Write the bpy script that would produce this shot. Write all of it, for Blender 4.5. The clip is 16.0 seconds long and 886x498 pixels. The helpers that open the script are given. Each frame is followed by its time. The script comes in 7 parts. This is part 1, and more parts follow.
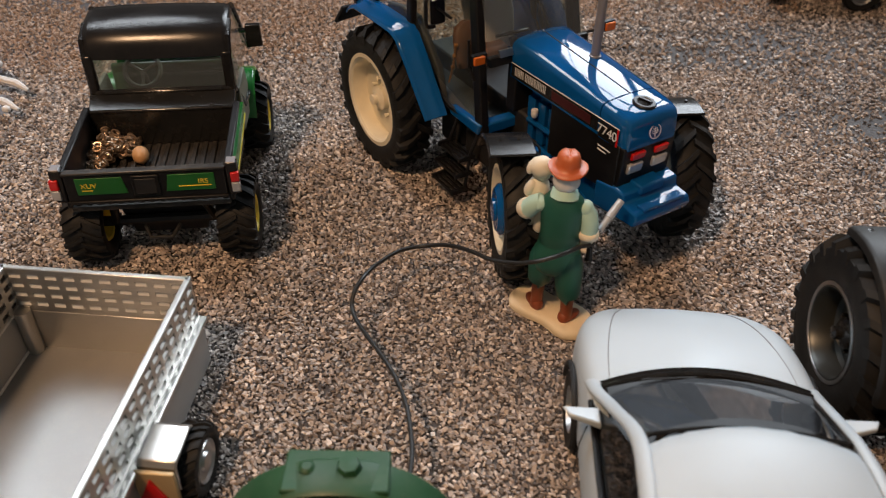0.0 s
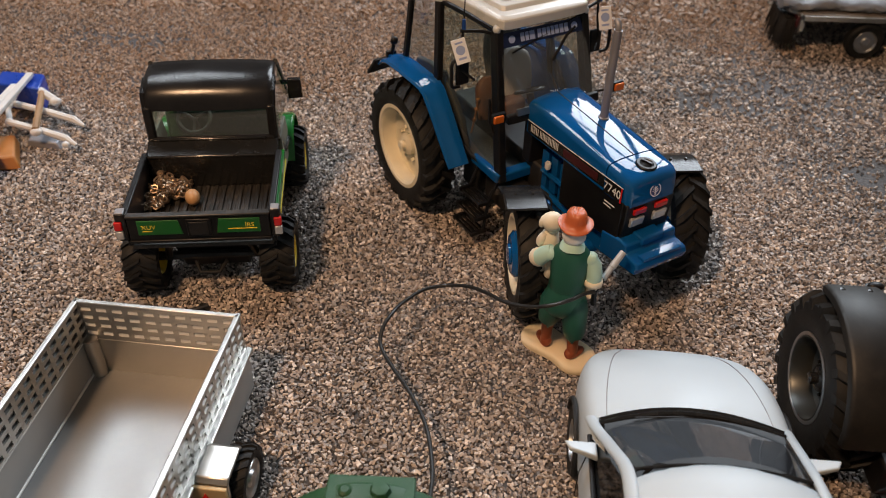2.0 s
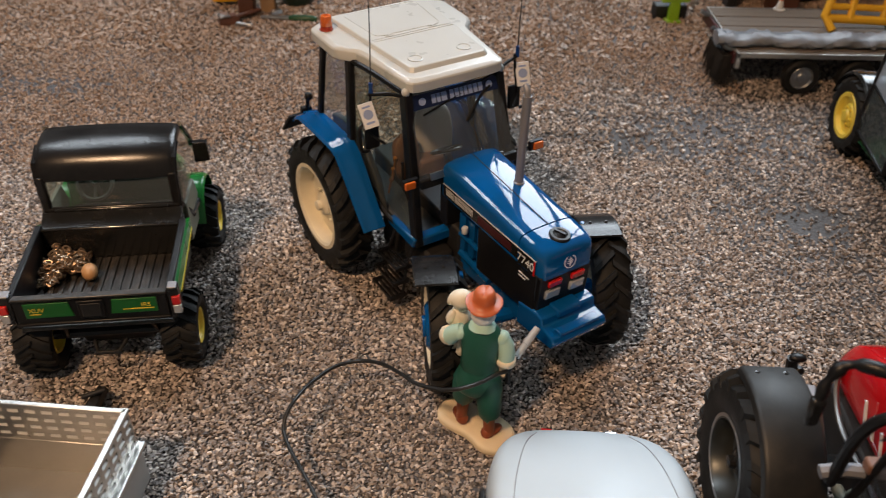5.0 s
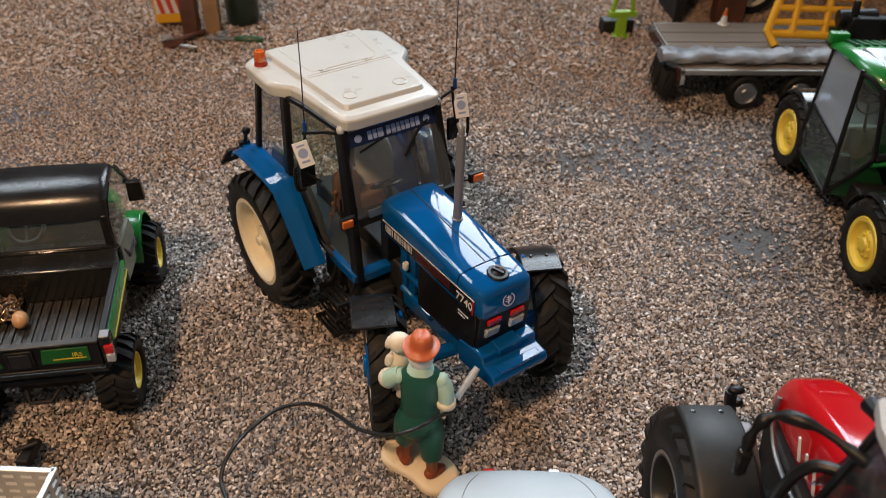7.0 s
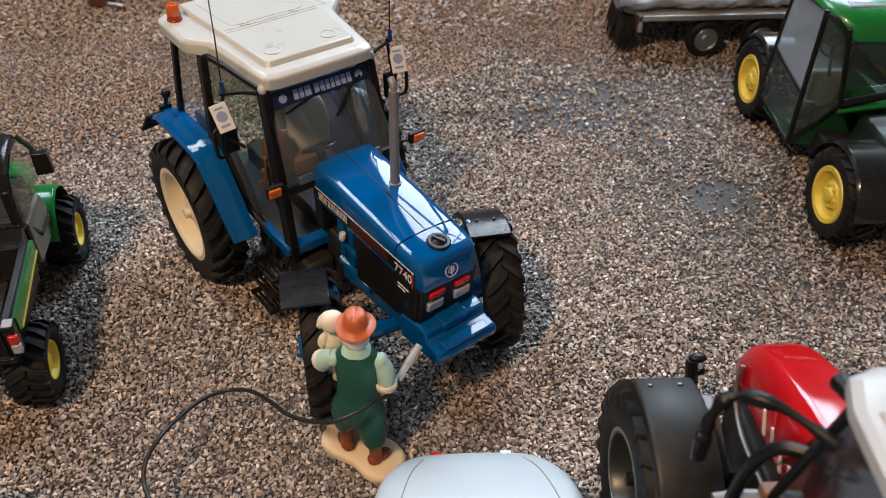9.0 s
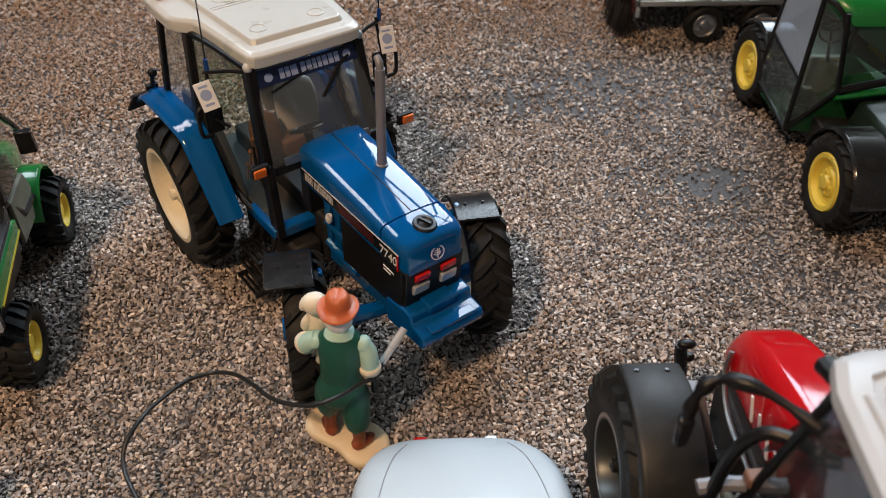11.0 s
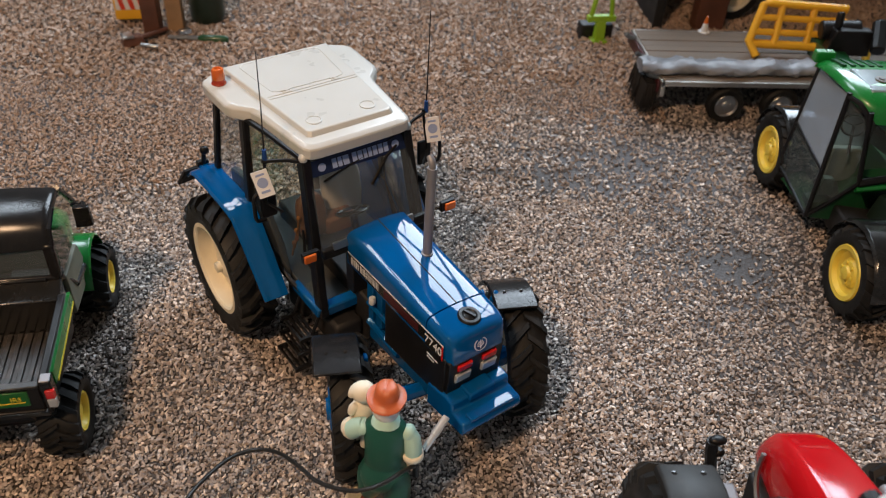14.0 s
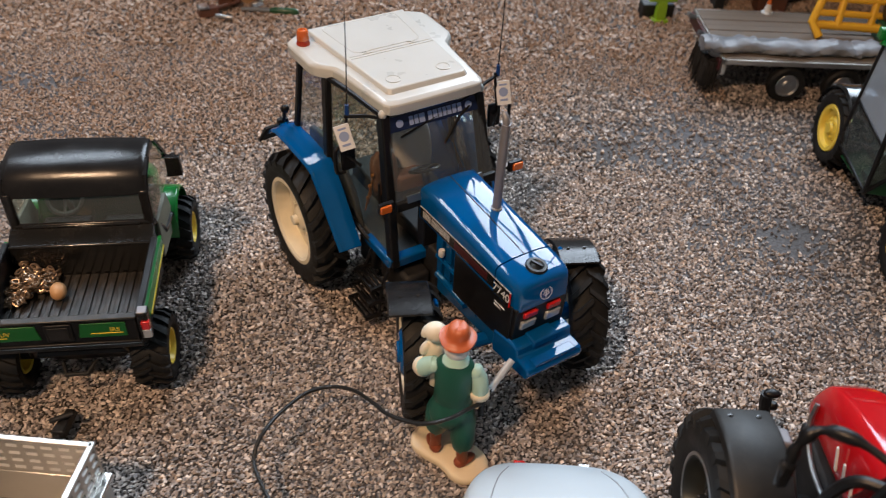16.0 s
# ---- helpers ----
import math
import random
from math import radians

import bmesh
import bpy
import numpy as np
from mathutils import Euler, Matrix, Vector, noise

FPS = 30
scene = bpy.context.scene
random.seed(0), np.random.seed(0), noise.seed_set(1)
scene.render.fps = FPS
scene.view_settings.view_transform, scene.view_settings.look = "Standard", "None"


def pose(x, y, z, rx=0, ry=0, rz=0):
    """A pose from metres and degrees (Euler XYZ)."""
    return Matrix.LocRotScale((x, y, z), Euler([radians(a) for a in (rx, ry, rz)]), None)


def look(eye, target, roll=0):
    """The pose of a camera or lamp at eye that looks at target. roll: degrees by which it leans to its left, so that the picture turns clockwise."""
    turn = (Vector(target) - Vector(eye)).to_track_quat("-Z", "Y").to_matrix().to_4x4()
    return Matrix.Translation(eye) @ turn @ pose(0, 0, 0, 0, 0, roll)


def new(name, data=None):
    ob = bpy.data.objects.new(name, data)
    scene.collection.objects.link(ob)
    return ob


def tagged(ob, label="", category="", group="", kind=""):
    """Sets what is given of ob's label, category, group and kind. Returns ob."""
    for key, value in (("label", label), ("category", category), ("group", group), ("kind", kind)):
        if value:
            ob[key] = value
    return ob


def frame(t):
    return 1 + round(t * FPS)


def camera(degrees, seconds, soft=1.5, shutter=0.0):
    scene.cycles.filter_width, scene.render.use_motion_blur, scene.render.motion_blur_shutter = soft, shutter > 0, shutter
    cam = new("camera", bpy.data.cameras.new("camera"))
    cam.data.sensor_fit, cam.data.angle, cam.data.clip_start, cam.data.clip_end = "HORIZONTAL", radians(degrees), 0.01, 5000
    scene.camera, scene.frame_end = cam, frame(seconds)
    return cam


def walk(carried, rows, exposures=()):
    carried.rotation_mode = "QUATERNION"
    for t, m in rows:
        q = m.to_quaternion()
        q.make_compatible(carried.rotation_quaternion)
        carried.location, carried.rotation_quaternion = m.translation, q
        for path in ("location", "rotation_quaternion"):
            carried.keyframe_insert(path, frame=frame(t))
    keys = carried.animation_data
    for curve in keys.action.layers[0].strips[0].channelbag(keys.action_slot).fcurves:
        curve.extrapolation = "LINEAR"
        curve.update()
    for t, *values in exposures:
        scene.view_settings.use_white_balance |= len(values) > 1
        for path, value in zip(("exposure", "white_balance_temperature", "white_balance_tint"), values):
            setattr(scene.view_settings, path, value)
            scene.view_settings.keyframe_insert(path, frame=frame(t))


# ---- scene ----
cam = camera(56.74, 16.0, 0.95, 0.5)
# a small-sensor lens focused on the blue tractor
cam.data.dof.use_dof = True
cam.data.dof.focus_distance, cam.data.dof.aperture_fstop = 0.25, 24.0
# seconds, eye in metres, yaw to the left, pitch and roll in degrees
ROWS = [
    (0.0, 0.0001, 0.0000, 0.1618, -0.00, -38.50, 0.92),
    (0.5, -0.0053, 0.0020, 0.1663, 0.02, -38.51, 1.34),
    (1.0, 0.0017, -0.0079, 0.1802, 0.23, -38.58, 1.34),
    (1.5, 0.0080, -0.0176, 0.1918, 0.89, -38.40, 1.06),
    (2.0, -0.0013, -0.0136, 0.1868, 1.47, -38.16, 1.27),
    (2.5, -0.0015, -0.0149, 0.1967, 1.91, -38.01, 1.56),
    (3.0, -0.0010, -0.0154, 0.1927, 2.49, -37.99, 1.26),
    (3.5, 0.0027, -0.0111, 0.1957, 2.70, -38.32, 0.84),
    (4.0, -0.0017, -0.0012, 0.1934, 2.28, -38.47, 0.61),
    (4.5, 0.0055, 0.0048, 0.1955, 1.24, -38.37, 0.85),
    (5.0, 0.0173, 0.0086, 0.1958, -0.88, -37.61, 1.49),
    (7.3, 0.0263, 0.0216, 0.2078, -3.93, -37.54, 1.58),
    (7.5, 0.0222, 0.0296, 0.2131, -4.41, -37.78, 1.49),
    (7.9, 0.0191, 0.0287, 0.2056, -6.51, -36.98, 1.47),
    (8.0, 0.0183, 0.0285, 0.2037, -5.71, -38.66, 1.48),
    (8.1, 0.0221, 0.0310, 0.2012, -5.94, -39.38, 1.50),
    (8.5, 0.0375, 0.0408, 0.1911, -6.63, -39.77, 1.59),
    (9.0, 0.0367, 0.0336, 0.1937, -6.32, -40.36, 1.44),
    (11.3, 0.0416, 0.0348, 0.1896, -6.17, -40.99, 1.83),
    (11.5, 0.0418, 0.0356, 0.1963, -6.16, -40.95, 1.72),
    (12.0, 0.0410, 0.0271, 0.1967, -5.89, -40.79, 1.61),
    (12.5, 0.0392, 0.0274, 0.2025, -5.83, -40.24, 1.91),
    (13.0, 0.0339, 0.0348, 0.2064, -6.12, -39.40, 2.60),
    (13.5, 0.0301, 0.0419, 0.2076, -6.31, -38.72, 3.28),
    (14.0, 0.0286, 0.0381, 0.2071, -6.02, -38.59, 3.70),
    (14.5, 0.0216, 0.0290, 0.2041, -5.03, -38.81, 3.74),
    (14.9, 0.0090, 0.0129, 0.2043, -4.46, -38.66, 3.64),
    (15.0, 0.0059, 0.0088, 0.2043, -3.80, -39.22, 3.62),
    (15.1, 0.0064, 0.0100, 0.2047, -2.98, -40.07, 3.56),
    (15.5, 0.0085, 0.0149, 0.2061, -2.94, -39.43, 3.36),
    (16.0, 0.0201, 0.0216, 0.2066, -2.22, -39.53, 3.15),
]


def eye_pose(x, y, z, yaw, pitch, roll):
    return pose(x, y, z, 90 + pitch, 0, yaw) @ pose(0, 0, 0, 0, 0, roll)


BALANCE = ((0.0, -0.16, 6560, 10), (3.5, -0.12, 6500, 10), (5.0, -0.08, 6350, 8), (7.5, 0.05, 6200, 7), (8.5, 0.09, 5950, 6), (9.2, 0.09, 5950, 6), (11.5, -0.03, 6120, 7),
           (13.5, -0.02, 6120, 7), (14.5, 0.12, 6020, 7), (15.2, 0.18, 6000, 8), (16.0, 0.05, 5980, 8))
walk(cam, [(row[0], eye_pose(*row[1:])) for row in ROWS], BALANCE)

# ---- light: one high window beyond the layout, a warm lamp at its side, dim room light ----
scene.view_settings.exposure = 0.0
world = bpy.data.worlds.new("room_air")
scene.world = world
world.use_nodes = True
world.node_tree.nodes["Background"].inputs[0].default_value = (0.75, 0.85, 1.0, 1)
world.node_tree.nodes["Background"].inputs[1].default_value = 0.045


def area_lamp(name, eye, target, sx, sy, watts, color, spread=180):
    data = bpy.data.lights.new(name, "AREA")
    data.shape, data.size, data.size_y = "RECTANGLE", sx, sy
    data.energy, data.color, data.spread = watts, color, radians(spread)
    ob = new(name, data)
    ob.matrix_world = look(eye, target)
    return ob


WINDOW_EYE, WINDOW_AIM = (1.10, 2.50, 2.05), (0.06, 0.28, 0.0)
SIDE_EYE, SIDE_AIM = (-1.15, 1.55, 2.75), (0.0, 0.20, 0.0)
area_lamp("window_daylight", WINDOW_EYE, WINDOW_AIM, 1.5, 1.7, 112, (0.84, 0.92, 1.0))
area_lamp("side_window_daylight", SIDE_EYE, SIDE_AIM, 1.2, 1.0, 54, (0.86, 0.93, 1.0))
area_lamp("warm_lamp", (-0.21, -0.13, 0.62), (-0.05, 0.22, 0.0), 0.06, 0.06, 2.1, (1.0, 0.61, 0.34), 140)

# ---- materials ----
def material(name, color, rough=0.5, metal=0.0, coat=0.0, vary=0.12, grain=0.0, grain_size=2500.0, bump=0.0, bump_size=3000.0, spec=0.5,
             dust=0.0, dust_color=(0.35, 0.31, 0.26)):
    """A principled surface with slow and fine variation of its colour and gloss; sizes are noise scales per metre."""
    m = bpy.data.materials.new(name)
    m.use_nodes = True
    nt = m.node_tree
    bsdf = nt.nodes["Principled BSDF"]
    geo = nt.nodes.new("ShaderNodeTexCoord")
    slow = nt.nodes.new("ShaderNodeTexNoise")
    slow.inputs["Scale"].default_value, slow.inputs["Detail"].default_value = 90.0, 4.0
    fine = nt.nodes.new("ShaderNodeTexNoise")
    fine.inputs["Scale"].default_value, fine.inputs["Detail"].default_value = grain_size, 3.0
    for n in (slow, fine):
        nt.links.new(geo.outputs["Object"], n.inputs["Vector"])
    add = nt.nodes.new("ShaderNodeMath")
    add.operation = "MULTIPLY_ADD"
    nt.links.new(fine.outputs["Fac"], add.inputs[0])
    add.inputs[1].default_value = grain
    nt.links.new(slow.outputs["Fac"], add.inputs[2])
    ramp = nt.nodes.new("ShaderNodeMapRange")
    nt.links.new(add.outputs[0], ramp.inputs["Value"])
    ramp.inputs["From Min"].default_value, ramp.inputs["From Max"].default_value = 0.3, 0.7 + grain
    ramp.inputs["To Min"].default_value, ramp.inputs["To Max"].default_value = 1 - vary, 1 + vary
    mul = nt.nodes.new("ShaderNodeVectorMath")
    mul.operation = "SCALE"
    mul.inputs[0].default_value = color
    nt.links.new(ramp.outputs[0], mul.inputs["Scale"])
    out = mul.outputs[0]
    rough_out = None
    if dust:
        specks = nt.nodes.new("ShaderNodeTexNoise")
        specks.inputs["Scale"].default_value, specks.inputs["Detail"].default_value = 260.0, 8.0
        specks.inputs["Roughness"].default_value = 0.75
        nt.links.new(geo.outputs["Object"], specks.inputs["Vector"])
        thresh = nt.nodes.new("ShaderNodeMapRange")
        thresh.inputs["From Min"].default_value, thresh.inputs["From Max"].default_value = 0.48, 0.75
        thresh.inputs["To Max"].default_value = dust
        nt.links.new(specks.outputs["Fac"], thresh.inputs["Value"])
        mix = nt.nodes.new("ShaderNodeMix")
        mix.data_type = "RGBA"
        mix.inputs[7].default_value = (*dust_color, 1)
        nt.links.new(thresh.outputs[0], mix.inputs[0])
        nt.links.new(out, mix.inputs[6])
        out = mix.outputs[2]
    nt.links.new(out, bsdf.inputs["Base Color"])
    r = nt.nodes.new("ShaderNodeMapRange")
    nt.links.new(slow.outputs["Fac"], r.inputs["Value"])
    r.inputs["From Min"].default_value, r.inputs["From Max"].default_value = 0.3, 0.7
    r.inputs["To Min"].default_value, r.inputs["To Max"].default_value = rough * 0.85, min(1.0, rough * 1.2)
    nt.links.new(r.outputs[0], bsdf.inputs["Roughness"])
    bsdf.inputs["Metallic"].default_value = metal
    bsdf.inputs["Coat Weight"].default_value = coat
    bsdf.inputs["Coat Roughness"].default_value = 0.06
    bsdf.inputs["Specular IOR Level"].default_value = spec
    if bump:
        b = nt.nodes.new("ShaderNodeBump")
        n = nt.nodes.new("ShaderNodeTexNoise")
        n.inputs["Scale"].default_value, n.inputs["Detail"].default_value = bump_size, 4.0
        nt.links.new(geo.outputs["Object"], n.inputs["Vector"])
        nt.links.new(n.outputs["Fac"], b.inputs["Height"])
        b.inputs["Distance"].default_value, b.inputs["Strength"].default_value = 0.0002, bump
        nt.links.new(b.outputs[0], bsdf.inputs["Normal"])
    return m


def glass(name, tint, gloss=0.05, amount=0.10, haze=0.0):
    """Thin clear plastic glazing: tinted see-through with a surface gloss; haze mixes in a pale diffuse veil."""
    m = bpy.data.materials.new(name)
    m.use_nodes = True
    nt = m.node_tree
    nt.nodes.remove(nt.nodes["Principled BSDF"])
    clear = nt.nodes.new("ShaderNodeBsdfTransparent")
    clear.inputs[0].default_value = (*tint, 1)
    shine = nt.nodes.new("ShaderNodeBsdfGlossy")
    shine.inputs["Roughness"].default_value = gloss
    graze = nt.nodes.new("ShaderNodeLayerWeight")
    graze.inputs["Blend"].default_value = 0.5
    steep = nt.nodes.new("ShaderNodeMath")
    steep.operation = "POWER"
    steep.inputs[1].default_value = 4.0
    nt.links.new(graze.outputs["Facing"], steep.inputs[0])
    lift = nt.nodes.new("ShaderNodeMath")
    lift.operation = "MULTIPLY_ADD"
    lift.inputs[1].default_value, lift.inputs[2].default_value = 0.6, amount * 0.5
    nt.links.new(steep.outputs[0], lift.inputs[0])
    see = clear.outputs[0]
    if haze:
        dull = nt.nodes.new("ShaderNodeBsdfDiffuse")
        dull.inputs[0].default_value = (0.42, 0.49, 0.57, 1)
        veil = nt.nodes.new("ShaderNodeMixShader")
        veil.inputs[0].default_value = haze
        nt.links.new(clear.outputs[0], veil.inputs[1])
        nt.links.new(dull.outputs[0], veil.inputs[2])
        see = veil.outputs[0]
    mix = nt.nodes.new("ShaderNodeMixShader")
    nt.links.new(lift.outputs[0], mix.inputs[0])
    nt.links.new(see, mix.inputs[1])
    nt.links.new(shine.outputs[0], mix.inputs[2])
    nt.links.new(mix.outputs[0], nt.nodes["Material Output"].inputs[0])
    return m


def stone_material(name, colors, light=1.0):
    """Crushed stone: every chip takes one of several tones, and the tones drift slowly over the ground."""
    m = bpy.data.materials.new(name)
    m.use_nodes = True
    nt = m.node_tree
    bsdf = nt.nodes["Principled BSDF"]
    geo = nt.nodes.new("ShaderNodeNewGeometry")
    ramp = nt.nodes.new("ShaderNodeValToRGB")
    ramp.color_ramp.interpolation = "LINEAR"
    els = ramp.color_ramp.elements
    while len(els) < len(colors):
        els.new(0.5)
    for k, c in enumerate(colors):
        els[k].position = k / (len(colors) - 1)
        els[k].color = (*[x * light for x in c], 1)
    nt.links.new(geo.outputs["Random Per Island"], ramp.inputs[0])
    co = nt.nodes.new("ShaderNodeTexCoord")
    n = nt.nodes.new("ShaderNodeTexNoise")
    n.inputs["Scale"].default_value, n.inputs["Detail"].default_value = 2600.0, 2.0
    nt.links.new(co.outputs["Object"], n.inputs["Vector"])
    mr = nt.nodes.new("ShaderNodeMapRange")
    mr.inputs["To Min"].default_value, mr.inputs["To Max"].default_value = 0.84, 1.18
    nt.links.new(n.outputs["Fac"], mr.inputs["Value"])
    slow = nt.nodes.new("ShaderNodeTexNoise")
    slow.inputs["Scale"].default_value, slow.inputs["Detail"].default_value = 14.0, 3.0
    nt.links.new(co.outputs["Object"], slow.inputs["Vector"])
    ms = nt.nodes.new("ShaderNodeMapRange")
    ms.inputs["From Min"].default_value, ms.inputs["From Max"].default_value = 0.3, 0.7
    ms.inputs["To Min"].default_value, ms.inputs["To Max"].default_value = 0.88, 1.12
    nt.links.new(slow.outputs["Fac"], ms.inputs["Value"])
    mm = nt.nodes.new("ShaderNodeMath")
    mm.operation = "MULTIPLY"
    nt.links.new(mr.outputs[0], mm.inputs[0])
    nt.links.new(ms.outputs[0], mm.inputs[1])
    sc = nt.nodes.new("ShaderNodeVectorMath")
    sc.operation = "SCALE"
    nt.links.new(ramp.outputs[0], sc.inputs[0])
    nt.links.new(mm.outputs[0], sc.inputs["Scale"])
    nt.links.new(sc.outputs[0], bsdf.inputs["Base Color"])
    bsdf.inputs["Roughness"].default_value = 0.5
    bsdf.inputs["Specular IOR Level"].default_value = 0.45
    return m


def board_material(name):
    """The painted base board under the stones: brown earth paint, grey and glossy where glue has set on it."""
    m = bpy.data.materials.new(name)
    m.use_nodes = True
    nt = m.node_tree
    bsdf = nt.nodes["Principled BSDF"]
    co = nt.nodes.new("ShaderNodeTexCoord")
    n = nt.nodes.new("ShaderNodeTexNoise")
    n.inputs["Scale"].default_value, n.inputs["Detail"].default_value = 9.0, 6.0
    nt.links.new(co.outputs["Object"], n.inputs["Vector"])
    ramp = nt.nodes.new("ShaderNodeValToRGB")
    ramp.color_ramp.elements[0].position, ramp.color_ramp.elements[1].position = 0.42, 0.6
    ramp.color_ramp.elements[0].color, ramp.color_ramp.elements[1].color = (0.05, 0.04, 0.033, 1), (0.095, 0.092, 0.098, 1)
    nt.links.new(n.outputs["Fac"], ramp.inputs[0])
    nt.links.new(ramp.outputs[0], bsdf.inputs["Base Color"])
    bsdf.inputs["Roughness"].default_value = 0.6
    bsdf.inputs["Specular IOR Level"].default_value = 0.25
    v = nt.nodes.new("ShaderNodeTexVoronoi")
    v.inputs["Scale"].default_value = 620.0
    nt.links.new(co.outputs["Object"], v.inputs["Vector"])
    b = nt.nodes.new("ShaderNodeBump")
    b.inputs["Distance"].default_value, b.inputs["Strength"].default_value = 0.0006, 0.5
    nt.links.new(v.outputs["Distance"], b.inputs["Height"])
    nt.links.new(b.outputs[0], bsdf.inputs["Normal"])
    return m


BLUE = material("tractor_blue_paint", (0.003, 0.078, 0.26), 0.045, coat=0.0, vary=0.07, spec=0.5)
BLUE_DEEP = material("deep_blue_plastic", (0.008, 0.05, 0.22), 0.4, vary=0.1)
CREAM = material("cream_rim_plastic", (0.78, 0.71, 0.54), 0.45, vary=0.06, dust=0.12)
OFFWHITE = material("off_white_roof_paint", (0.56, 0.572, 0.555), 0.30, coat=0.25, vary=0.03)
RUBBER = material("tyre_rubber", (0.009, 0.009, 0.009), 0.6, vary=0.25, grain=0.4, bump=0.25, dust=0.03, spec=0.3)
BLACK = material("black_plastic", (0.006, 0.006, 0.007), 0.40, vary=0.2, dust=0.015, spec=0.32)
SATIN = material("satin_black_plastic", (0.012, 0.012, 0.013), 0.21, vary=0.15, bump=0.1, dust=0.02, spec=0.34)
BED_DUSTY = material("dusty_black_plastic", (0.020, 0.019, 0.018), 0.36, vary=0.25, bump=0.1, dust=0.22, dust_color=(0.30, 0.25, 0.20))
BLACK_GLOSS = material("glossy_black_plastic", (0.012, 0.012, 0.012), 0.16, vary=0.15, dust=0.03)
DARK = material("dark_underbody", (0.008, 0.008, 0.009), 0.6, vary=0.3, dust=0.04)
STEEL = material("brushed_steel", (0.46, 0.46, 0.46), 0.34, metal=1.0, vary=0.1, grain=0.3)
ALU = material("trailer_aluminium", (0.54, 0.53, 0.505), 0.32, metal=0.9, vary=0.08, grain=0.2, dust=0.08)
ALU_SOFT = material("dull_trailer_aluminium", (0.42, 0.42, 0.41), 0.5, metal=0.25, vary=0.1, grain=0.25, dust=0.08)
# Far whiter than the panels: slot lips get their caught light from this colour.
SLOT_LIP = material("whitened_edge_metal", (0.80, 0.79, 0.76), 0.35, metal=0.2, vary=0.06)
# Near-black colour carries the shade inside the trailer slots.
SLOT_GREY = material("slot_shade_metal", (0.05, 0.048, 0.046), 0.5, metal=0.3, vary=0.2)
LANCE_PALE = material("pale_lance_metal", (0.66, 0.68, 0.70), 0.3, metal=0.5, vary=0.1)
BRASS_PALE = material("pale_brass_plate", (0.50, 0.37, 0.20), 0.42, metal=0.3, vary=0.15)
ALU_FLOOR = material("trailer_floor_aluminium", (0.30, 0.30, 0.298), 0.36, metal=0.5, vary=0.07, grain=0.2, dust=0.10, dust_color=(0.5, 0.42, 0.3))
SILVER = material("silver_car_paint", (0.46, 0.52, 0.565), 0.52, metal=0.1, coat=0.0, vary=0.03, grain=0.05)
GREYPIPE = material("grey_exhaust_paint", (0.25, 0.25, 0.27), 0.4, metal=0.3, vary=0.1)
GREEN = material("machine_green_paint", (0.012, 0.19, 0.028), 0.28, coat=0.5, vary=0.06)
GREEN_PANEL = material("printed_green_panel", (0.010, 0.115, 0.020), 0.35, vary=0.08, dust=0.03)
GREEN_DARK = material("dark_green_paint", (0.008, 0.065, 0.020), 0.32, coat=0.3, vary=0.1, dust=0.04)
DARK_GREEN_BLACK = material("near_black_green_plastic", (0.010, 0.022, 0.014), 0.4, vary=0.2)
TANK_GREEN = material("tank_green_plastic", (0.013, 0.070, 0.026), 0.5, vary=0.15, dust=0.08)
YELLOW = material("rim_yellow_plastic", (0.80, 0.60, 0.07), 0.4, vary=0.06, dust=0.05)
FORK_YELLOW = material("fork_yellow_paint", (0.82, 0.44, 0.02), 0.4, vary=0.06)
RED = material("tractor_red_paint", (0.46, 0.006, 0.010), 0.09, coat=0.0, vary=0.05)
DARK_RED = material("dark_red_plastic", (0.055, 0.010, 0.012), 0.4, vary=0.25)
LAMP_RED = material("red_lamp_plastic", (0.55, 0.012, 0.012), 0.22, coat=0.4)
LAMP_ORANGE = material("orange_lamp_plastic", (0.62, 0.14, 0.02), 0.2, coat=0.4)
LAMP_AMBER = material("amber_beacon_plastic", (0.62, 0.13, 0.02), 0.12, coat=0.8)
BEACON_RED = material("dark_orange_beacon_plastic", (0.34, 0.035, 0.012), 0.22, coat=0.4)
LAMP_CLEAR = material("clear_lamp_plastic", (0.55, 0.56, 0.58), 0.18, metal=0.5, coat=0.5)
WHITE = material("white_plastic", (0.72, 0.72, 0.72), 0.35, vary=0.04)
WHITE_ROOF = material("white_cab_roof_plastic", (0.47, 0.475, 0.485), 0.4, vary=0.04, dust=0.1)
SEAT_BROWN = material("brown_seat_plastic", (0.20, 0.10, 0.065), 0.55, vary=0.15)
GREY_SEAT = material("grey_interior_plastic", (0.17, 0.17, 0.175), 0.55, vary=0.15)
SEAT_GREY = material("light_grey_seat_plastic", (0.62, 0.59, 0.57), 0.55, vary=0.12)
CAB_DARK = material("dark_cab_interior", (0.045, 0.047, 0.046), 0.6, vary=0.2)
GREY_ENGINE = material("grey_green_engine_plastic", (0.16, 0.16, 0.12), 0.55, vary=0.3)
FIG_BASE = material("figurine_cream_base", (0.80, 0.68, 0.48), 0.55, vary=0.05)
FIG_SKIN = material("figurine_pale_paint", (0.78, 0.66, 0.52), 0.5, vary=0.06)
FIG_DOG = material("figurine_cream_paint", (0.78, 0.72, 0.58), 0.5, vary=0.06)
FIG_SHIRT = material("figurine_mint_paint", (0.44, 0.66, 0.58), 0.5, vary=0.06)
FIG_GREEN = material("figurine_bottle_green_paint", (0.012, 0.085, 0.062), 0.42, vary=0.12)
FIG_BROWN = material("figurine_russet_paint", (0.26, 0.06, 0.022), 0.45, vary=0.15)
FIG_HAT = material("figurine_orange_brown_paint", (0.50, 0.12, 0.04), 0.4, vary=0.1)
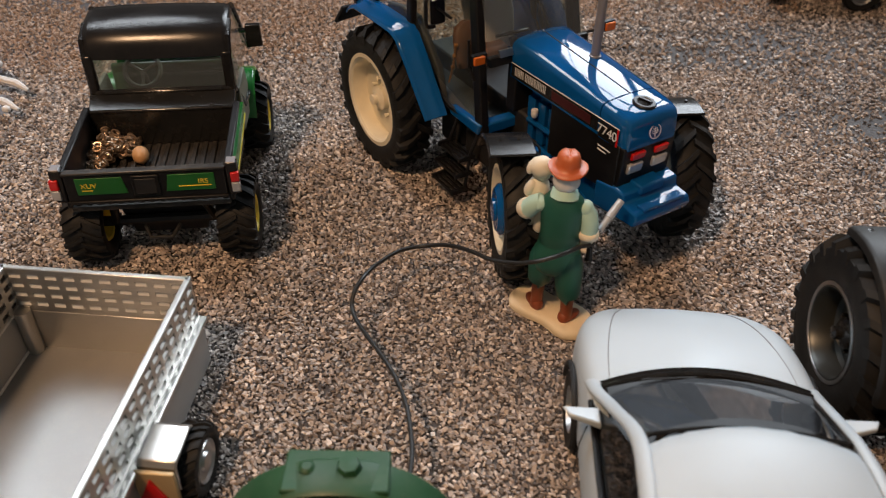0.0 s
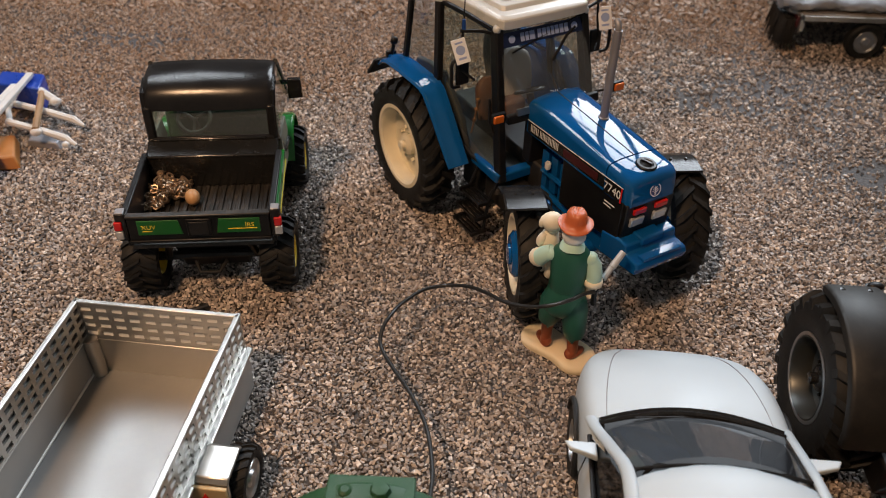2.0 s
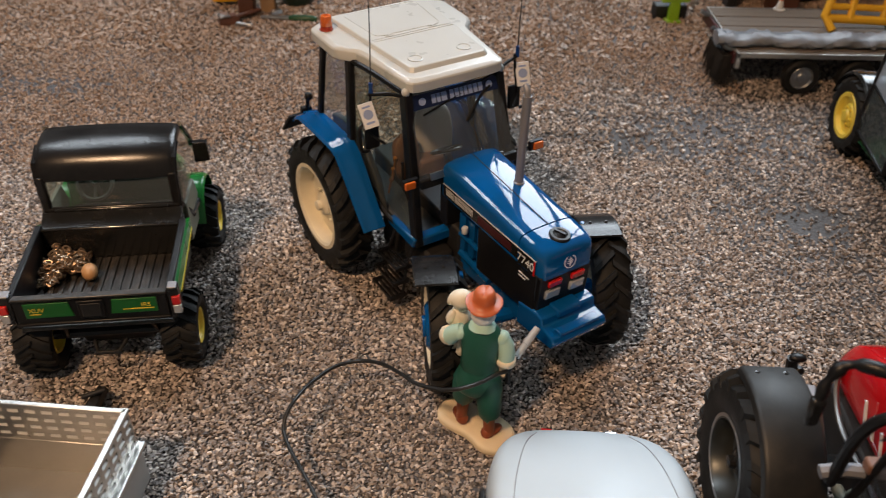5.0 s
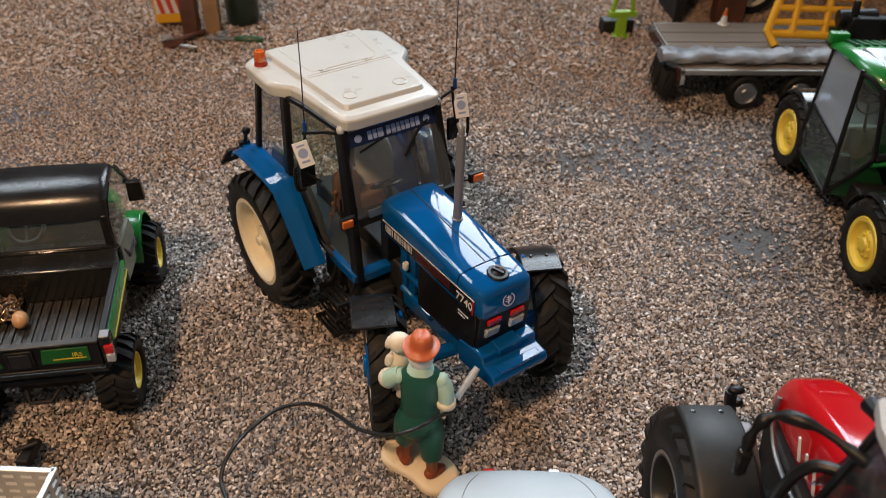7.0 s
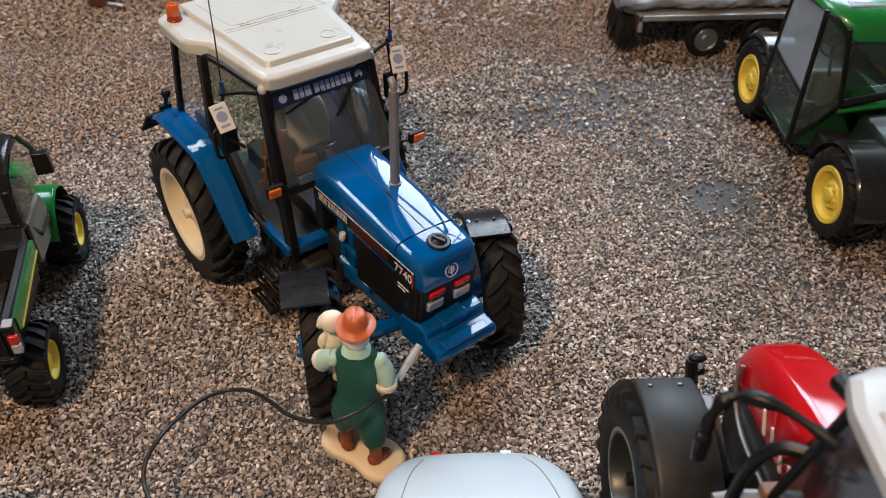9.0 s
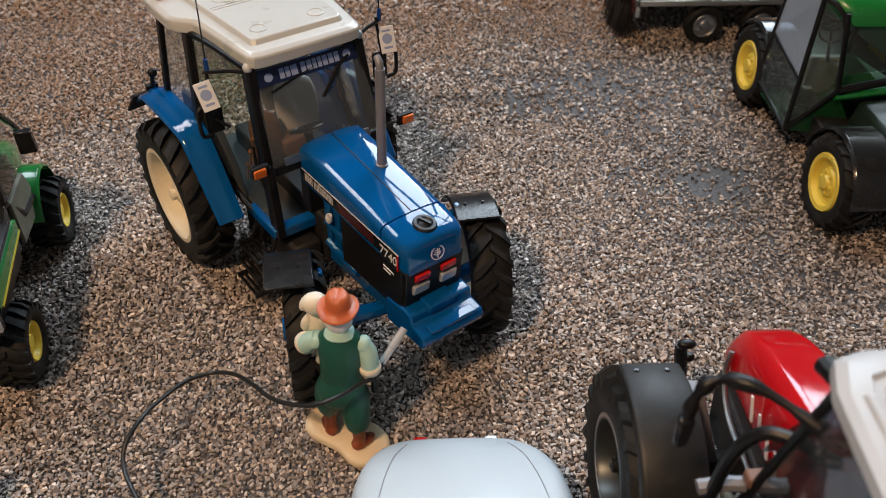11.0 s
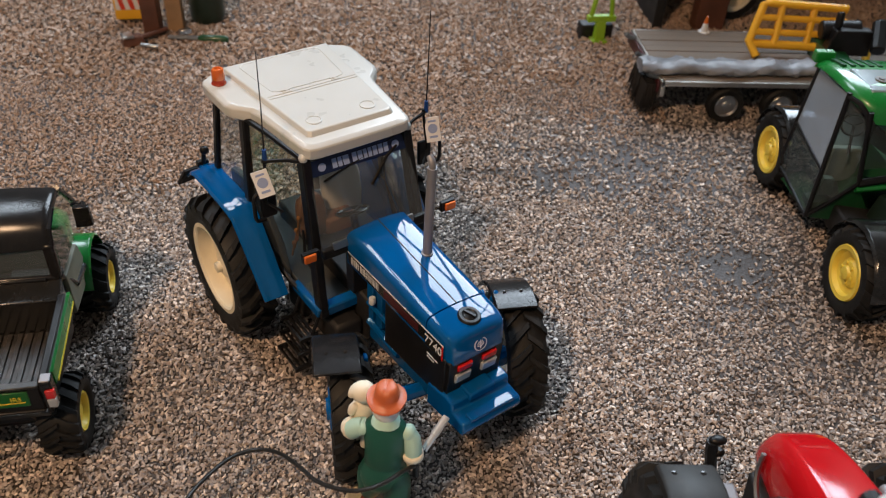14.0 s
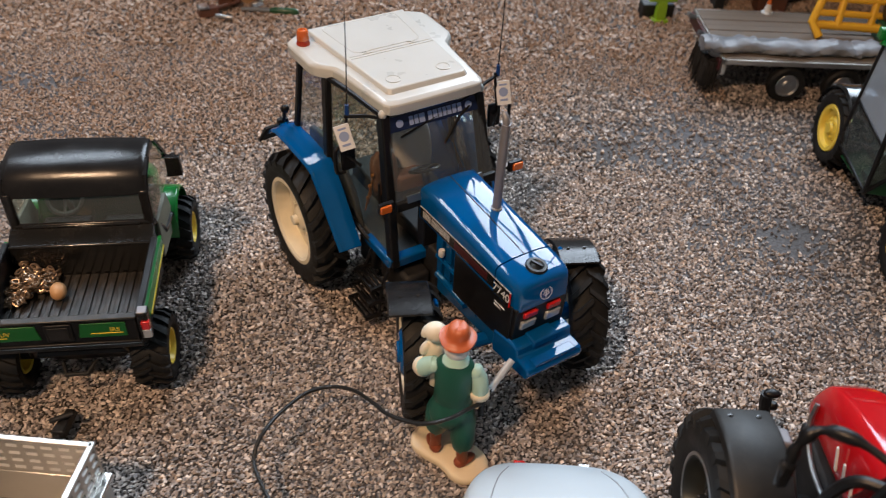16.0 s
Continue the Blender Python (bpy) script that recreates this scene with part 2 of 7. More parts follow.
HOSE = material("black_hose_rubber", (0.014, 0.014, 0.014), 0.4, vary=0.1)
BRONZE = material("bronze_chain_metal", (0.40, 0.29, 0.20), 0.35, metal=0.8, vary=0.3)
BEAD = material("tan_wooden_bead", (0.52, 0.29, 0.13), 0.45, vary=0.15)
WOOD_GREY = material("weathered_plank_wood", (0.19, 0.155, 0.125), 0.7, vary=0.2, grain=0.5)
WRAP = material("grey_wrap_film", (0.20, 0.21, 0.235), 0.42, vary=0.35, bump=1.0, bump_size=160)
BROWN_WOOD = material("brown_painted_wood", (0.11, 0.045, 0.028), 0.5, vary=0.25)
TAN_WOOD = material("tan_wood", (0.34, 0.21, 0.11), 0.55, vary=0.2)
RUST_ORANGE = material("orange_brown_paint", (0.42, 0.17, 0.04), 0.45, vary=0.15)
PLOUGH_BLUE = material("plough_blue_paint", (0.006, 0.05, 0.42), 0.3, coat=0.4, vary=0.06)
LIME = material("lime_green_plastic", (0.28, 0.50, 0.02), 0.4, vary=0.06)
BRUSH = material("black_bristle", (0.015, 0.013, 0.012), 0.8, vary=0.3)
VISOR_BLUE = material("visor_sticker_blue", (0.006, 0.014, 0.06), 0.35)
STICKER = material("pale_blue_lettering", (0.30, 0.38, 0.62), 0.4, vary=0.03)
STICKER_WHITE = material("white_lettering", (0.70, 0.70, 0.70), 0.4, vary=0.03)
STICKER_YELLOW = material("yellow_lettering", (0.80, 0.60, 0.04), 0.4, vary=0.03)
BADGE = material("badge_white_blue", (0.62, 0.66, 0.85), 0.35, vary=0.03)
LABEL_WHITE = material("white_tag", (0.78, 0.80, 0.84), 0.4, vary=0.05)
STRIPE_RED = material("red_stripe", (0.60, 0.05, 0.02), 0.45)
GLASS = glass("clear_cab_glazing", (0.92, 0.94, 0.94), 0.03, 0.08)
GLASS_CAR = glass("grey_tinted_glazing", (0.50, 0.51, 0.53), 0.05, 0.10, 0.03)
GLASS_BLACK = glass("black_glazing", (0.02, 0.02, 0.02), 0.05, 0.05)
# Strong pale veil stands in for the bright window mirrored in these panes.
GLASS_GREY = glass("reflection_veiled_glazing", (0.76, 0.80, 0.86), 0.10, 0.14, 0.50)
GLASS_DOOR = glass("door_glazing", (0.74, 0.77, 0.72), 0.04, 0.06, 0.02)
# Diffuse veil lightens the windscreen in place of a ceiling reflection.
GLASS_SCREEN = glass("veiled_cab_glazing", (0.88, 0.90, 0.89), 0.04, 0.10, 0.06)
# Clear rear pane with a pale diffuse veil mixed in.
GLASS_HAZE = glass("veiled_rear_glazing", (0.80, 0.84, 0.80), 0.05, 0.08, 0.10)
GLASS_CLEAR_GREEN = glass("clear_green_glazing", (0.66, 0.74, 0.66), 0.05, 0.09, 0.04)
GLASS_GREEN = glass("green_tinted_glazing", (0.42, 0.52, 0.44), 0.05, 0.09, 0.06)
WALL_PAINT = material("room_wall_paint", (0.24, 0.215, 0.19), 0.8, vary=0.08)
CEIL_PAINT = material("room_ceiling_paint", (0.32, 0.29, 0.26), 0.8, vary=0.05)
FLOOR_WOOD = material("room_floor_boards", (0.16, 0.11, 0.07), 0.6, vary=0.2)
FRAME_WOOD = material("window_frame_wood", (0.10, 0.07, 0.05), 0.6, vary=0.2)
STONES = stone_material("crushed_stone", ((0.10, 0.086, 0.080), (0.25, 0.212, 0.192), (0.41, 0.338, 0.292), (0.31, 0.282, 0.266), (0.53, 0.452, 0.396), (0.78, 0.685, 0.615)), 0.97)
STONES_BROWN = stone_material("brown_crushed_stone", ((0.25, 0.175, 0.125), (0.36, 0.25, 0.18), (0.42, 0.30, 0.225), (0.36, 0.275, 0.215), (0.50, 0.37, 0.28)))
GUARD_DUSTY = material("dusty_black_mudguard", (0.013, 0.0125, 0.012), 0.46, vary=0.3, spec=0.35, grain=0.3, dust=0.07, dust_color=(0.20, 0.16, 0.12))
RIM_GREY = material("grey_painted_rim", (0.062, 0.066, 0.064), 0.34, metal=0.7, vary=0.12)
BOARD = board_material("earth_painted_board")

# ---- mesh helpers: all lengths below are in millimetres, local to their thing ----
MM = 0.001


def thing(name, x, y, rz, label, category, group="", z=0.0):
    """The Empty at the base of a thing; its parts hang under it."""
    ob = new(name)
    ob.empty_display_size = 0.01
    ob.matrix_world = pose(x * MM, y * MM, z * MM, 0, 0, rz)
    return tagged(ob, label, category, group)


def part(name, bm, mat, parent, label="", bevel=0.0, angle=35.0, subdiv=0, at=None, kind=""):
    """Links a bmesh as one mesh object under a thing or a part."""
    bmesh.ops.recalc_face_normals(bm, faces=bm.faces)
    bmesh.ops.scale(bm, vec=(MM, MM, MM), verts=bm.verts)
    me = bpy.data.meshes.new(name)
    bm.to_mesh(me)
    bm.free()
    me.shade_smooth()
    if not subdiv:
        me.set_sharp_from_angle(angle=radians(angle))
    for m in (mat if isinstance(mat, (list, tuple)) else [mat]):
        me.materials.append(m)
    ob = new(name, me)
    ob.parent = parent
    if at is not None:
        ob.matrix_basis = at
    if label:
        ob["label"] = label
    if kind:
        ob["kind"] = kind
    if bevel:
        mod = ob.modifiers.new("edges", "BEVEL")
        mod.width, mod.segments, mod.limit_method, mod.angle_limit = bevel * MM, 2, "ANGLE", radians(40)
        mod.harden_normals = False
    if subdiv:
        mod = ob.modifiers.new("smooth", "SUBSURF")
        mod.levels = mod.render_levels = subdiv
    return ob


def same_part(ob, parent, m, name=""):
    """Another part on the mesh of ob, at the pose m (millimetres already in metres) under parent."""
    twin = ob.copy()
    scene.collection.objects.link(twin)
    twin.parent = parent
    twin.matrix_basis = m
    return twin


def mm_pose(x, y, z, rx=0, ry=0, rz=0):
    return pose(x * MM, y * MM, z * MM, rx, ry, rz)


def hull(bm, corners):
    """A closed block from eight corners: four below, four above, in the same turn."""
    v = [bm.verts.new(c) for c in corners]
    for f in ((3, 2, 1, 0), (4, 5, 6, 7), (0, 1, 5, 4), (1, 2, 6, 5), (2, 3, 7, 6), (3, 0, 4, 7)):
        bm.faces.new([v[i] for i in f])
    return v


def box(bm, x0, x1, y0, y1, z0, z1):
    return hull(bm, [(x0, y0, z0), (x1, y0, z0), (x1, y1, z0), (x0, y1, z0), (x0, y0, z1), (x1, y0, z1), (x1, y1, z1), (x0, y1, z1)])


def prism(bm, poly, axis, a, b, mat=0):
    """A polygon in the other two axes (in x, y, z order), drawn out along axis from a to b."""
    def place(p, h):
        return {"x": (h, p[0], p[1]), "y": (p[0], h, p[1]), "z": (p[0], p[1], h)}[axis]
    lo, hi = [bm.verts.new(place(p, a)) for p in poly], [bm.verts.new(place(p, b)) for p in poly]
    n = len(poly)
    faces = [bm.faces.new(lo[::-1]), bm.faces.new(hi)]
    faces += [bm.faces.new((lo[i], lo[(i + 1) % n], hi[(i + 1) % n], hi[i])) for i in range(n)]
    for f in faces:
        f.material_index = mat
    return lo + hi


def loft(bm, rings, cap=True, closed=True, mat=0):
    """Skin over rings of equally many points."""
    rows = [[bm.verts.new(p) for p in r] for r in rings]
    n = len(rows[0])
    for a, b in zip(rows, rows[1:]):
        for i in range(n if closed else n - 1):
            f = bm.faces.new((a[i], a[(i + 1) % n], b[(i + 1) % n], b[i]))
            f.material_index = mat
    if cap and closed:
        for r in (rows[0][::-1], rows[-1]):
            bm.faces.new(r).material_index = mat
    return rows


def tube(bm, pts, r, n=8, mat=0, ends=None):
    """A round bar along points; r is one radius or one for each point."""
    pts = [Vector(p) for p in pts]
    rs = r if isinstance(r, (list, tuple)) else [r] * len(pts)
    up = Vector((0, 0, 1))
    rings, last = [], None
    for i, p in enumerate(pts):
        way = (pts[min(i + 1, len(pts) - 1)] - pts[max(i - 1, 0)]).normalized()
        side = way.cross(up if abs(way.z) < 0.95 else Vector((1, 0, 0))).normalized() if last is None else (last - way * last.dot(way)).normalized()
        last = side
        over = way.cross(side)
        rings.append([p + rs[i] * (math.cos(2 * math.pi * k / n) * side + math.sin(2 * math.pi * k / n) * over) for k in range(n)])
    return loft(bm, rings, mat=mat)


def lathe(bm, profile, centre, axis="y", n=40, mat=0):
    """A profile of (radius, height along axis), turned round the axis; closed from its last point to its first where the radii are not 0."""
    c = Vector(centre)
    rows = []
    for k in range(n):
        a = 2 * math.pi * k / n
        co, si = math.cos(a), math.sin(a)
        rows.append([bm.verts.new(c + Vector({"x": (h, r * co, r * si), "y": (r * co, h, r * si), "z": (r * co, r * si, h)}[axis])) for r, h in profile])
    m = len(profile)
    for k in range(n):
        a, b = rows[k], rows[(k + 1) % n]
        for i in range(m - 1):
            f = bm.faces.new((a[i], a[i + 1], b[i + 1], b[i]))
            f.material_index = mat
    bmesh.ops.remove_doubles(bm, verts=[v for r in rows for v in r], dist=1e-4)


def ball(bm, c, rx, ry, rz, n=14, m=9, mat=0, turn=None):
    """An ellipsoid."""
    rings = []
    q = turn or Matrix.Identity(3)
    for j in range(1, m):
        a = math.pi * j / m
        rings.append([Vector(c) + q @ Vector((rx * math.sin(a) * math.cos(2 * math.pi * k / n), ry * math.sin(a) * math.sin(2 * math.pi * k / n), rz * math.cos(a))) for k in range(n)])
    loft(bm, rings, mat=mat)


def patch(bm, a, b, c, d, bulge=(0, 0, 0), nu=10, nv=8, belly=0.55):
    """A curved sheet over the corners a b (one edge) and d c (the other), bulging at its middle."""
    a, b, c, d, w = (Vector(p) for p in (a, b, c, d, bulge))
    rows = []
    for j in range(nv + 1):
        v = j / nv
        rows.append([bm.verts.new((a * (1 - u) + b * u) * (1 - v) + (d * (1 - u) + c * u) * v + w * (4 * u * (1 - u)) * (1 - belly + belly * 4 * v * (1 - v))) for u in (i / nu for i in range(nu + 1))])
    for p, q in zip(rows, rows[1:]):
        for i in range(nu):
            bm.faces.new((p[i], p[i + 1], q[i + 1], q[i]))


def flat_text(name, words, size, mat, parent, m, thick=0.05):
    """Raised lettering in the built-in font, centred on the pose m."""
    cu = bpy.data.curves.new(name, "FONT")
    cu.body, cu.size, cu.extrude, cu.align_x, cu.align_y = words, size * MM, thick * MM, "CENTER", "CENTER"
    tmp = new(name + "_curve", cu)
    me = bpy.data.meshes.new_from_object(tmp.evaluated_get(bpy.context.evaluated_depsgraph_get()))
    bpy.data.objects.remove(tmp)
    me.materials.append(mat)
    ob = new(name, me)
    ob.parent = parent
    ob.matrix_basis = m
    return ob


def bars(bm, x, widths, gap, z0, z1, y=0.0, mat=0):
    """Plain upright bars of lettering height in a row, in the xz plane."""
    for w in widths:
        box(bm, x, x + w, y - 0.08, y + 0.08, z0, z1)
        x += w + gap


def tyre_mesh(bm, R, r, w, lug_h):
    """The carcass of a tractor tyre round the y axis, with rounded shoulders."""
    c = R - lug_h
    h = w / 2
    lathe(bm, [(r, -h * 0.78), (r + (c - r) * 0.25, -h * 0.96), (r + (c - r) * 0.6, -h), (c - 0.12 * (c - r), -h * 0.93), (c, -h * 0.62), (c + lug_h * 0.15, 0),
               (c, h * 0.62), (c - 0.12 * (c - r), h * 0.93), (r + (c - r) * 0.6, h), (r + (c - r) * 0.25, h * 0.96), (r, h * 0.78)], (0, 0, 0), "y", 56)


def tread(tyre, R, w, lugs, lug_h, sweep=0.55, face=1.0):
    """Slanted rubber lugs on a tyre, each a piece, from the shoulder to past the middle."""
    c, h, step = R - lug_h, w / 2, 2 * math.pi / lugs
    for side in (-1, 1):
        rows = []
        for t in (0.0, 0.33, 0.66, 1.0):
            y = side * h * (0.99 - 1.06 * t)
            a = step * (0.25 * side + sweep * 1.5 * t * face)
            low = c - lug_h * (1.3 if t == 0 else 0.4)
            top = R if t > 0 else R - lug_h * 0.9
            da = step * (0.20 - 0.03 * t)
            rows.append([(rr * math.cos(a + u * da * (1.0 if rr == low else 0.75)), y, rr * math.sin(a + u * da * (1.0 if rr == low else 0.75))) for rr, u in ((low, -1), (top, -1), (top, 1), (low, 1))])
        bm = B()
        loft(bm, rows)
        lug = part("lug", bm, RUBBER, tyre)
        for k in range(1, lugs):
            same_part(lug, tyre, pose(0, 0, 0, 0, -360.0 * k / lugs, 0))


def spline(pts, per=8):
    """A smooth line through points (Catmull-Rom)."""
    P = [Vector(p) for p in pts]
    P = [2 * P[0] - P[1]] + P + [2 * P[-1] - P[-2]]
    out = []
    for i in range(1, len(P) - 2):
        a, b, c, d = P[i - 1:i + 3]
        for k in range(per):
            t = k / per
            out.append(0.5 * (2 * b + (c - a) * t + (2 * a - 5 * b + 4 * c - d) * t * t + (3 * b - a - 3 * c + d) * t ** 3))
    out.append(P[-2])
    return out


def B():
    return bmesh.new()

# ---- the room round the layout ----
def slab(name, x0, x1, y0, y1, z0, z1, mat, label, category="wall"):
    bm = B()
    box(bm, x0, x1, y0, y1, z0, z1)
    return tagged(part(name, bm, mat, None), label, category, "", "structure")


slab("floor", -1800, 1800, -1600, 3200, -860, -800, FLOOR_WOOD, "brown wooden floor of the room", "floor")
slab("ceiling", -1800, 1800, -1600, 3200, 3600, 3660, CEIL_PAINT, "plain pale room ceiling", "ceiling")
slab("wall_west", -1860, -1800, -1600, 3200, -800, 3600, WALL_PAINT, "plain beige room wall")
slab("wall_east", 1800, 1860, -1600, 3200, -800, 3600, WALL_PAINT, "plain beige room wall")
slab("wall_south", -1800, 1800, -1660, -1600, -800, 3600, WALL_PAINT, "plain beige room wall")
bm = B()
box(bm, -1800, 1800, 3140, 3200, -800, 3600)
tagged(part("wall_north", bm, WALL_PAINT, None), "plain beige room wall", "wall", "", "structure")


def window(name, eye, aim, w, h, bar):
    """A window in a sloping frame round its daylight, with two mullions and one glazing bar."""
    win = tagged(new(name), "large sloping window letting in daylight", "window", "", "structure")
    at = look(eye, aim)
    bm = B()
    for x in (-w - 40, w):
        box(bm, x, x + 40, -h - 40, h + 40, -40, 20)
    for y in (-h - 40, h):
        box(bm, -w, w, y, y + 40, -40, 20)
    part("window_frame", bm, FRAME_WOOD, win, at=at)
    for x in (-w * 0.36, w * 0.30):
        bm = B()
        box(bm, x, x + 60, -h, h, -60, -30)
        part("mullion", bm, FRAME_WOOD, win, at=at)
    bm = B()
    box(bm, -w, w, bar, bar + 70, -66, -62)
    part("glazing_bar", bm, FRAME_WOOD, win, at=at)


window("window_1", WINDOW_EYE, WINDOW_AIM, 750, 850, 180)
window("window_2", SIDE_EYE, SIDE_AIM, 600, 500, 60)

# ---- the ground: a painted board under loose crushed stone ----
bm = B()
n = 60
for i in range(n + 1):
    for j in range(n + 1):
        bm.verts.new((-500 + 1060 * i / n, -20 + 700 * j / n, 0.0))
bm.verts.ensure_lookup_table()
for i in range(n):
    for j in range(n):
        bm.faces.new([bm.verts[a] for a in (i * (n + 1) + j, (i + 1) * (n + 1) + j, (i + 1) * (n + 1) + j + 1, i * (n + 1) + j + 1)])
ground = tagged(part("ground", bm, BOARD, None), "brown earth-painted base board of the farmyard", "ground", "", "structure")
bm = B()
box(bm, -520, 580, -40, 700, -40, -2)
for x, y in ((-500, -20), (520, -20), (-500, 640), (520, 640)):
    box(bm, x, x + 40, y, y + 40, -800, -40)
tagged(part("display_table", bm, BROWN_WOOD, None), "dark brown wooden table under the farmyard layout", "table")


def bare(x, y):
    """How bare of stone the board is: glue patches in the open yard, a little thinner round about.
    The wide thinning on the right also darkens the ground there, in place of weaker light.
    """
    out = np.full_like(x, 0.07)
    for cx, cy, rx, ry, s in ((174, 284, 22, 15, 0.90), (178, 286, 52, 40, 0.50), (141, 292, 13, 6, 0.6), (118, 345, 34, 15, 0.66), (150, 366, 46, 18, 0.62), (82, 352, 20, 9, 0.5), (196, 240, 40, 26, 0.35), (95, 372, 18, 9, 0.5),
                              (-190, 395, 40, 14, 0.5), (200, 320, 80, 100, 0.46), (170, 380, 60, 40, 0.38), (215, 300, 20, 40, 0.42), (-150, 345, 22, 9, 0.35)):
        d = ((x - cx) / rx) ** 2 + ((y - cy) / ry) ** 2
        wob = 0.35 * np.sin(x * 0.35 + y * 0.21) + 0.3 * np.sin(x * 0.13 - y * 0.43)
        out = np.maximum(out, s * np.clip(1.25 - d * (1.0 + wob), 0, 1))
    return out


def scatter_stones():
    rng = np.random.default_rng(7)
    xs, ys, rs = [], [], []
    for y0, y1, step, size in ((15, 70, 1.4, 0.74), (70, 200, 0.98, 0.59), (200, 330, 1.06, 0.64), (330, 440, 1.38, 0.78), (440, 660, 2.0, 1.25)):
        half = max(200, 60 + 0.62 * y1)
        gx, gy = np.meshgrid(np.arange(-half - 10, half + 40, step), np.arange(y0, y1, step * 0.92))
        x = (gx + rng.uniform(-0.5, 0.5, gx.shape) * step).ravel()
        y = (gy + rng.uniform(-0.5, 0.5, gx.shape) * step).ravel()
        keep = rng.uniform(0, 1, len(x)) > bare(x, y)
        xs.append(x[keep]), ys.append(y[keep]), rs.append(size * rng.uniform(0.62, 1.25, keep.sum()))
    x, y, r = np.concatenate(xs), np.concatenate(ys), np.concatenate(rs)
    n = len(x)
    corner = np.array([(i, j, k) for k in (-1, 1) for j in (-1, 1) for i in (-1, 1)], float)
    v = corner[None] * rng.uniform(0.5, 1.0, (n, 8, 3))
    v *= np.stack([rng.uniform(0.9, 1.55, n), rng.uniform(0.66, 1.02, n), rng.uniform(0.38, 0.66, n)], 1)[:, None]
    q = rng.normal(size=(n, 4)) * np.array([1.0, 0.40, 0.40, 1.0])
    q /= np.linalg.norm(q, axis=1, keepdims=True)
    w, a, b, c = q.T
    rot = np.stack([np.stack([1 - 2 * (b * b + c * c), 2 * (a * b - c * w), 2 * (a * c + b * w)], -1),
                    np.stack([2 * (a * b + c * w), 1 - 2 * (a * a + c * c), 2 * (b * c - a * w)], -1),
                    np.stack([2 * (a * c - b * w), 2 * (b * c + a * w), 1 - 2 * (a * a + b * b)], -1)], 1)
    # chips beyond this wavy line take the browner tones and shrink a little
    earth = (y + 14 * np.sin(x * 0.045) + 9 * np.sin(x * 0.11 + y * 0.06) + rng.normal(0, 9, n)) > np.where(x < 40, 372 - 0.30 * (40 - x), np.where(x < 180, 372 + 0.30 * (x - 40), 470))
    r = np.where(earth, r * 0.86, r)
    v = np.einsum("nij,nkj->nki", rot, v) * r[:, None, None]
    z = rng.uniform(0.05, 0.75, n) * r + 0.25
    v += np.stack([x, y, z], 1)[:, None]
    quad = np.array([(0, 2, 3, 1), (4, 5, 7, 6), (0, 1, 5, 4), (1, 3, 7, 5), (3, 2, 6, 7), (2, 0, 4, 6)])
    loops = (quad[None] + 8 * np.arange(n)[:, None, None]).reshape(-1)
    me = bpy.data.meshes.new("gravel")
    me.vertices.add(8 * n)
    me.vertices.foreach_set("co", (v * MM).astype(np.float32).ravel())
    me.loops.add(len(loops))
    me.loops.foreach_set("vertex_index", loops.astype(np.int32))
    me.polygons.add(6 * n)
    me.polygons.foreach_set("loop_start", (4 * np.arange(6 * n)).astype(np.int32))
    me.polygons.foreach_set("material_index", np.repeat(earth.astype(np.int32), 6))
    me.update(calc_edges=True)
    me.validate()
    me.shade_flat()
    me.materials.append(STONES)
    me.materials.append(STONES_BROWN)
    return tagged(new("gravel", me), "loose grey-brown crushed stone chippings covering the yard", "gravel", "", "stuff")


scatter_stones()

# ---- wheels ----
def wheel(parent, name, x, y, z, R, r, w, lugs, lug_h, rim_mat, hub_mat, out, dish=0.35, rim_label="", face=1.0, turn=0.0, hub_r=0.28, proud=0.0):
    """A tyre (with rim and hub as its sub-parts) whose axle lies along y; out: the side that its dish faces."""
    bm = B()
    tyre_mesh(bm, R, r, w, lug_h)
    tyre = part(name, bm, RUBBER, parent, "", angle=40, at=mm_pose(x, y, z, 0, 0, turn))
    tread(tyre, R, w, lugs, lug_h, face=face)
    h = w / 2
    d = dish * w
    bm = B()
    s = out
    lathe(bm, [(r * 1.06, s * h * 0.80), (r * 1.07, s * h * 0.88), (r * 0.98, s * h * 0.90), (r * 0.93, s * h * 0.78), (r * 0.90, s * (h * 0.8 - d * 0.8)), (r * 0.80, s * (h * 0.8 - d)),
               (r * 0.45, s * (h * 0.8 - d * 0.85)), (r * 0.30, s * (h * 0.8 - d * 0.9)), (0.01, s * (h * 0.8 - d * 0.9))], (0, 0, 0), "y", 40)
    lathe(bm, [(r * 1.06, -s * h * 0.8), (r * 0.9, -s * h * 0.75), (r * 0.85, 0), (0.01, 0)], (0, 0, 0), "y", 40)
    part("rim", bm, rim_mat, tyre, rim_label)
    bm = B()
    lathe(bm, [(r * hub_r, s * (h * 0.8 - d)), (r * hub_r, s * (h * 0.8 - d * 0.45 + proud * 0.6)), (r * hub_r * 0.8, s * (h * 0.8 - d * 0.35 + proud)), (r * hub_r * 0.45, s * (h * 0.8 - d * 0.3 + proud)), (r * hub_r * 0.42, s * (h * 0.8 - d * 0.05 + proud)), (0.01, s * (h * 0.8 + proud))], (0, 0, 0), "y", 20)
    part("hub", bm, hub_mat, tyre)
    nut = None
    for k in range(8):
        a = 2 * math.pi * (k + 0.5) / 8
        at = mm_pose(r * 0.42 * math.cos(a), 0, r * 0.42 * math.sin(a))
        if nut is None:
            bm = B()
            tube(bm, [(0, s * (h * 0.8 - d), 0), (0, s * (h * 0.8 - d * 0.55), 0)], r * 0.045, 6)
